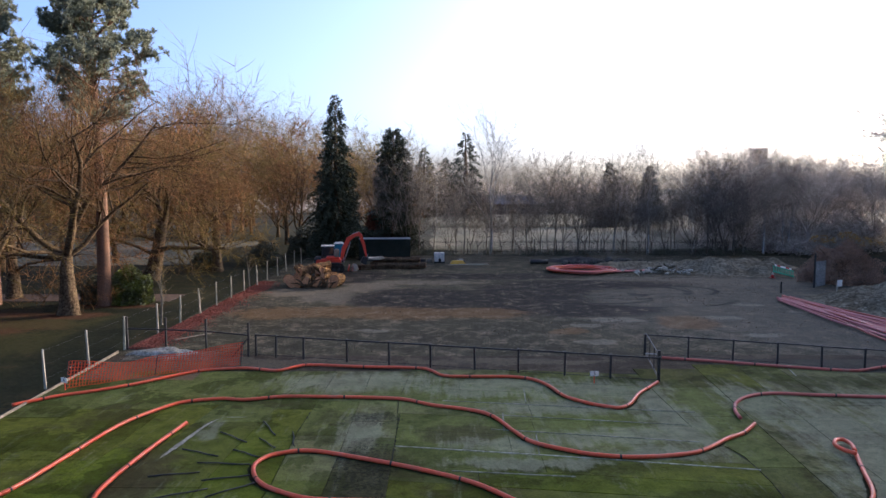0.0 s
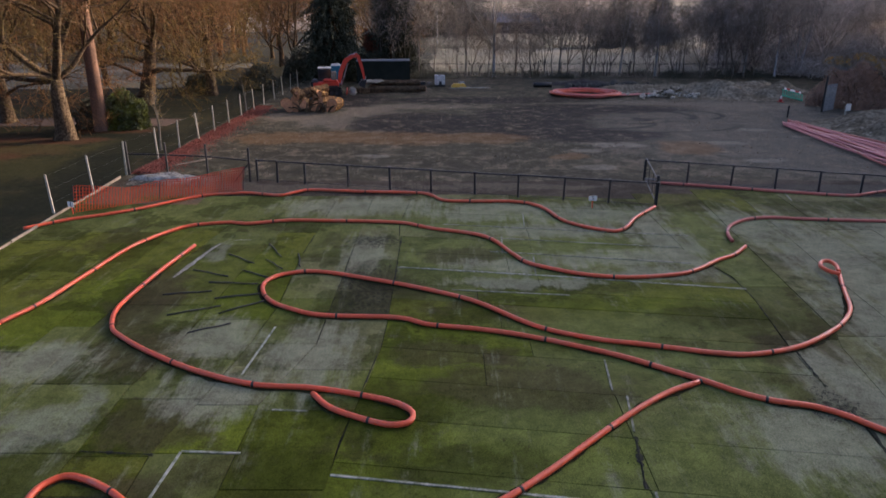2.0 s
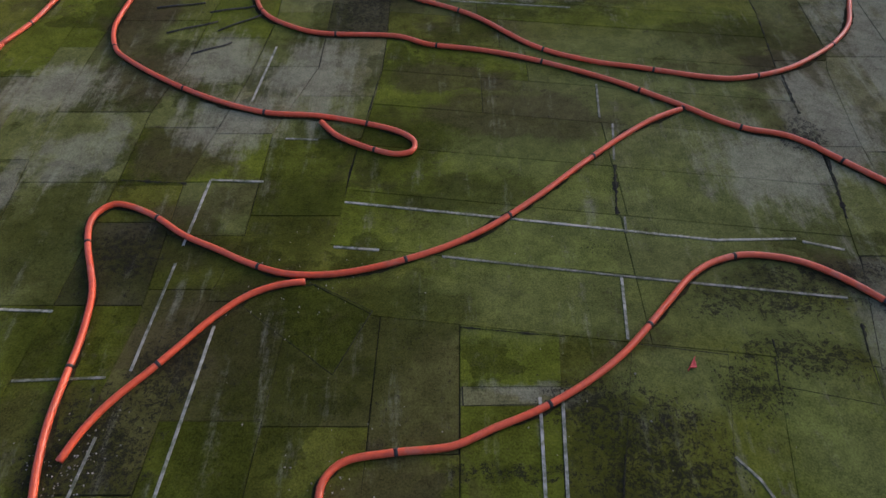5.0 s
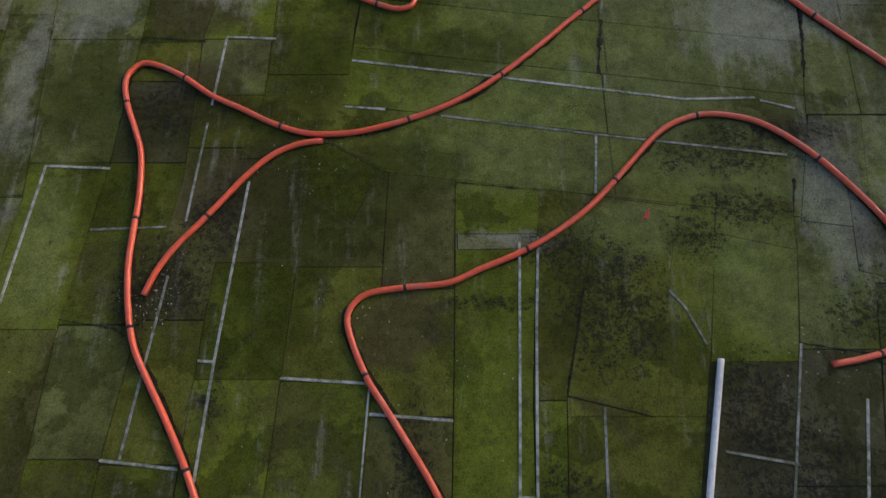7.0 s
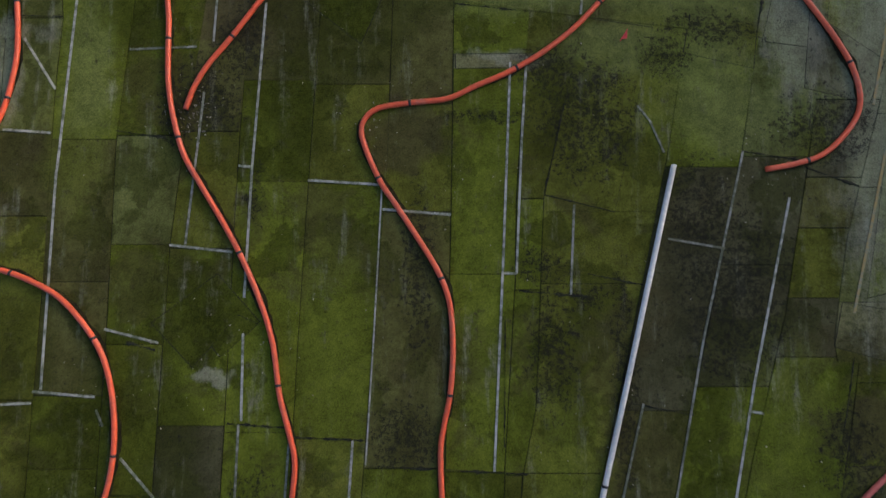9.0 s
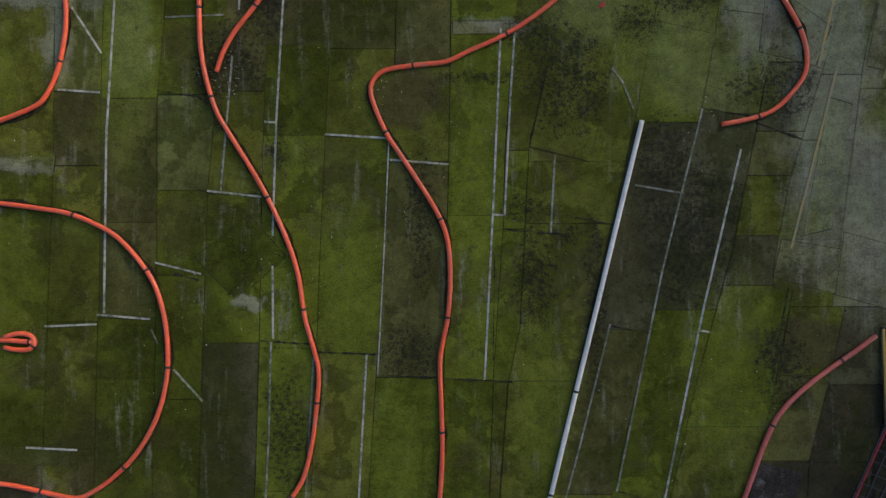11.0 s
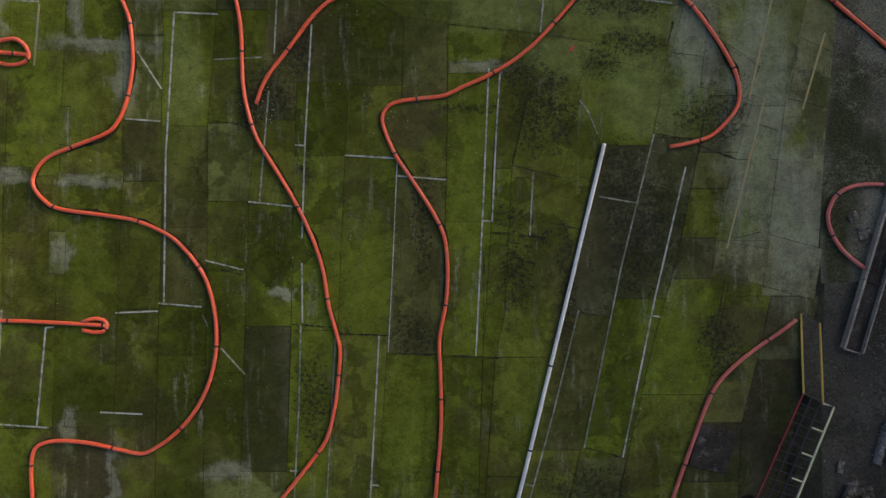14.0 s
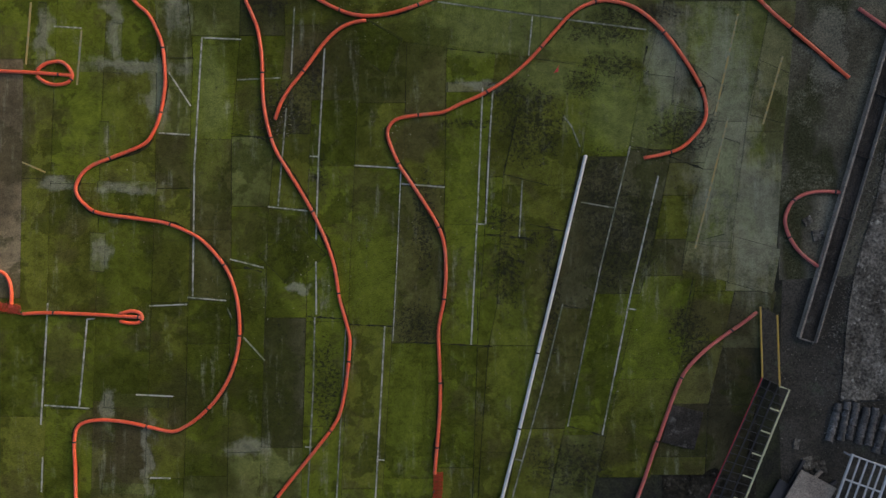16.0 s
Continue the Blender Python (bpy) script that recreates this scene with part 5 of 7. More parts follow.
for i, (x, y) in enumerate(((-31, 88), (-38, 78), (-46, 70), (-52, 92), (-29, 118), (-17, 112), (-60, 80), (-35, 98), (-48, 122), (-22, 128), (-9, 108), (-14, 122), (-66, 105), (-58, 60), (-46, 56), (-10, 100), (-42, 62))):
    copy_thing(MID[i % 3 if i % 4 else 1], pose(x, y, -0.1, 0, 0, rt.uniform(0, 360)) @ Matrix.Scale(rt.uniform(0.58, 0.98), 4))


def far_tree_mesh(seed, top=2):
    B, C, T = bare_tree(seed, 21, 0.22, 5.0, 0.75, 7, top, 6, 46, 0.014, rise=0.1, far=True)
    n = len(B.v)
    return np.array(B.v + C.v + T.v), [B.f, [tuple(i + n for i in f) for f in C.f], [tuple(i + n + len(C.v) for i in f) for f in T.f]]


FAR = [far_tree_mesh(60 + k) for k in range(4)]


def wood(name, spots, mat, label, seed):
    """Many leafless trees in one mesh: (x, y, height)."""
    r, vs, fs = random.Random(seed), [], []
    for x, y, h in spots:
        V, F = FAR[r.randrange(4)]
        a, k = r.random() * 6.283, h / 17.0
        c, s_ = math.cos(a), math.sin(a)
        W = np.stack([(V[:, 0] * c - V[:, 1] * s_) * k * 1.05 + x, (V[:, 0] * s_ + V[:, 1] * c) * k * 1.05 + y, V[:, 2] * k - 0.2], 1)
        n = sum(len(v) for v in vs)
        vs.append(W)
        fs += [tuple(i + n for i in f) for g in F for f in g]
    me = bpy.data.meshes.new(name)
    me.from_pydata(np.concatenate(vs).tolist(), [], fs)
    ob = new(name, me)
    me.materials.append(mat)
    return tagged(ob, label, "woodland", kind="stuff")


rw = random.Random(8)
wood("right_wood", [(0.37 * yy + 1.5 + rw.uniform(0, 36), yy, rw.uniform(11, 14.2) + 2.5 * (k % 3 == 0)) for k in range(62) for yy in [rw.uniform(88, 150)]], M_TWIG_HAZE, "dark leafless wood behind the mounds", 1)
wood("side_wood", [(max(52, 0.68 * yy + 3) + rw.uniform(0, 30), yy, rw.uniform(22, 27)) for yy in [-45 + 1.35 * k for k in range(125)]], M_TWIG_HAZE, "tall leafless wood beside the court that hides the low sun", 2)
wood("far_wood", [(rw.uniform(-190, 190), rw.uniform(235, 330), rw.uniform(9, 14) + 4 * (k % 9 == 0)) for k in range(130)], M_TWIG_HAZE, "far leafless woodland on the skyline", 3)
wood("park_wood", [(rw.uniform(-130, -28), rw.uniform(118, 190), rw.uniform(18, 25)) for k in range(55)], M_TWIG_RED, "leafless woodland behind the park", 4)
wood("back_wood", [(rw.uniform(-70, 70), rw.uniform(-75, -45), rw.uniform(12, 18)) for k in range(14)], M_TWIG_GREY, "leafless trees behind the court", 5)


def scrub(name, spots, mat, label, seed, leaf=0.3):
    """Dense undergrowth of many small leaves and twigs: (x, y, rx, ry, height)."""
    r, C = random.Random(seed), MB()
    for x, y, rx, ry, h in spots:
        for _ in range(int(300 * rx * ry * 0.6)):
            u = rand_dir(r)
            u.z = abs(u.z)
            k = 0.55 + 0.45 * r.random()
            c = Vector((x + u.x * rx * k, y + u.y * ry * k, u.z * h * k - 0.1))
            e = (Vector((0, 0, 0.9)) + rand_dir(r)).normalized() * leaf * r.uniform(0.6, 1.5)
            w = e.orthogonal().normalized() * leaf * 0.09
            C.add([c, c + e * 0.5 + w, c + e, c + e * 0.5 - w], [(0, 1, 2, 3)])
    ob = part(name, C, mat, None)
    return tagged(ob, label, "undergrowth", kind="stuff")


scrub("wood_undergrowth", [(rw.uniform(38, 95), rw.uniform(84, 105), rw.uniform(3, 5), rw.uniform(2, 4), rw.uniform(2, 6)) for k in range(34)], M_TWIG_HAZE, "dark undergrowth along the wood's edge", 1, 0.5)
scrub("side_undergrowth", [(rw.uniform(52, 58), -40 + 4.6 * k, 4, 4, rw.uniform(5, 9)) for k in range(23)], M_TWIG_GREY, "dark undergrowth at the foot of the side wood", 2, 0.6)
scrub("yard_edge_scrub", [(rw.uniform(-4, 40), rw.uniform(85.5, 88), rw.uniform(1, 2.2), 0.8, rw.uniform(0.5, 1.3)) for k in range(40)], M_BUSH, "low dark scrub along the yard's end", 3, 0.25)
scrub("far_thicket", [(-70 + 5 * k, rw.uniform(224, 232), 4.5, 2, rw.uniform(4, 8)) for k in range(44)], M_TWIG_HAZE, "grey-brown thicket behind the far green", 6, 0.7)
scrub("right_thicket", [(rw.uniform(45, 80), rw.uniform(93, 122), 3.5, 2.5, rw.uniform(3, 7)) for k in range(34)], M_TWIG_HAZE, "grey-brown thicket under the leafless wood", 7, 0.5)
scrub("far_hedge", [(-3 + 1.9 * k, 146.5, 1.3, 0.8, 0.9) for k in range(30)], M_BUSH, "low dark hedge between the frosted greens", 4, 0.3)

# birches and saplings in a row behind the yard
BIR = [tree((6.0, 88, -0.1), bare_tree(71, 24, 0.15, 8, 0.28, 8, 2, 8, 26, 0.010, rise=0.12), "slim silver birch, bare, taller than its row", M_BIRCH, M_TWIG_GREY, name="birch", group="row behind the yard"),
       tree((8.9, 90, -0.1), bare_tree(72, 17, 0.09, 4.5, 0.28, 6, 2, 7, 20, 0.016, rise=0.12), "slim bare young tree behind the yard", M_TWIG_GREY, M_TWIG_GREY, name="young_tree", group="row behind the yard"),
       tree((12.4, 88.5, -0.1), bare_tree(73, 13, 0.08, 1.6, 0.5, 7, 2, 7, 22, 0.016, rise=0.1), "bushy bare young tree behind the yard", M_TWIG_GREY, M_TWIG_GREY, name="young_tree", group="row behind the yard")]
for x, k, sc in ((22.1, 0, 0.78), (26.3, 0, 0.8), (-3.5, 1, 1.0), (-1.5, 1, 0.8), (0.5, 2, 0.75), (2.4, 1, 0.9), (4.2, 2, 0.7), (10.5, 1, 0.85), (14.3, 1, 1.0), (15.6, 2, 1.05), (17.2, 2, 1.2), (19.0, 1, 0.75), (20.4, 2, 0.8), (24.0, 1, 0.9),
                 (28.2, 2, 0.85), (30.0, 1, 0.8), (31.8, 2, 1.0), (33.9, 1, 0.95), (36.0, 2, 1.1), (38.5, 0, 0.7), (-5.0, 2, 1.0), (7.4, 2, 0.6), (13.2, 1, 0.6), (1.4, 1, 0.7), (29.0, 1, 0.6), (25.1, 2, 0.7), (-8.2, 1, 0.9), (41.5, 0, 0.72), (3.3, 2, 0.8), (5.3, 1, 0.75), (9.6, 2, 0.65), (11.4, 2, 0.8), (18.1, 2, 0.9), (21.2, 2, 0.95), (23.1, 2, 0.8), (27.2, 2, 0.9), (32.8, 2, 0.85), (34.9, 2, 0.9), (37.2, 2, 0.9), (39.6, 2, 1.0), (44.6, 0, 0.75), (45.2, 0, 0.66)):
    copy_thing(BIR[k], pose(x, 87.5 + rt.uniform(0, 3.5), -0.1, 0, 0, rt.uniform(0, 360)) @ Matrix.Scale(sc, 4))
for x, y, h, R in ((36, 150, 14, 4.0), (47, 158, 13.5, 4.2), (6, 205, 25, 9), (-6, 195, 20, 6), (0, 215, 18, 6)):
    conifer((x, y, -0.1), needle_tree(int(x) + 50, h, R, "", 0.25, 0.7, leaf=0.4), "dark evergreen far behind the greens", M_BARK)

# shrubs
bush((-23.9, 50.9, -0.1), bush_parts(81, 2.3, 1.7, 3.0, 15000, 0.16), "glossy green laurel shrub beside the pine", M_LAUREL)
bush((-26.0, 51.0, -0.1), bush_parts(82, 1.9, 1.5, 2.3, 3000, 0.2), "dark evergreen shrub under the trees", M_BUSH)
bush((-25.1, 71, -0.1), bush_parts(83, 1.9, 1.6, 2.3, 3000, 0.2), "dark evergreen shrub under the trees", M_BUSH)
bush((-20.5, 76, -0.1), bush_parts(84, 2.6, 1.8, 2.6, 3600, 0.22), "dark evergreen shrub by the fence", M_BUSH)
bush((-17.8, 88, -0.1), bush_parts(85, 3.2, 2.4, 3.6, 4200, 0.26), "dark evergreen shrub by the spruce", M_BUSH)
bush((-9.5, 88.5, -0.1), bush_parts(86, 3.0, 2.0, 3.6, 4200, 0.26), "dark evergreen shrub behind the container", M_BUSH)
bush((-9.6, 90.5, -0.1), bush_parts(88, 1.8, 1.5, 6.0, 9000, 0.16), "russet-leaved shrub between the dark evergreens", mottled("russet_leaves", (0.16, 0.050, 0.026), (0.10, 0.038, 0.022), 0.8, 0.85, 8))
b_ = bush((36.3, 62.0, -0.1), bush_parts(87, 4.2, 3.0, 4.0, 26000, 0.13), "large brown-twigged shrub with yellow tips", mottled("brown_shrub", (0.30, 0.175, 0.11), (0.22, 0.135, 0.09), 0.8, 0.9, 6))
tips = MB()
for k in range(300):
    u = rand_dir(rt)
    c = Vector(((-2.2, 0.0, 1.5)[k % 3] + u.x * (1.0, 0.6, 1.4)[k % 3], u.y * 1.2 - 0.6, (3.7, 4.0, 3.5)[k % 3] + abs(u.z) * 0.6))
    e = (rand_dir(rt) + Vector((0, 0, 1))).normalized() * 0.3
    w = e.orthogonal().normalized() * 0.05
    tips.add([c, c + e * 0.5 + w, c + e, c + e * 0.5 - w], [(0, 1, 2, 3)])
tagged(part("yellow_tips", tips, M_GORSE, b_, "yellow sprigs on top"), kind="stuff")

# ---------- fences and the edge of the court ----------
def rail_fence(label, posts, height, tall=None):
    """Dark steel posts with one top rail."""
    t = thing("rail_fence", label, "fence", (*posts[0], 0), group="rail fences")
    P = [Vector((x - posts[0][0], y - posts[0][1], 0)) for x, y in posts]
    for p, q in zip(P, P[1:] + [2 * P[-1] - P[-2]]):
        ang = math.degrees(math.atan2((q - p).y, (q - p).x))
        h = tall if tall else height
        part("post", MB().box((p.x, p.y, h / 2 - 0.05), (0.085, 0.085, h + 0.1), ang, rx=rng.uniform(-1.5, 1.5), ry=rng.uniform(-1.5, 1.5), bevel=0.008), M_BLACKM, t)
        if not tall:
            part("post_cap", MB().box((p.x, p.y, height + 0.03), (0.11, 0.11, 0.02), ang, bevel=0.006), M_BLACKM, t)
    for p, q in zip(P, P[1:]):
        ang, m = math.degrees(math.atan2((q - p).y, (q - p).x)), (p + q) / 2
        part("rail", MB().box((m.x, m.y, height - 0.03 + rng.uniform(-0.012, 0.012)), ((q - p).length - 0.05, 0.065, 0.065), ang, bevel=0.008), M_BLACKM, t)
        part("mesh_wire", MB().box((m.x, m.y, 0.08), ((q - p).length - 0.05, 0.012, 0.02), ang), M_BLACKM, t)
    return t


rail_fence("low dark steel rail fence behind the court", [(x, 34.2 - 0.24 * (x + 8.65)) for x in (-9.75, -8.65, -7.17, -4.9, -2.76, -0.72, 1.39, 3.42, 5.51, 7.5, 9.55)], 1.11)
rail_fence("low dark steel rail fence beside the open gate", [(10.35, 34.8), (12.39, 34.19), (14.4, 33.55), (16.31, 32.9), (18.12, 32.25), (19.85, 31.7), (21.7, 31.1), (23.6, 30.5)], 1.06)
rail_fence("dark fence of tall posts with one rail", [(-17.1, 36.0), (-14.91, 35.75), (-12.6, 35.3), (-10.1, 34.35)], 1.12, tall=1.75)
brace = thing("fence_brace", "diagonal dark steel brace by the fence end", "brace", (-10.1, 34.3, 0))
part("brace_bar", MB().tube([(-0.75, -0.25, 0.02), (-0.02, 0, 0.95)], 0.035, 6), M_BLACKM, brace)
gate = thing("court_gate", "open galvanised steel gate with a diagonal brace", "gate", (9.62, 30.15, 0))
M_GALV = mottled("galvanised_steel", (0.30, 0.31, 0.32), (0.22, 0.23, 0.24), 3.0, 0.45, 30, metal=0.6, relief=0.05, grain=0.22)
gd = Vector((0.72, 4.45, 0))
part("gate_post", MB().box((0, 0, 0.65), (0.11, 0.11, 1.4), 0, bevel=0.01), M_BLACKM, gate)
part("gate_frame", MB().tube([gd * 0.03 + Vector((0, 0, 0.12)), gd + Vector((0, 0, 0.12)), gd + Vector((0, 0, 1.15)), gd * 0.03 + Vector((0, 0, 1.15)), gd * 0.03 + Vector((0, 0, 0.12))], 0.028, 6), M_BLACKM, gate)
part("gate_brace", MB().tube([gd * 0.03 + Vector((0, 0, 1.13)), gd * 0.97 + Vector((0, 0, 0.14))], 0.022, 6), M_GALV, gate)
for f in (0.33, 0.66):
    part("gate_upright", MB().tube([gd * f + Vector((0, 0, 0.12)), gd * f + Vector((0, 0, 1.15))], 0.02, 6), M_BLACKM, gate)

for k, (x, y) in enumerate(((-17.45, 28.97), (-17.4, 32.5), (-17.25, 36.0), (-17.2, 40.1), (-16.95, 43.0), (-16.8, 46.0), (-16.75, 49.3), (-16.7, 52.6), (-16.7, 56.0), (-16.6, 59.5), (-16.6, 63.0), (-16.5, 66.5), (-16.5, 70.0), (-16.4, 73.5), (-16.4, 77.0))):
    h = 1.9 if k else 1.8
    b = MB().box((0, 0, h / 2 - 0.06), (0.085, 0.085, h), rng.uniform(-6, 6), rx=rng.uniform(-1.5, 1.5), ry=rng.uniform(-3, 2), taper=0.8, bevel=0.012)
    solo("fence_post", b, M_CONC, "slim pale concrete fence post, slightly leaning", "post", (x, y, -0.08), group="concrete posts along the park")
for z in (0.35, 0.95, 1.6):
    w = MB().tube([(-17.44, 29, z), (-17.2, 40, z), (-16.7, 56, z), (-16.4, 77, z)], 0.0015, 4)
    solo("fence_wire", w, M_GALV, "thin slack fence wire between the concrete posts", "wire", group="fence wires")

solo("edging_board", MB().box((0, 0, 0.07), (0.05, 10.4, 0.14), 2.6, bevel=0.01), M_TIMBER, "pale timber edging board along the court", "board", (-16.95, 29.9, -0.03))
solo("edging_board", MB().box((0, 0, 0.06), (0.05, 8.0, 0.12), 2.2, bevel=0.01), M_TIMBER, "pale timber edging board along the court", "board", (-16.55, 20.6, -0.03))
solo("edging_board", MB().box((0, 0, 0.04), (0.12, 2.3, 0.05), -38, bevel=0.01), M_TIMBER, "short timber board lying by the fence", "board", (-14.6, 38.9, -0.02))
sheet("frost_patch", -16.3, 33.2, -12.0, 35.3, 0.012, M_GRAVEL, "frosty pale rubble spread by the netting", "ground cover", 12, 8, 0.5, 0.05, 21)
sheet("soil_strip", -16.6, 30.0, -11.6, 33.2, 0.008, mottled("orange_soil", (0.13, 0.075, 0.035), (0.09, 0.06, 0.035), 0.8, world_space=True), "bare brown soil behind the netting", "ground cover", 10, 6, 0.4, 0.03, 22)


def net_fence(name, label, pts, heights, cell=0.125, rows=8, lean=(0.066, 0.22)):
    """Plastic barrier netting: strands both ways, sagging between stakes."""
    t = thing(name, label, "barrier netting", (*pts[0], 0))
    o = Vector((*pts[0], 0))
    line_ = spline([(*p, h) for p, h in zip(pts, heights)], 0.1)
    tops = [Vector(p) - o for p in line_]
    N = MB()
    for r_ in range(rows + 1):
        f = r_ / rows
        prev = None
        for i, q in enumerate(tops):
            sway = 0.05 * math.sin(i * 0.35 + f * 2)
            p = Vector((q.x + lean[0] * f + sway * 0.3, q.y + lean[1] * f + sway, 0.03 + (q.z + 0.05 * math.sin(i * 0.23) - 0.03) * f))
            if prev is not None:
                dz = Vector((0, 0, 0.013))
                N.add([prev - dz, p - dz, p + dz, prev + dz], [(0, 1, 2, 3)])
            prev = p
    L = sum((b - a).length for a, b in zip(tops, tops[1:]))
    m = int(L / cell)
    for k in range(m + 1):
        u = k / m * (len(tops) - 1)
        i = min(len(tops) - 2, int(u))
        q = tops[i].lerp(tops[i + 1], u - i)
        dx = (tops[i + 1] - tops[i]).normalized() * 0.016
        dx.z = 0
        a, b = Vector((q.x, q.y, 0.03)), Vector((q.x + lean[0], q.y + lean[1], q.z))
        N.add([a - dx, a + dx, b + dx, b - dx], [(0, 1, 2, 3)])
    tagged(part("netting", N, M_NET, t), kind="stuff")
    for f in (0.0, 0.48, 1.0):
        q = tops[int(f * (len(tops) - 1))]
        part("stake", MB().tube([(q.x, q.y, -0.05), (q.x + 0.06, q.y + 0.2, q.z + 0.06)], 0.018, 6), M_BLACKM, t)


net_fence("barrier_net", "sagging orange plastic barrier netting on stakes", [(-16.35, 28.65), (-14.6, 29.9), (-12.8, 31.1), (-11.2, 32.1), (-10.0, 32.6)], [1.15, 0.8, 0.88, 0.92, 1.12])
net_fence("barrier_net", "scrap of orange netting tied to the pipe end", [(-0.25, -8.8), (-0.28, -9.6), (-0.4, -10.6)], [0.14, 0.2, 0.16], 0.05, 8, (0.36, 0.05))
net_fence("barrier_net", "scrap of orange netting tied to the pipe end", [(-18.2, -2.35), (-17.0, -2.5), (-16.15, -2.66)], [0.14, 0.2, 0.16], 0.05, 8, (0.05, 0.36))


def digit_board(at, digit, lean_):
    t = thing("marshal_board", "small white number board on a red stake", "sign", at, lean_)
    part("stake", MB().box((0, 0, 0.17), (0.04, 0.04, 0.42), bevel=0.005), M_PIPE, t, "red stake")
    bd = part("board", MB().box((0, -0.03, 0.44), (0.38, 0.02, 0.22), bevel=0.004), M_SIGN, t)
    cu = bpy.data.curves.new("digit", "FONT")
    cu.body, cu.size, cu.align_x, cu.align_y, cu.extrude = digit, 0.26, "CENTER", "CENTER", 0.003
    tmp = new("digit", cu)
    me = bpy.data.meshes.new_from_object(tmp)
    bpy.data.objects.remove(tmp)
    dg = new("digit", me)
    me.materials.append(M_INK)
    dg.parent = bd
    dg.matrix_basis = pose(0, -0.046, 0.44, 90, 0, 0)
    return t


digit_board((-16.3, 28.5, 0), "4", -25)
digit_board((6.6, 29.6, 0), "5", 4)

# thin rods left on the carpet
RODS = [(-7.97, 23.44, -6.77, 22.47), (-6.75, 24.56, -5.95, 23.12), (-5.41, 23.46, -5.07, 22.12), (-6.44, 22.85, -5.66, 21.96), (-8.71, 21.85, -7.34, 21.26), (-7.01, 21.81, -5.97, 21.18),
        (-7.81, 20.74, -6.12, 20.61), (-8.93, 19.71, -7.48, 20.02), (-7.22, 19.43, -5.89, 19.81), (-8.22, 18.22, -6.84, 18.89), (-6.73, 18.35, -5.56, 19.31), (-7.22, 17.07, -6.18, 17.68)]
for x0, y0, x1, y1 in RODS:
    L = math.hypot(x1 - x0, y1 - y0)
    b = MB().tube([(0, 0, 0.03), (L * 0.4, 0.03, 0.034), (L * 0.75, -0.02, 0.032), (L, 0.01, 0.03)], 0.022, 7)
    solo("rod", b, M_ROD, "dark blue-black plastic rod lying on the carpet", "rod", (x0, y0, 0.004), math.degrees(math.atan2(y1 - y0, x1 - x0)), group="rods on the carpet", smooth=True)
M_REDP = mottled("red_plastic", (0.42, 0.02, 0.015), (0.34, 0.02, 0.015), 4, 0.5, relief=0.05, grain=0.22)
tool = thing("marker_flag", "small red plastic marker fallen on the carpet", "marker", (4.42, 6.60, 0.006), 56)
part("stick", MB().tube([(0, 0, 0.02), (0.36, 0, 0.025)], 0.011, 6), M_REDP, tool)
part("flag", MB().add([(x_, y_ , z_ + h_) for h_ in (0.012, 0.0) for x_, y_, z_ in ((0.06, 0.0, 0.03), (0.30, 0.01, 0.05), (0.24, -0.06, 0.02), (0.13, -0.11, 0.04))],
                      [(0, 1, 2, 3), (7, 6, 5, 4), (0, 4, 5, 1), (1, 5, 6, 2), (2, 6, 7, 3), (3, 7, 4, 0)]), M_REDP, tool)


# ---------- yard: excavator, logs, container, toilet, tank ----------
M_ORANGE = mottled("orange_enamel", (0.60, 0.050, 0.018), (0.50, 0.042, 0.018), 1.5, 0.35, 30, (0.30, 0.07, 0.03), relief=0.05, grain=0.22)
M_RUBBER = mottled("track_rubber", (0.014, 0.013, 0.012), (0.035, 0.03, 0.025), 2.0, 0.85)
M_DKGREEN = mottled("dark_green_paint", (0.014, 0.018, 0.013), (0.022, 0.025, 0.018), 0.6, 0.85, 20, relief=0.1, grain=0.22)
M_BLUEP = mottled("blue_plastic", (0.02, 0.16, 0.22), (0.02, 0.13, 0.19), 1.0, 0.45, relief=0.05, grain=0.22)
M_GLASS = material("dark_cab_glass", 0.08)[0]
M_GLASS.node_tree.nodes["Principled BSDF"].inputs["Base Color"].default_value = (0.02, 0.024, 0.026, 1)
M_HEART = mottled("cut_wood", (0.50, 0.26, 0.125), (0.40, 0.19, 0.09), 3.0, 0.85, 24, (0.26, 0.12, 0.06), relief=0.2)
M_LOGBARK = mottled("log_bark", (0.16, 0.088, 0.040), (0.060, 0.040, 0.025), 2.4, 0.95, 7, (0.42, 0.24, 0.07), relief=1.0, dist=0.06, grain=1.2)

ex = thing("excavator", "orange-red tracked excavator with its boom raised", "excavator", (-11.7, 69.6, -0.05), 8)
for sgn in (-1, 1):
    tr = MB()
    outline = [(-1.25, 0.12), (-1.05, 0.0), (1.05, 0.0), (1.25, 0.12), (1.32, 0.36), (1.18, 0.62), (1.0, 0.68), (-1.0, 0.68), (-1.18, 0.62), (-1.32, 0.36)]
    n_ = len(outline)
    vs = [(x, sgn * 0.85 + dy, z) for dy in (-0.22, 0.22) for x, z in outline]
    tr.add(vs, [tuple(range(n_ - 1, -1, -1)), tuple(range(n_, 2 * n_))] + [(i, (i + 1) % n_, n_ + (i + 1) % n_, n_ + i) for i in range(n_)])
    for k in range(14):
        tr.box((-1.1 + k * 0.17, sgn * 0.85, 0.69), (0.07, 0.46, 0.04))
    trk = part("track", tr, M_RUBBER, ex, "muddy rubber track")
    for k in range(4):
        part("roller", MB().tube([(-0.75 + 0.5 * k, sgn * 1.06, 0.3), (-0.75 + 0.5 * k, sgn * 1.09, 0.3)], 0.17, 10), M_BLACKM, trk)
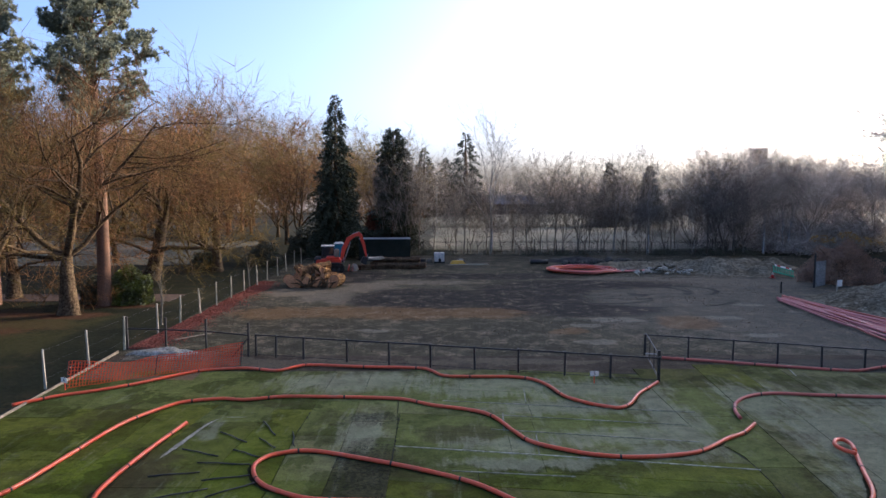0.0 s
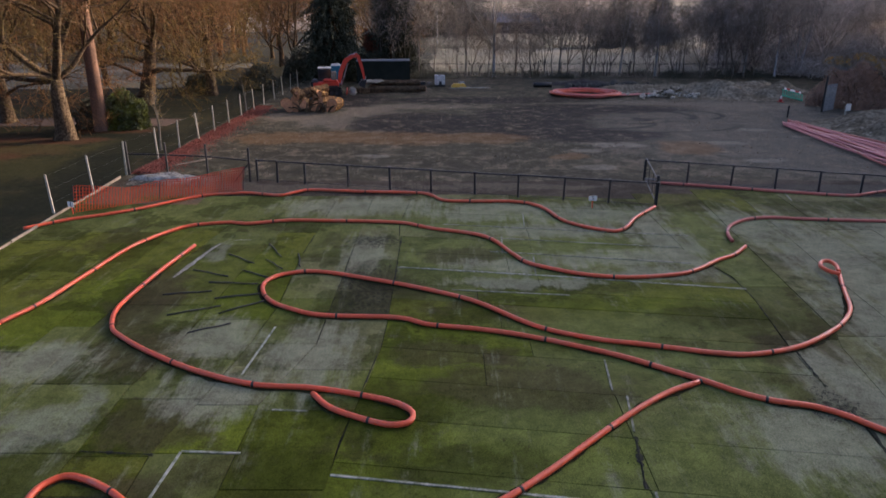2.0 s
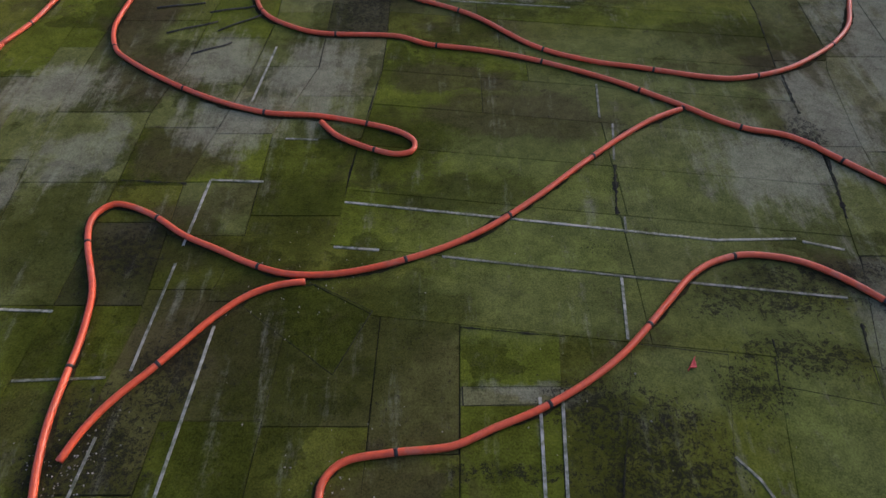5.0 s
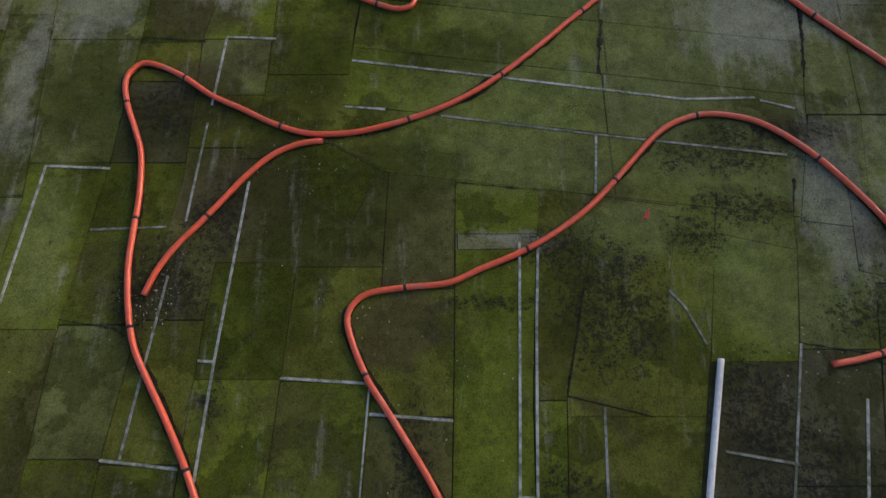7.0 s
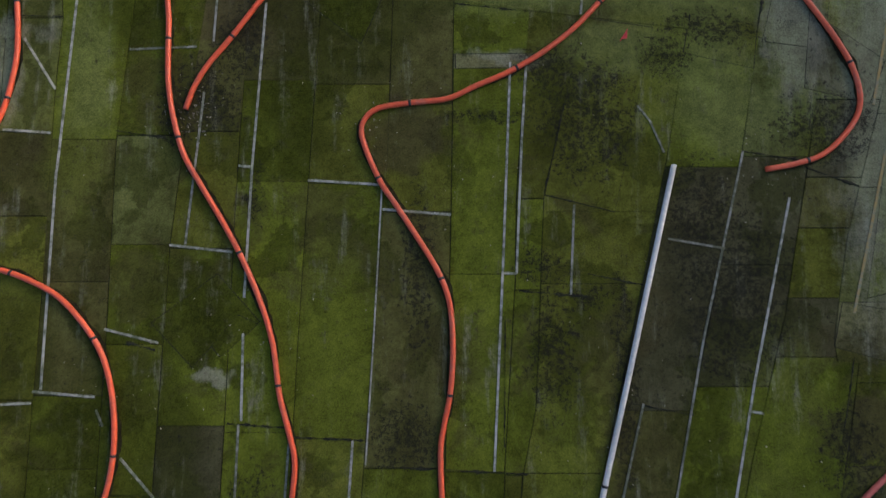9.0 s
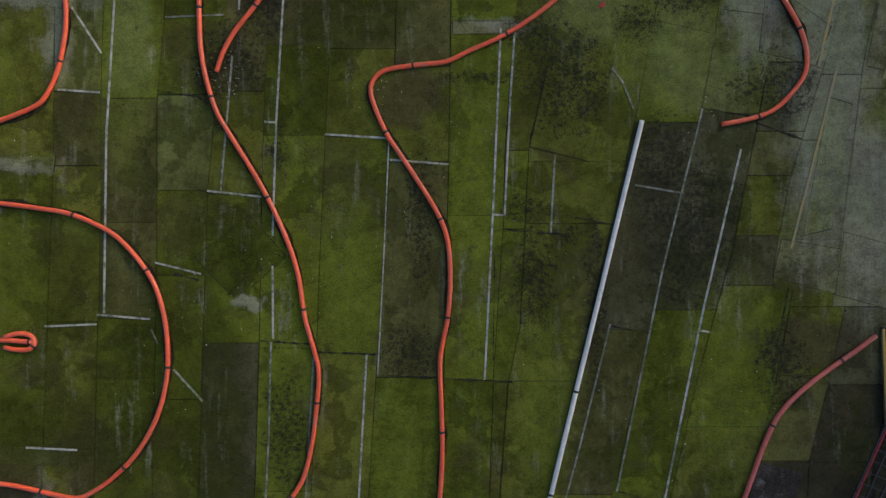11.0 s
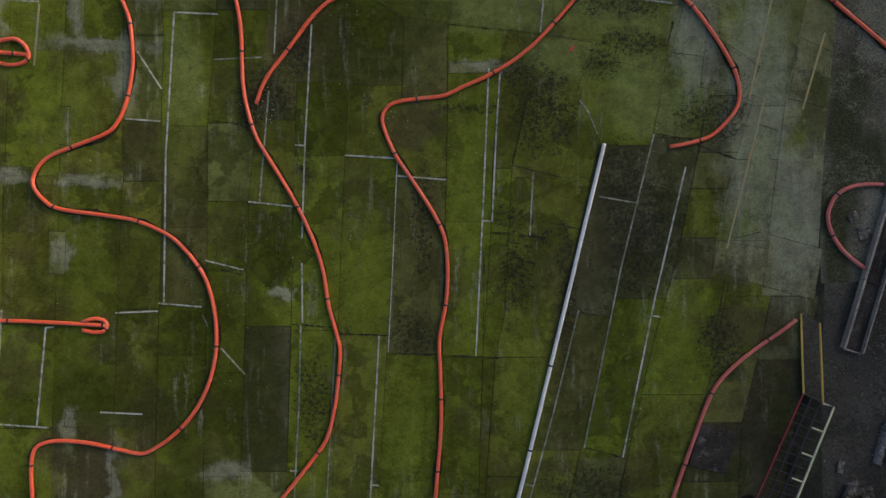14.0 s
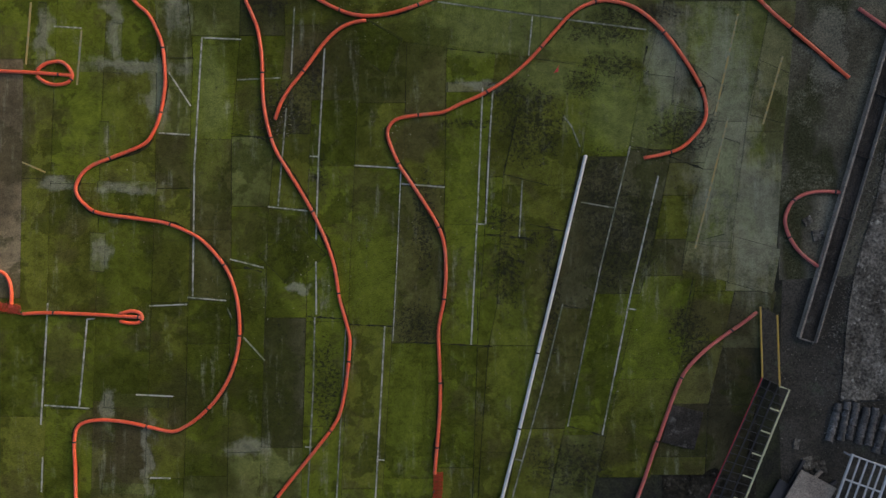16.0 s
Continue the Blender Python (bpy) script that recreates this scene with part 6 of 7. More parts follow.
part("undercarriage", MB().box((0, 0, 0.55), (1.3, 1.3, 0.4), bevel=0.05), M_RUBBER, ex)
part("body", MB().box((-0.25, 0, 1.12), (2.5, 2.0, 0.62), bevel=0.14), M_ORANGE, ex)
part("counterweight", MB().box((-1.35, 0, 1.2), (0.75, 1.9, 0.75), bevel=0.18), M_BLACKM, ex, "dark rear counterweight")
part("side_panel", MB().box((0.55, -0.62, 1.95), (0.5, 0.72, 0.85), bevel=0.08), M_TIMBER, ex, "dusty beige side panel")
part("skirt", MB().box((-0.1, -0.98, 0.92), (2.1, 0.08, 0.3), bevel=0.03), M_BLACKM, ex, "dark lower skirt")
part("handrail", MB().tube([(0.6, -0.9, 1.45), (0.6, -0.9, 2.0), (0.95, -0.9, 2.0), (0.95, -0.9, 1.45)], 0.022, 6), M_BLACKM, ex)
part("boom_link", MB().tube([(3.35, 0, 1.9), (3.75, 0, 1.75), (3.6, 0, 1.45)], 0.04, 6), M_GALV, ex)
part("engine_cover", MB().box((0.15, -0.55, 1.5), (1.35, 0.9, 0.35), bevel=0.12), M_ORANGE, ex)
cab = part("cab", MB().box((-0.35, 0.35, 2.0), (1.35, 1.05, 1.25), taper=0.9, bevel=0.06), M_BLACKM, ex, "cab frame")
part("cab_roof", MB().box((-0.35, 0.35, 2.66), (1.35, 1.08, 0.09), bevel=0.035), M_SIGN, cab, "white cab roof")
for c, sz in (((-0.35, -0.19, 2.05), (1.05, 0.02, 0.85)), ((0.32, 0.35, 2.05), (0.02, 0.85, 0.85)), ((-1.02, 0.35, 2.1), (0.02, 0.85, 0.7))):
    part("cab_window", MB().box(c, sz, bevel=0.004), M_GLASS, cab, "dark cab glass")


def arm(pts, widths, w):
    """A box-section arm along a bent line in the x-z plane."""
    b, vs, fs = MB(), [], []
    for i, (x, z) in enumerate(pts):
        a, c = Vector(pts[max(i - 1, 0)]), Vector(pts[min(i + 1, len(pts) - 1)])
        t_ = (c - a).normalized()
        nx, nz = -t_.y * widths[i], t_.x * widths[i]
        vs += [(x + nx, -w, z + nz), (x + nx, w, z + nz), (x - nx, w, z - nz), (x - nx, -w, z - nz)]
    for i in range(len(pts) - 1):
        for k in range(4):
            j = (k + 1) % 4
            fs.append((i * 4 + k, i * 4 + j, i * 4 + 4 + j, i * 4 + 4 + k))
    fs += [(3, 2, 1, 0), tuple(range(len(pts) * 4 - 4, len(pts) * 4))]
    return b.add(vs, fs)


part("boom", arm([(1.0, 1.2), (1.25, 2.3), (1.75, 3.35), (2.45, 3.78), (3.0, 3.85)], [0.16, 0.22, 0.22, 0.17, 0.13], 0.14), M_ORANGE, ex)
part("boom_ram", MB().tube([(1.25, 0, 1.0), (1.95, 0, 3.05)], 0.06, 8), M_GALV, ex)
part("dipper", arm([(2.75, 4.05), (3.0, 3.75), (3.35, 2.6), (3.55, 1.55)], [0.09, 0.17, 0.14, 0.09], 0.11), M_ORANGE, ex)
part("dipper_ram", MB().tube([(2.1, 0, 3.85), (2.85, 0, 4.1)], 0.05, 8), M_GALV, ex)
part("bucket", MB().add([(3.2, -0.45, 1.5), (3.2, 0.45, 1.5), (3.75, 0.45, 1.45), (3.75, -0.45, 1.45), (2.95, -0.45, 0.95), (2.95, 0.45, 0.95), (3.5, 0.45, 0.7), (3.5, -0.45, 0.7)],
                        [(0, 1, 2, 3), (7, 6, 5, 4), (0, 4, 5, 1), (1, 5, 6, 2), (2, 6, 7, 3), (3, 7, 4, 0)]), M_BLACKM, ex, "worn steel bucket")
part("dozer_blade", MB().box((1.75, 0, 0.38), (0.12, 2.0, 0.5), ry=12, bevel=0.03), M_ORANGE, ex)


def log(at, L, r, rz, tilt=0.0, seed=0, label="cut tree trunk section with pale ends", bark=None):
    r_ = random.Random(seed)
    t = thing("log", label, "log", at, rz, group="cut logs")
    n, m_ = 13, 9
    lob = [1 + 0.2 * math.sin(k * 2 * math.pi / n * (2 + seed % 2) + seed) + r_.uniform(-0.12, 0.12) for k in range(n)]
    vs, fs = [], []
    for i in range(m_):
        x = L * (i / (m_ - 1) - 0.5)
        for k in range(n):
            a = 2 * math.pi * k / n
            q = r * lob[k] * (1 + r_.uniform(-0.09, 0.09) * (0 < i < m_ - 1)) * (1 - 0.1 * i / m_)
            vs.append((x, math.cos(a) * q, r + math.sin(a) * q + x * tilt))
    for i in range(m_ - 1):
        fs += [(i * n + k, i * n + (k + 1) % n, (i + 1) * n + (k + 1) % n, (i + 1) * n + k) for k in range(n)]
    part("bark", MB().add(vs, fs), bark or M_LOGBARK, t)
    for sg, i in ((-1, 0), (1, m_ - 1)):
        ring = [Vector(v) + Vector((sg * 0.004, 0, 0)) for v in vs[i * n:(i + 1) * n]]
        part("cut_end", MB().add(ring, [tuple(range(n))]), M_HEART, t, "freshly cut pale end")


PILE = [(-13.5, 58.9, -0.05, 0.8, 0.56, 104, 0), (-12.5, 59.1, -0.05, 1.4, 0.5, 62, 0.1), (-11.7, 60.3, 0.86, 2.9, 0.52, 38, 0.16), (-11.4, 59.2, -0.05, 1.4, 0.42, 118, 0), (-9.5, 59.2, -0.05, 1.5, 0.56, 74, 0),
        (-12.8, 60.6, -0.05, 2.0, 0.52, 82, 0), (-10.7, 60.9, 0.0, 1.9, 0.5, 20, 0), (-12.8, 60.0, 0.8, 1.2, 0.42, 128, 0.35), (-10.9, 60.2, 0.8, 1.2, 0.42, 72, -0.15), (-12.0, 58.6, 0.3, 0.8, 0.38, 96, 0.25),
        (-10.6, 59.5, 0.32, 0.8, 0.37, 60, 0.1), (-10.4, 58.8, -0.05, 0.9, 0.34, 140, 0), (-12.3, 59.6, 0.7, 1.0, 0.3, 15, 0.5), (-11.3, 59.8, 1.2, 0.9, 0.3, 150, 0.3), (-10.1, 60.2, 0.2, 1.1, 0.34, 100, 0.4)]
for k, (x, y, z, L, r, rz, tl) in enumerate(PILE):
    log((x, y, z), L, r, rz, tl, seed=k)
limbs_ = MB()
for k in range(16):
    p = Vector((-11.0 + rt.uniform(-1.5, 1.2), 58.0 + rt.uniform(-0.5, 0.4), 0.1))
    q = p + Vector((rt.uniform(-1.4, 1.4), rt.uniform(-1.2, 0.6), rt.uniform(0.1, 0.9)))
    limbs_.tube([p, p.lerp(q, 0.5) + Vector((0, 0, 0.15)), q], [0.09, 0.07, 0.03], 6)
solo("branch_heap", limbs_, M_BARK, "heap of mossy cut branches against the logs", "branches", kind="stuff")
for x, y, z, L, r, rz, sd_ in ((-5.3, 72.0, -0.05, 5.4, 0.36, 2, 31), (-5.0, 72.8, -0.05, 5.8, 0.34, -2, 32), (-5.2, 72.4, 0.52, 5.0, 0.33, 1, 34)):
    log((x, y, z), L, r, rz, seed=sd_, label="long dark felled trunk stacked on the yard", bark=M_BARK)
log((-8.6, 71.2, -0.05), 1.6, 0.28, 12, seed=33, label="short dark log by the bucket", bark=M_BARK)
for k in range(3):
    solo("flat_board", MB().box((0, 0, 0.03), (1.7, 1.2, 0.05), 6 * k, rx=3, bevel=0.01), M_CONC if k else M_BLACKM, "flat pale board lying on the stacked trunks", "board", (-7.9 + 0.25 * k, 72.0 + 0.1 * k, 0.92 + 0.09 * k), 4, group="boards on the trunks")
bag = MB()
for i_ in range(9):
    for k_ in range(14):
        a_, h_ = 2 * math.pi * k_ / 14, i_ / 8
        rr_ = (0.40 * math.sin(math.pi * (0.30 + 0.52 * h_)) + 0.16 * noise.noise(Vector((a_ * 1.3, h_ * 4, 2)))) * (1 if i_ < 8 else 0.2)
        bag.v.append((math.cos(a_) * rr_, math.sin(a_) * rr_ * 0.8, 0.7 * h_ + 0.12 * math.sin(a_ * 2) * h_))
bag.f = [(i_ * 14 + k_, i_ * 14 + (k_ + 1) % 14, (i_ + 1) * 14 + (k_ + 1) % 14, (i_ + 1) * 14 + k_) for i_ in range(8) for k_ in range(14)]
solo("bulk_bag", bag, M_CONC, "slumped white woven bulk bag beside the excavator", "bag", (-9.4, 69.9, -0.05), smooth=True)

ct = thing("site_container", "dark green steel site container", "container", (-7.3, 81.9, -0.05), 4)
part("body", MB().box((0, 0, 1.25), (6.1, 2.4, 2.4), bevel=0.03), M_DKGREEN, ct)
part("roof", MB().box((0, 0, 2.49), (6.15, 2.45, 0.07), bevel=0.02), M_GALV, ct, "pale steel roof edge")
for k in range(22):
    part("rib", MB().box((-2.9 + k * 0.276, -1.21, 1.25), (0.11, 0.03, 2.2), bevel=0.008), M_DKGREEN, ct)
for k in range(4):
    part("corner_casting", MB().box((3.0 if k % 2 else -3.0, -1.15 if k < 2 else 1.15, 0.08), (0.17, 0.16, 0.14), bevel=0.01), M_DKGREEN, ct)
wc = thing("portable_toilet", "blue plastic portable toilet with a pale roof", "toilet cabin", (-12.4, 79.0, -0.05), 5)
part("cabin", MB().box((0, 0, 1.05), (1.1, 1.1, 2.1), bevel=0.05), M_BLUEP, wc)
part("roof", MB().box((0, 0, 2.2), (1.14, 1.14, 0.2), taper=0.7, bevel=0.03), M_SIGN, wc, "pale domed roof")
part("door", MB().box((0, -0.56, 1.02), (0.75, 0.03, 1.85), bevel=0.01), M_BLUEP, wc)
part("base", MB().box((0, 0, 0.06), (1.16, 1.16, 0.12), bevel=0.02), M_BLACKM, wc)
ib = thing("water_tank", "white plastic tank in a steel cage on a pallet", "tank", (-0.7, 77.8, -0.05), 3)
part("bottle", MB().box((0, 0, 0.68), (1.12, 0.92, 1.0), bevel=0.06), M_SIGN, ib)
part("pallet", MB().box((0, 0, 0.09), (1.2, 1.0, 0.14), bevel=0.01), M_BLACKM, ib)
part("filler_cap", MB().tube([(0, 0, 1.17), (0, 0, 1.24)], 0.12, 12), M_BLACKM, ib)
part("valve", MB().box((0.05, -0.5, 0.36), (0.3, 0.08, 0.4), bevel=0.02), M_BLACKM, ib)
for k in range(5):
    part("cage_bar", MB().box((0, 0, 0.26 + k * 0.22), (1.18, 0.98, 0.02), bevel=0.004), M_GALV, ib)
for k in range(7):
    part("cage_bar", MB().box((-0.57 + k * 0.19, -0.49, 0.68), (0.02, 0.02, 1.04), bevel=0.004), M_GALV, ib)
M_YELP = mottled("yellow_plastic", (0.55, 0.33, 0.03), (0.48, 0.28, 0.03), 2.0, 0.5, relief=0.05, grain=0.22)
yl = thing("skid_tray", "yellow plastic tray upside down on the yard", "tray", (1.4, 76.6, -0.05), 4)
part("tray", MB().box((0, 0, 0.2), (1.7, 0.8, 0.4), taper=0.75, bevel=0.06), M_YELP, yl)
solo("plank", MB().box((0, 0, 0.06), (4.4, 0.18, 0.06), bevel=0.01), M_CONC, "long pale plank on the yard", "plank", (2.6, 75.4, -0.05), 2)
solo("plank", MB().box((0, 0, 0.06), (3.0, 0.16, 0.06), bevel=0.01), M_CONC, "pale plank on the yard", "plank", (3.0, 75.9, -0.05), -3)
solo("drainpipe", MB().tube([(-1.0, 0, 0.26), (1.0, 0, 0.26)], 0.26, 14), M_BLACKM, "black plastic pipe length on the yard", "pipe", (10.6, 76.6, -0.05), 2, smooth=True)
for k in range(3):
    solo("crate", MB().box((0, 0, 0.2), (0.6, 0.5, 0.4), taper=0.92, bevel=0.02), (M_BLACKM, M_TIMBER, M_GALV)[k], "small crate beside the water tank", "crate", (-2.6 + 0.75 * k * (1 if k < 2 else 2.9), 78.2, -0.05), 10 * k, group="crates on the yard")


# heaps of spare pipe
def pipe_heap(at, label, n, a0, a1, b0, b1, seed, mats, wob=0.28):
    """Pipe lengths laid from the line a0-a1 to the line b0-b1."""
    t = thing("pipe_heap", label, "pipe heap", (*at, 0), group="spare pipe heaps")
    r = random.Random(seed)
    for k in range(n):
        f0, f1 = (k + r.random()) / n, min(1, max(0, (k + r.uniform(-1, 2)) / n))
        a, c = Vector((*a0, 0)).lerp(Vector((*a1, 0)), f0), Vector((*b0, 0)).lerp(Vector((*b1, 0)), f1)
        nrm = Vector((a.y - c.y, c.x - a.x, 0)).normalized()
        pts = [a.lerp(c, f) + nrm * r.uniform(-wob, wob) + Vector((0, 0, 0.07 + 0.14 * r.random())) for f in (r.uniform(0, 0.05), 0.25, 0.5, 0.75, r.uniform(0.9, 1.0))]
        part("pipe_length", MB().tube([Vector(p) for p in spline(pts, 0.5)], 0.065, 7), mats[k % len(mats)], t, smooth=True)


M_PINK = mottled("faded_pink_plastic", (0.50, 0.16, 0.14), (0.42, 0.13, 0.12), 0.6, 0.6, 9, relief=0.05, grain=0.22)
pipe_heap((25.6, 52.0), "long faded red plastic pipes laid side by side", 20, (-0.3, -0.2), (0.9, 1.2), (-0.9, -18), (4.4, -16), 3, (M_PINK, M_PIPE_OLD, M_PINK))
coil, rq = thing("pipe_coil", "loose oval coil of faded red plastic pipe", "pipe coil", (13.9, 69.6, 0), group="spare pipe heaps"), random.Random(4)
for k in range(15):
    ax, ay, ph = rq.uniform(2.3, 3.6), rq.uniform(1.6, 3.2), rq.uniform(-0.4, 0.4)
    n_ = 30 if k else 22
    pts = [Vector((ax * math.cos(6.283 * i / 30 + ph) + 0.12 * rq.random(), ay * math.sin(6.283 * i / 30 + ph) + 0.12 * rq.random(), 0.07 + 0.035 * k * 0.5 + 0.03 * math.sin(i + k))) for i in range(n_ + 1)]
    part("pipe_turn", MB().tube(pts, 0.065, 7), (M_PIPE_OLD, M_PIPE, M_PINK)[k % 3], coil, smooth=True)
for k in range(4):
    part("pipe_tail", MB().tube([Vector(p) for p in spline([(1.5, -1.6 + 0.5 * k, 0.1), (3.8, -1.0 + 0.3 * k, 0.1), (5.0 + 0.35 * k, -0.4 + 0.2 * k, 0.08), (6.0 + 0.4 * k, 0.2 * k, 0.08)], 0.4)], 0.065, 7), M_PIPE_OLD if k % 2 else M_PINK, coil, smooth=True)


# ---------- mounds, rubble, barrier, gate panel ----------
def mound(name, cx, cy, rx, ry, h, mat, label, seed, n=44):
    b = MB()
    for j in range(n + 1):
        for i in range(n + 1):
            u, v = 2 * i / n - 1, 2 * j / n - 1
            d = math.sqrt(u * u + v * v)
            x, y = cx + u * rx, cy + v * ry
            k = min(1.0, max(0.0, 1 - d) * 1.9)
            k = k * k * (3 - 2 * k)
            q = Vector((x * 0.35, y * 0.35, seed))
            z = h * k * (0.72 + 0.7 * noise.noise(q) + 0.35 * noise.noise(q * 2.7)) + 0.10 * noise.noise(q * 7) * min(1, k * 4)
            b.v.append((x, y, max(z, 0) - 0.06 if k > 0 else -0.12))
    b.f = [(j * (n + 1) + i, j * (n + 1) + i + 1, (j + 1) * (n + 1) + i + 1, (j + 1) * (n + 1) + i) for j in range(n) for i in range(n)]
    return solo(name, b, mat, label, "earth mound", smooth=True)


mound("rubble_bank", -14.6, 34.9, 2.2, 0.7, 0.26, M_PALE, "low pale bank of frosted rubble behind the netting", 13, 30)
chips, rc = MB(), random.Random(77)
for k in range(11000):
    y_ = 35.9 + 26 * rc.random() ** 1.2
    p = Vector((-16.9 + abs(rc.gauss(0, 0.85)) + 0.35 * noise.noise(Vector((y_ * 0.4, 3, 0))), y_, 0.01 + 0.03 * rc.random()))
    e = rand_dir(rc, 0.3) * rc.uniform(0.03, 0.07)
    w = (e.cross(Vector((rc.gauss(0, 0.3), rc.gauss(0, 0.3), 1)))).normalized() * rc.uniform(0.012, 0.03)
    chips.add([p - e - w, p + e - w, p + e + w, p - e + w], [(0, 1, 2, 3)])
tagged(part("bark_chips", chips, M_CHIPS, None), "loose red-brown bark chips along the fence", "bark chips", kind="stuff")
for x, y_, hh, sd in ((-18.1, 42.8, 4.6, 91), (-17.15, 59.1, 4.4, 92), (-17.3, 47.4, 1.9, 93)):
    tree((x, y_, -0.1), bare_tree(sd, hh, 0.04 + 0.004 * hh, hh * 0.55, 0.35, 5, 2, 4, 8, 0.008, rise=0.08), "thin pale sapling beside the post fence", M_SAPLING, M_TWIG, name="sapling", group="saplings by the fence")
M_EARTH = mottled("frosted_earth", (0.090, 0.073, 0.046), (0.165, 0.138, 0.094), 0.5, 0.95, 4, (0.25, 0.215, 0.155), relief=0.8, dist=0.05, world_space=True)
mound("earth_mound", 29.6, 71.0, 8.6, 5.5, 1.2, M_EARTH, "broad mound of frosted earth behind the yard", 2)
mound("earth_mound", 21.5, 73.5, 7.0, 4.0, 0.7, M_EARTH, "low mound of frosted earth and rubble", 5)
mound("earth_mound", 38.5, 49.5, 12.5, 7.5, 1.7, M_EARTH, "low frosted earth bank beside the yard", 7)
mound("earth_mound", 16.0, 79.5, 5.5, 1.6, 0.5, mottled("dark_soil", (0.035, 0.03, 0.026), (0.06, 0.052, 0.045), 1.0, world_space=True), "low dark soil ridge at the yard's end", 9)
rub = thing("rubble_heap", "heap of broken pale concrete slabs", "rubble", (22.6, 68.6, -0.03))
rr = random.Random(12)
for k in range(70):
    x, y = rr.gauss(0, 1.9), rr.gauss(0, 1.0)
    z = 0.12 + 0.75 * math.exp(-(x * x / 4 + y * y / 1.5)) * rr.random()
    s_ = rr.uniform(0.25, 0.75)
    part("slab_piece", MB().box((x, y, z), (s_, s_ * rr.uniform(0.5, 0.9), rr.uniform(0.07, 0.16)), rr.uniform(0, 360), rx=rr.uniform(-35, 35), ry=rr.uniform(-30, 30), taper=rr.uniform(0.75, 1), bevel=0.015), M_CONC if k % 3 else M_EARTH, rub)


def rock(seed, size):
    """A rounded, broken boulder."""
    b, o = MB(), Vector((seed * 3.7, 0, 0))
    for i in range(7):
        for k in range(11):
            t_, a = math.pi * i / 6, 2 * math.pi * k / 11
            u = Vector((math.sin(t_) * math.cos(a), math.sin(t_) * math.sin(a), -math.cos(t_)))
            q = size * (1 + 0.45 * noise.noise(u * 1.2 + o) + 0.2 * noise.noise(u * 3 + o))
            b.v.append((u.x * q * 1.25, u.y * q * 0.9, u.z * q * 0.72 + size * 0.5))
    b.f = [(i * 11 + k, i * 11 + (k + 1) % 11, (i + 1) * 11 + (k + 1) % 11, (i + 1) * 11 + k) for i in range(6) for k in range(11)]
    return b


M_ROCK = mottled("mossy_rock", (0.045, 0.040, 0.032), (0.085, 0.078, 0.064), 1.5, 0.9, 10, (0.16, 0.15, 0.125), relief=0.6, dist=0.04)
for k in range(17):
    solo("boulder", rock(k, rr.uniform(0.32, 0.6)), M_ROCK, "dark rounded boulder in a row at the yard's end", "boulder", (13.4 + 0.58 * k, 76.7 + rr.uniform(-0.7, 0.5), -0.06), rr.uniform(0, 360), group="row of dark boulders", smooth=True)

M_GREENP = mottled("green_plastic", (0.02, 0.30, 0.15), (0.02, 0.24, 0.12), 1.0, 0.5, relief=0.05, grain=0.22)
br = thing("road_barrier", "green plastic road barrier fallen on the mound", "barrier", (32.3, 66.4, 0.35), 0)
br.matrix_basis = pose(32.7, 65.6, 0.55, 42, 14, -8)
part("lower_rail", MB().box((0, -0.42, 0), (2.0, 0.18, 0.07), bevel=0.02), M_GREENP, br)
part("upper_rail", MB().box((0, 0.30, 0), (2.0, 0.10, 0.06), bevel=0.02), M_GREENP, br)
for k in range(9):
    part("slat", MB().box((-0.9 + 0.225 * k, -0.06, 0), (0.09, 0.64, 0.05), bevel=0.012), M_GREENP, br)
bd = part("warning_board", MB().box((0, 0.46, 0.02), (1.6, 0.24, 0.03), bevel=0.006), M_SIGN, br, "white board with red blocks")
for k in (-1, 1):
    part("red_block", MB().box((0.42 * k, 0.46, 0.038), (0.34, 0.22, 0.012), bevel=0.003), M_REDP, bd)
cn = thing("traffic_cone", "small red traffic cone with a white band", "cone", (31.2, 64.6, 0.0))
part("cone", MB().tube([(0, 0, 0.04), (0, 0, 0.3)], [0.17, 0.10], 12), M_REDP, cn, smooth=True)
part("white_band", MB().tube([(0, 0, 0.30), (0, 0, 0.52)], [0.10, 0.05], 12), M_SIGN, cn, smooth=True)
part("base", MB().box((0, 0, 0.02), (0.42, 0.42, 0.05), bevel=0.01), M_REDP, cn)
gp = thing("sheet_gate", "grey corrugated sheet gate beside the shrub", "gate", (32.0, 58.6, -0.05), 38)
M_ZINC = mottled("weathered_sheet", (0.34, 0.32, 0.29), (0.26, 0.25, 0.23), 1.0, 0.85, 12, relief=0.1)
part("sheet", MB().box((0.9, 0, 1.15), (2.0, 0.04, 2.2), bevel=0.006), M_ZINC, gp)
for k in range(9):
    part("ridge", MB().box((0.05 + 0.22 * k, -0.03, 1.15), (0.05, 0.04, 2.15), bevel=0.01), M_ZINC, gp)
part("gate_post", MB().box((-0.15, 0, 1.5), (0.12, 0.12, 3.0), bevel=0.01), M_BLACKM, gp)
sg_ = thing("sign_post", "white board on a pale post on the bank", "sign", (29.9, 51.6, 0.0), 12)
part("post", MB().box((0, 0, 0.75), (0.11, 0.11, 1.6), bevel=0.01), M_CONC, sg_)
part("board", MB().box((0.12, -0.08, 1.35), (0.42, 0.03, 0.5), bevel=0.006), M_SIGN, sg_)
solo("marker_post", MB().box((0, 0, 0.45), (0.09, 0.09, 1.0), bevel=0.01), M_BLACKM, "short dark post at the yard's side", "post", (27.6, 55.6, -0.05))
solo("marker_post", MB().box((0, 0, 0.75), (0.11, 0.11, 1.6), bevel=0.01), M_CONC, "pale post on the earth bank", "post", (36.5, 56.0, 0.2))

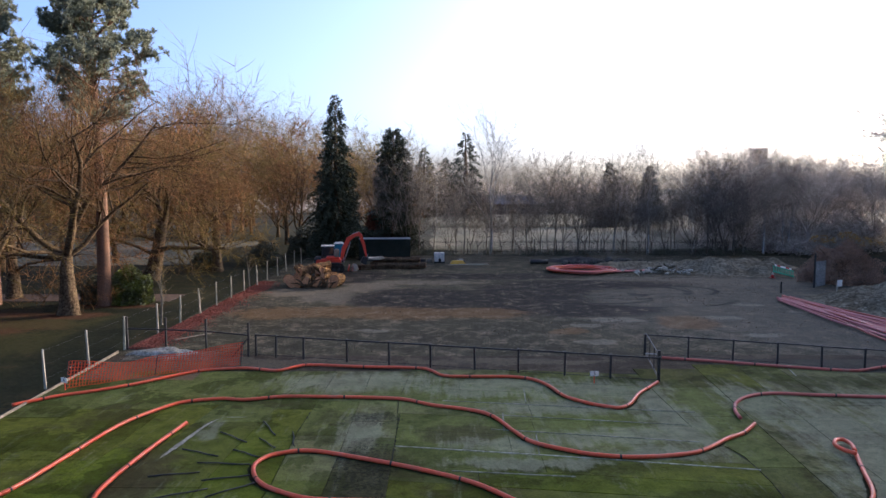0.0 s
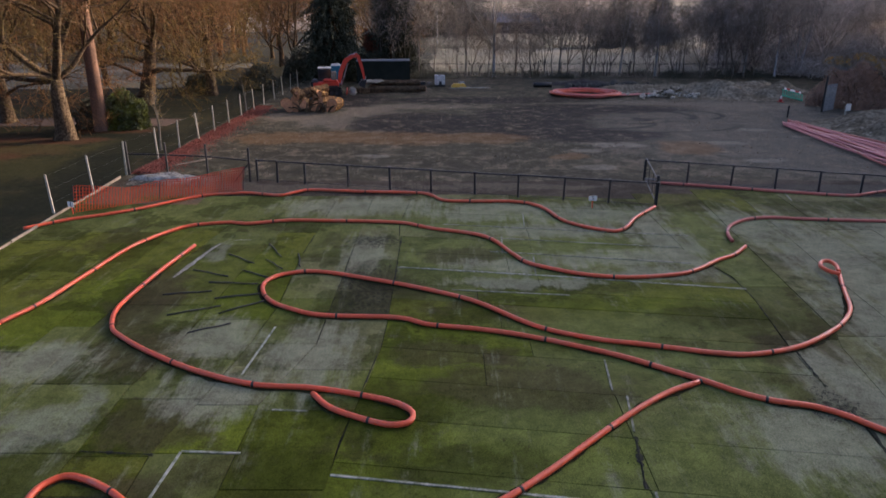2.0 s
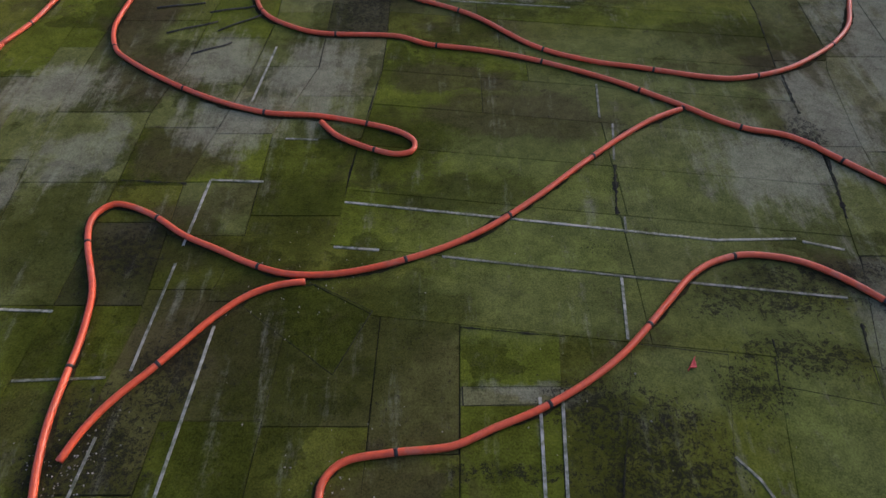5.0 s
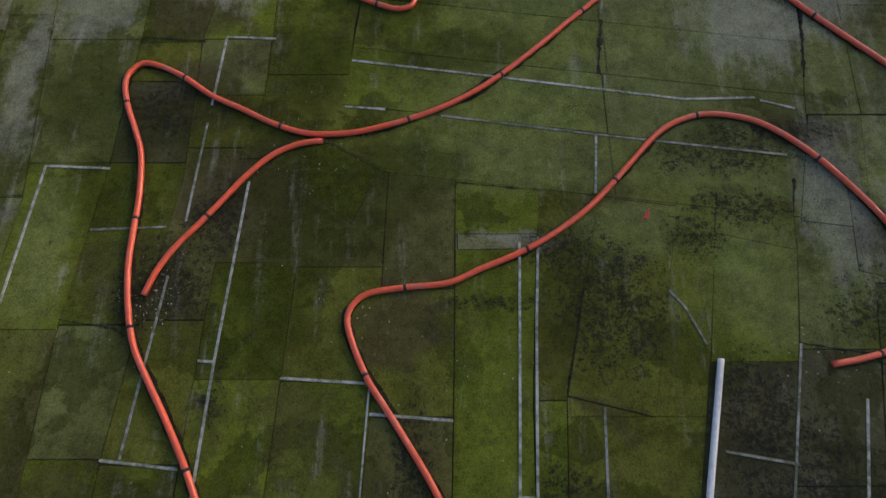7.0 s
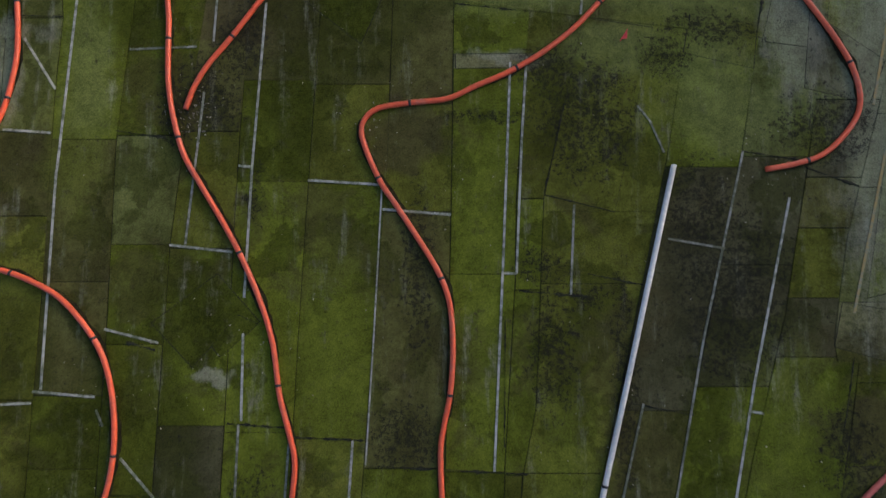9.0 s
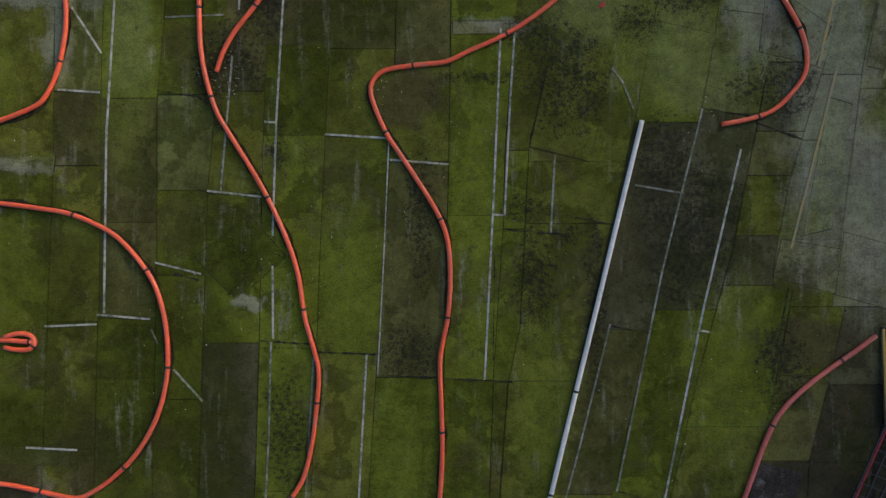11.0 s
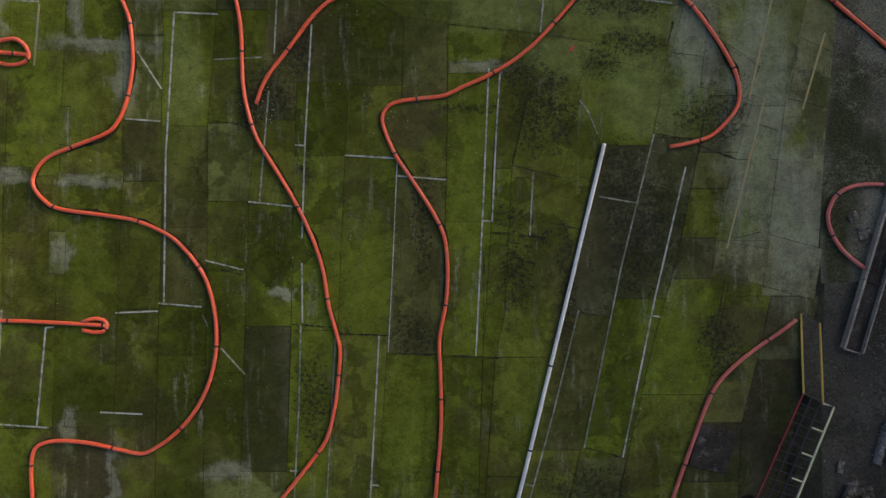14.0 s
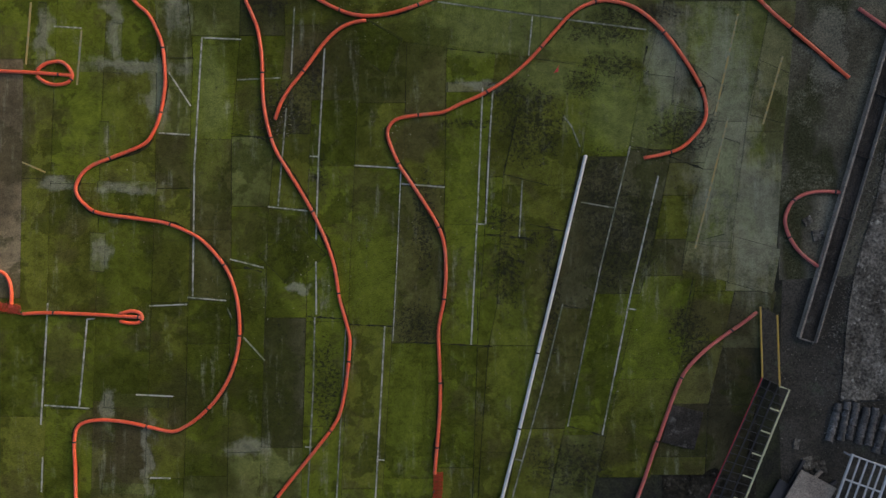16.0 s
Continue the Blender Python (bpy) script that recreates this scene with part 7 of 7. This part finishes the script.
# palisade at the yard's end
pal = thing("palisade", "tall thin dark railings behind the yard", "railings", (0, 88.6, -0.05))
for z in (0.3, 1.5):
    part("rail", MB().box((16, 0, z), (44, 0.05, 0.05)), M_BLACKM, pal)
pales = MB()
for k in range(275):
    pales.box((-5.9 + 0.16 * k, 0, 0.9), (0.025, 0.025, 1.8))
tagged(part("paling", pales, M_BLACKM, pal), kind="stuff")
for k in range(16):
    part("post", MB().box((-5.8 + 2.9 * k, 0.05, 0.95), (0.07, 0.07, 1.9)), M_BLACKM, pal)

# clubhouse, lamp posts and tower far off
ch = thing("clubhouse", "long low clubhouse with a grey pitched roof", "building", (16.0, 222, -0.1), 1)
M_ROOF = mottled("grey_roof_tiles", (0.10, 0.105, 0.12), (0.13, 0.13, 0.14), 0.5, 0.8, 8, relief=0.3)
M_WALL = mottled("brown_brick", (0.10, 0.07, 0.055), (0.075, 0.055, 0.045), 0.6, 0.9, 9)
part("wall", MB().box((0, 0, 1.6), (25, 8, 3.2)), M_WALL, ch)
part("roof", MB().add([(-13.2, -5, 3.1), (13.2, -5, 3.1), (13.2, 5, 3.1), (-13.2, 5, 3.1), (-11.5, 0, 5.9), (11.5, 0, 5.9)], [(0, 1, 5, 4), (2, 3, 4, 5), (1, 2, 5), (3, 0, 4), (3, 2, 1, 0)]), M_ROOF, ch)
for k, x in enumerate((-9, -4.8, -1.5, 3.5, 8.2, 11)):
    if k == 1:
        part("door", MB().box((x, -4.03, 1.15), (1.6, 0.1, 2.3)), M_SIGN, ch, "white door")
    else:
        w_ = part("window", MB().box((x, -4.03, 1.7), (1.8, 0.1, 1.2)), M_SIGN, ch)
        part("pane", MB().box((x, -4.09, 1.7), (1.6, 0.04, 1.0)), M_GLASS, w_)
for x, y, h in ((30, 150, 11), (62, 170, 12.5), (-2, 160, 11.5), (50, 140, 9), (75, 130, 10)):
    lp = thing("lamp_post", "slim pale lamp post far behind the trees", "lamp post", (x, y, -0.1), group="lamp posts")
    part("pole", MB().tube([(0, 0, 0), (0, 0, h)], [0.11, 0.06], 8), M_GALV, lp)
    part("lantern", MB().box((-0.5, 0, h), (1.2, 0.3, 0.14), bevel=0.03), M_GALV, lp)
tw_ = thing("tower_block", "grey tower block far behind the wood", "building", (218, 480, -0.1), -20)
part("wall", MB().box((0, 0, 17.5), (11, 11, 35)), mottled("tower_concrete", (0.16, 0.155, 0.15), (0.13, 0.13, 0.13), 0.3, 0.9, 4), tw_)
for k in range(10):
    for j in range(4):
        part("window", MB().box((-3.9 + 2.6 * j, -5.52, 3.2 + 3.2 * k), (1.6, 0.1, 1.4)), M_GLASS, tw_)

# ---------- beside the court: long bench, drivers' stand, stacked materials ----------
M_WHITEM = mottled("white_metal", (0.44, 0.425, 0.38), (0.34, 0.33, 0.29), 2.0, 0.45, 20, relief=0.05, grain=0.22)
M_YELM = mottled("yellow_metal", (0.42, 0.25, 0.03), (0.34, 0.21, 0.04), 2.0, 0.5, 20, relief=0.05, grain=0.22)
M_REDM = mottled("red_metal", (0.26, 0.012, 0.016), (0.20, 0.012, 0.016), 2.0, 0.5, 20, relief=0.05, grain=0.22)
M_CREAM = mottled("cream_metal", (0.50, 0.46, 0.24), (0.42, 0.385, 0.20), 2.0, 0.5, 20, relief=0.05, grain=0.22)
M_DAMP = mottled("damp_timber", (0.018, 0.015, 0.011), (0.040, 0.034, 0.026), 0.8, 0.9, 18, (0.075, 0.07, 0.055), relief=0.6, world_space=True)
bn = thing("long_planter", "long timber-edged trough filled with dark slats", "trough", (13.78, -3.6, 0.0), 0)
dv = Vector((3.55, 11.77, 0))
nv = Vector((dv.y, -dv.x, 0)).normalized()
ang = math.degrees(math.atan2(dv.y, dv.x))
Lb = dv.length
for off, wd, lab in ((0.0, 0.085, "weathered edge board"), (0.66, 0.05, "pale worn edge strip")):
    for k in range(5):
        c = dv * ((k + 0.5) / 5) + nv * off
        part("edge", MB().box((c.x, c.y, 0.12), (Lb / 5 - 0.02, wd, 0.26), ang, bevel=0.012), M_TIMBER, bn, lab)
for k in range(6):
    c = dv * (k / 5) + nv * 0.33
    part("divider", MB().box((c.x, c.y, 0.09), (0.05, 0.58, 0.12), ang, bevel=0.008), M_TIMBER if k == 0 else M_DAMP, bn)
for j in range(7):
    c = dv * 0.5 + nv * (0.09 + 0.085 * j)
    part("slat", MB().box((c.x, c.y, 0.05 + 0.006 * (j % 3)), (Lb - 0.1, 0.078, 0.04), ang, bevel=0.008), M_DAMP, bn)

st = thing("drivers_stand", "raised mesh walkway with yellow, red and cream rails", "stand", (12.25, -2.5, 0.0))
a0, a1 = Vector((12.38, -2.4, 0)), Vector((12.45, -5.15, 0))       # yellow rails
b0, b1 = Vector((13.03, -2.72, 0)), Vector((13.12, -5.5, 0))
r1 = Vector((10.0, -10.6, 0))                                        # red rail
w0, w1 = Vector((13.5, -5.62, 0)), Vector((11.35, -10.9, 0))         # cream rail
o = Vector((12.25, -2.5, 0))
up = lambda v, z: v * (1 - z / 26.3) - o + Vector((0, 0, z))
part("yellow_rail", MB().tube([up(a0, 0.5), up(a1, 0.75)], 0.035, 8), M_YELM, st, "yellow handrail")
part("yellow_rail", MB().tube([up(b0, 0.5), up(b1, 0.75)], 0.035, 8), M_YELM, st, "yellow handrail")
part("red_rail", MB().tube([up(a1, 0.75), up(r1, 0.75)], 0.022, 8), M_REDM, st, "red handrail")
part("cream_rail", MB().tube([up(b1, 0.75), up(w0, 0.75), up(w1, 0.75)], 0.035, 8), M_CREAM, st, "cream handrail")
for p in (a0, a1, b0, b1, w0, a1.lerp(r1, 0.33), a1.lerp(r1, 0.66), w0.lerp(w1, 0.4), w0.lerp(w1, 0.8)):
    part("post", MB().tube([up(p, 0.0), up(p, 0.74)], 0.025, 6), M_BLACKM, st)
for k in range(1, 7):
    p = w0.lerp(w1, k * 0.93 / (w1 - w0).length)
    q = p + Vector((-0.40, 0.15, 0))
    part("cross_arm", MB().tube([up(p, 0.74), up(q, 0.74)], 0.028, 6), M_CREAM, st, "cream bracket")
part("ramp", MB().add([up(a0, 0.02), up(b0, 0.02), up(b1, 0.24), up(a1, 0.24), up(a0, -0.02), up(b0, -0.02), up(b1, 0.2), up(a1, 0.2)], [(3, 2, 1, 0), (4, 5, 6, 7), (0, 1, 5, 4), (1, 2, 6, 5), (2, 3, 7, 6), (3, 0, 4, 7)]), M_TARMAC, st, "dark gritted ramp")
nb = 17
dk0, dk1 = a1, b1 + Vector((0.3, 0, 0))
for k in range(nb):
    f = k / nb
    p, q = a1.lerp(r1, f), w0.lerp(w1, f)
    part("deck_bar", MB().tube([up(p, 0.24), up(q, 0.24)], 0.02, 4), M_BLACKM, st)
for f in (0.02, 0.3, 0.6, 0.97):
    p, q = a1.lerp(w0, f), r1.lerp(w1, f)
    part("deck_beam", MB().tube([up(p, 0.21), up(q, 0.21)], 0.03, 4), M_BLACKM, st)
sheet("cinder_strip", 8.6, -16, 12.2, -3.2, -0.008, mottled("cinders", (0.011, 0.0095, 0.0065), (0.030, 0.026, 0.018), 1.2, 0.95, 7, (0.075, 0.066, 0.052), relief=0.9, dist=0.02, world_space=True), "dark gritty cinders under the stand", "ground cover", 20, 40, 0.35, 0.03, 31)
for x, y, sx, sy, rz in ((14.6, 0.35, 0.42, 0.42, 12), (14.2, 0.9, 0.35, 0.3, 30), (14.2, -8.45, 0.45, 0.5, 15), (14.67, -8.6, 0.42, 0.5, 15), (13.75, -7.7, 0.22, 0.42, -12), (9.35, -7.05, 1.3, 1.5, -14)):
    solo("slab", MB().box((0, 0, 0.02), (sx, sy, 0.05), rz, bevel=0.008), M_GRAVEL if sx < 1 else M_DAMP, "flat square slab lying on the ground", "slab", (x, y, 0.0), group="loose slabs")

M_SLATE = mottled("old_roof_tile", (0.060, 0.054, 0.045), (0.105, 0.095, 0.080), 1.5, 0.9, 14, (0.21, 0.195, 0.17), relief=0.4, world_space=True, vary=0.5)
# nested curved roof tiles
for k in range(8):
    rs = thing("ridge_tile_row", "row of grey curved roof tiles nested together", "roof tiles", (15.2 + 0.36 * k + rr.uniform(-0.03, 0.03), -6.75 - 0.09 * k + rr.uniform(-0.12, 0.12), 0.0), -14 + rr.uniform(-4, 4), group="stacked roof tiles")
    for j in range(5):
        y0 = 0.29 * j - 0.8 + 0.06 * rr.random()
        c = MB().tube([(0, y0, 0.03 + 0.01 * j), (0, y0 + 0.31, -0.005 + 0.01 * j)], [0.155, 0.128], 14)
        part("tile", c, M_SLATE, rs)
fr = thing("metal_frame", "white metal frame lying on the scrap heap", "frame", (15.8, -9.6, 0.0), -20)
for x in (-0.75, 0.75):
    part("side", MB().box((x, 0, 0.55), (0.075, 3.0, 0.08), bevel=0.01), M_WHITEM, fr)
for y_ in (-1.45, -0.3, 0.5, 1.45):
    part("cross_bar", MB().box((0, y_, 0.55), (1.5, 0.06, 0.06), bevel=0.01), M_WHITEM, fr)
for x in (-0.42, -0.12, 0.2, 0.47):
    part("slat", MB().box((x, 0, 0.52), (0.06, 2.9, 0.04), bevel=0.006), M_WHITEM, fr)
for x, y_ in ((-0.7, -1.4), (0.7, -1.4), (-0.7, 1.4), (0.7, 1.4)):
    part("leg", MB().box((x, y_, 0.25), (0.07, 0.07, 0.54), bevel=0.006), M_WHITEM, fr)
solo("board", MB().box((0, 0, 0.3), (1.5, 2.2, 0.05), 0, rx=4, bevel=0.006), M_TIMBER, "weathered board on the scrap heap", "board", (13.9, -9.9, 0.0), -28)
solo("board", MB().box((0, 0, 0.18), (0.9, 2.0, 0.05), 0, rx=-3, bevel=0.006), M_BLACKM, "dark sheet on the scrap heap", "board", (12.9, -10.1, 0.0), -32)
for k in range(6):
    solo("timber_length", MB().box((0, 0, 0.09 + 0.12 * (k % 2)), (1.6 + 0.3 * (k % 3), 0.12, 0.1), bevel=0.01), M_TIMBER if k % 2 else M_BLACKM, "length of weathered timber on the scrap heap", "timber", (13.6 + 0.35 * k, -9.0 - 0.35 * k, 0.0), 60 - 14 * k, group="scrap timber")

# loose stones along the rim of the verge and on the path
stones, rs_ = MB(), random.Random(41)
for k in range(5200):
    y_ = rs_.uniform(-6.4, 5.0)
    x = 15.4 + 0.157 * (y_ + 6.2) + rs_.gauss(0, 0.5) + 0.4 * noise.noise(Vector((k * 0.37, 1, 0)))
    if k % 6 == 0:
        x, y_ = rs_.uniform(13.2, 18), rs_.uniform(-12, -3.5)
    q = rs_.uniform(0.010, 0.034)
    a = rs_.random() * 6.283
    ring = [Vector((x + math.cos(a + 1.57 * i) * q * rs_.uniform(0.7, 1.3), y_ + math.sin(a + 1.57 * i) * q * rs_.uniform(0.7, 1.3), -0.012)) for i in range(4)]
    top = Vector((x, y_, 0.0 + q * 0.7))
    stones.add([*ring, top], [(0, 1, 4), (1, 2, 4), (2, 3, 4), (3, 0, 4)])
tagged(part("loose_stones", stones, M_GRAVEL, None), "pale loose stones scattered on the path's edge", "stones", kind="stuff")

# small black moss tufts where the carpet is worst grown over
tufts, rm = MB(), random.Random(19)
for x0, y0, rx, ry in ALGAE[:20] + [(-5.9, 5.0, 0.5, 0.8), (8.4, 7.0, 0.2, 1.0), (3.9, 11.4, 0.12, 1.0), (3.2, 9.7, 0.6, 0.3)]:
    for k in range(int(60 + 130 * min(3.0, rx * ry))):
        x, y_ = rm.gauss(x0, rx * 0.62), rm.gauss(y0, ry * 0.62)
        q, a = rm.uniform(0.005, 0.016), rm.random() * 6.283
        if noise.noise(Vector((x * 2.2, y_ * 1.6, 3))) < 0.05:
            continue
        ring = [Vector((x + math.cos(a + 1.257 * i) * q * rm.uniform(0.6, 1.5), y_ + math.sin(a + 1.257 * i) * q * rm.uniform(0.6, 1.5), 0.009)) for i in range(5)]
        tufts.add([*ring, Vector((x, y_, 0.014 + q * 0.5))], [(i, (i + 1) % 5, 5) for i in range(5)])
tagged(part("moss_tufts", tufts, M_SEAM, None), "small black moss tufts scattered on the carpet", "moss", kind="stuff")

# grit and small debris lying about the yard
grit = MB()
for k in range(4200):
    x, y_ = rs_.uniform(-14.5, 30), 35.5 + 36 * rs_.random() ** 1.15
    if noise.noise(Vector((x * 0.22, y_ * 0.22, 5))) < -0.05:
        continue
    q = rs_.uniform(0.02, 0.075) * (1.7 if k % 17 == 0 else 1.0)
    a = rs_.random() * 6.283
    ring = [Vector((x + math.cos(a + 1.57 * i) * q * rs_.uniform(0.6, 1.5), y_ + math.sin(a + 1.57 * i) * q * rs_.uniform(0.6, 1.3), -0.07)) for i in range(4)]
    grit.add([*ring, Vector((x, y_, -0.03 + q * 0.5))], [(0, 1, 4), (1, 2, 4), (2, 3, 4), (3, 0, 4)])
tagged(part("yard_grit", grit, M_EARTH, None), "small stones and debris strewn over the yard", "stones", kind="stuff")

# ---------- pale crumbs of grit kicked up beside the pipe ends and bends ----------
rg = random.Random(77)
grit = MB()
for cx, cy, sp, count in ((-6.3, 4.75, 0.35, 70), (-5.9, 5.3, 0.5, 30), (-2.9, 8.75, 0.7, 40), (-1.9, 4.4, 0.5, 30), (8.0, 3.4, 0.6, 30), (-4.2, -0.6, 1.2, 40), (-7.6, -2.5, 1.0, 30), (5.2, -4.0, 2.5, 60), (0.4, 5.4, 2.5, 60), (-11.5, 1.1, 1.6, 30)):
    for _ in range(count):
        x_, y_, q = cx + rg.gauss(0, sp), cy + rg.gauss(0, sp), rg.uniform(0.006, 0.016)
        grit.box((x_, y_, 0.024 + q * 0.4), (q * 2, q * rg.uniform(1.2, 2.2), q * 1.2), rg.uniform(0, 180), rg.uniform(-20, 20), rg.uniform(-20, 20), taper=0.6)
tagged(part("grit", grit, M_PALE, None), "pale crumbs of grit scattered beside the pipes", "grit", kind="stuff")
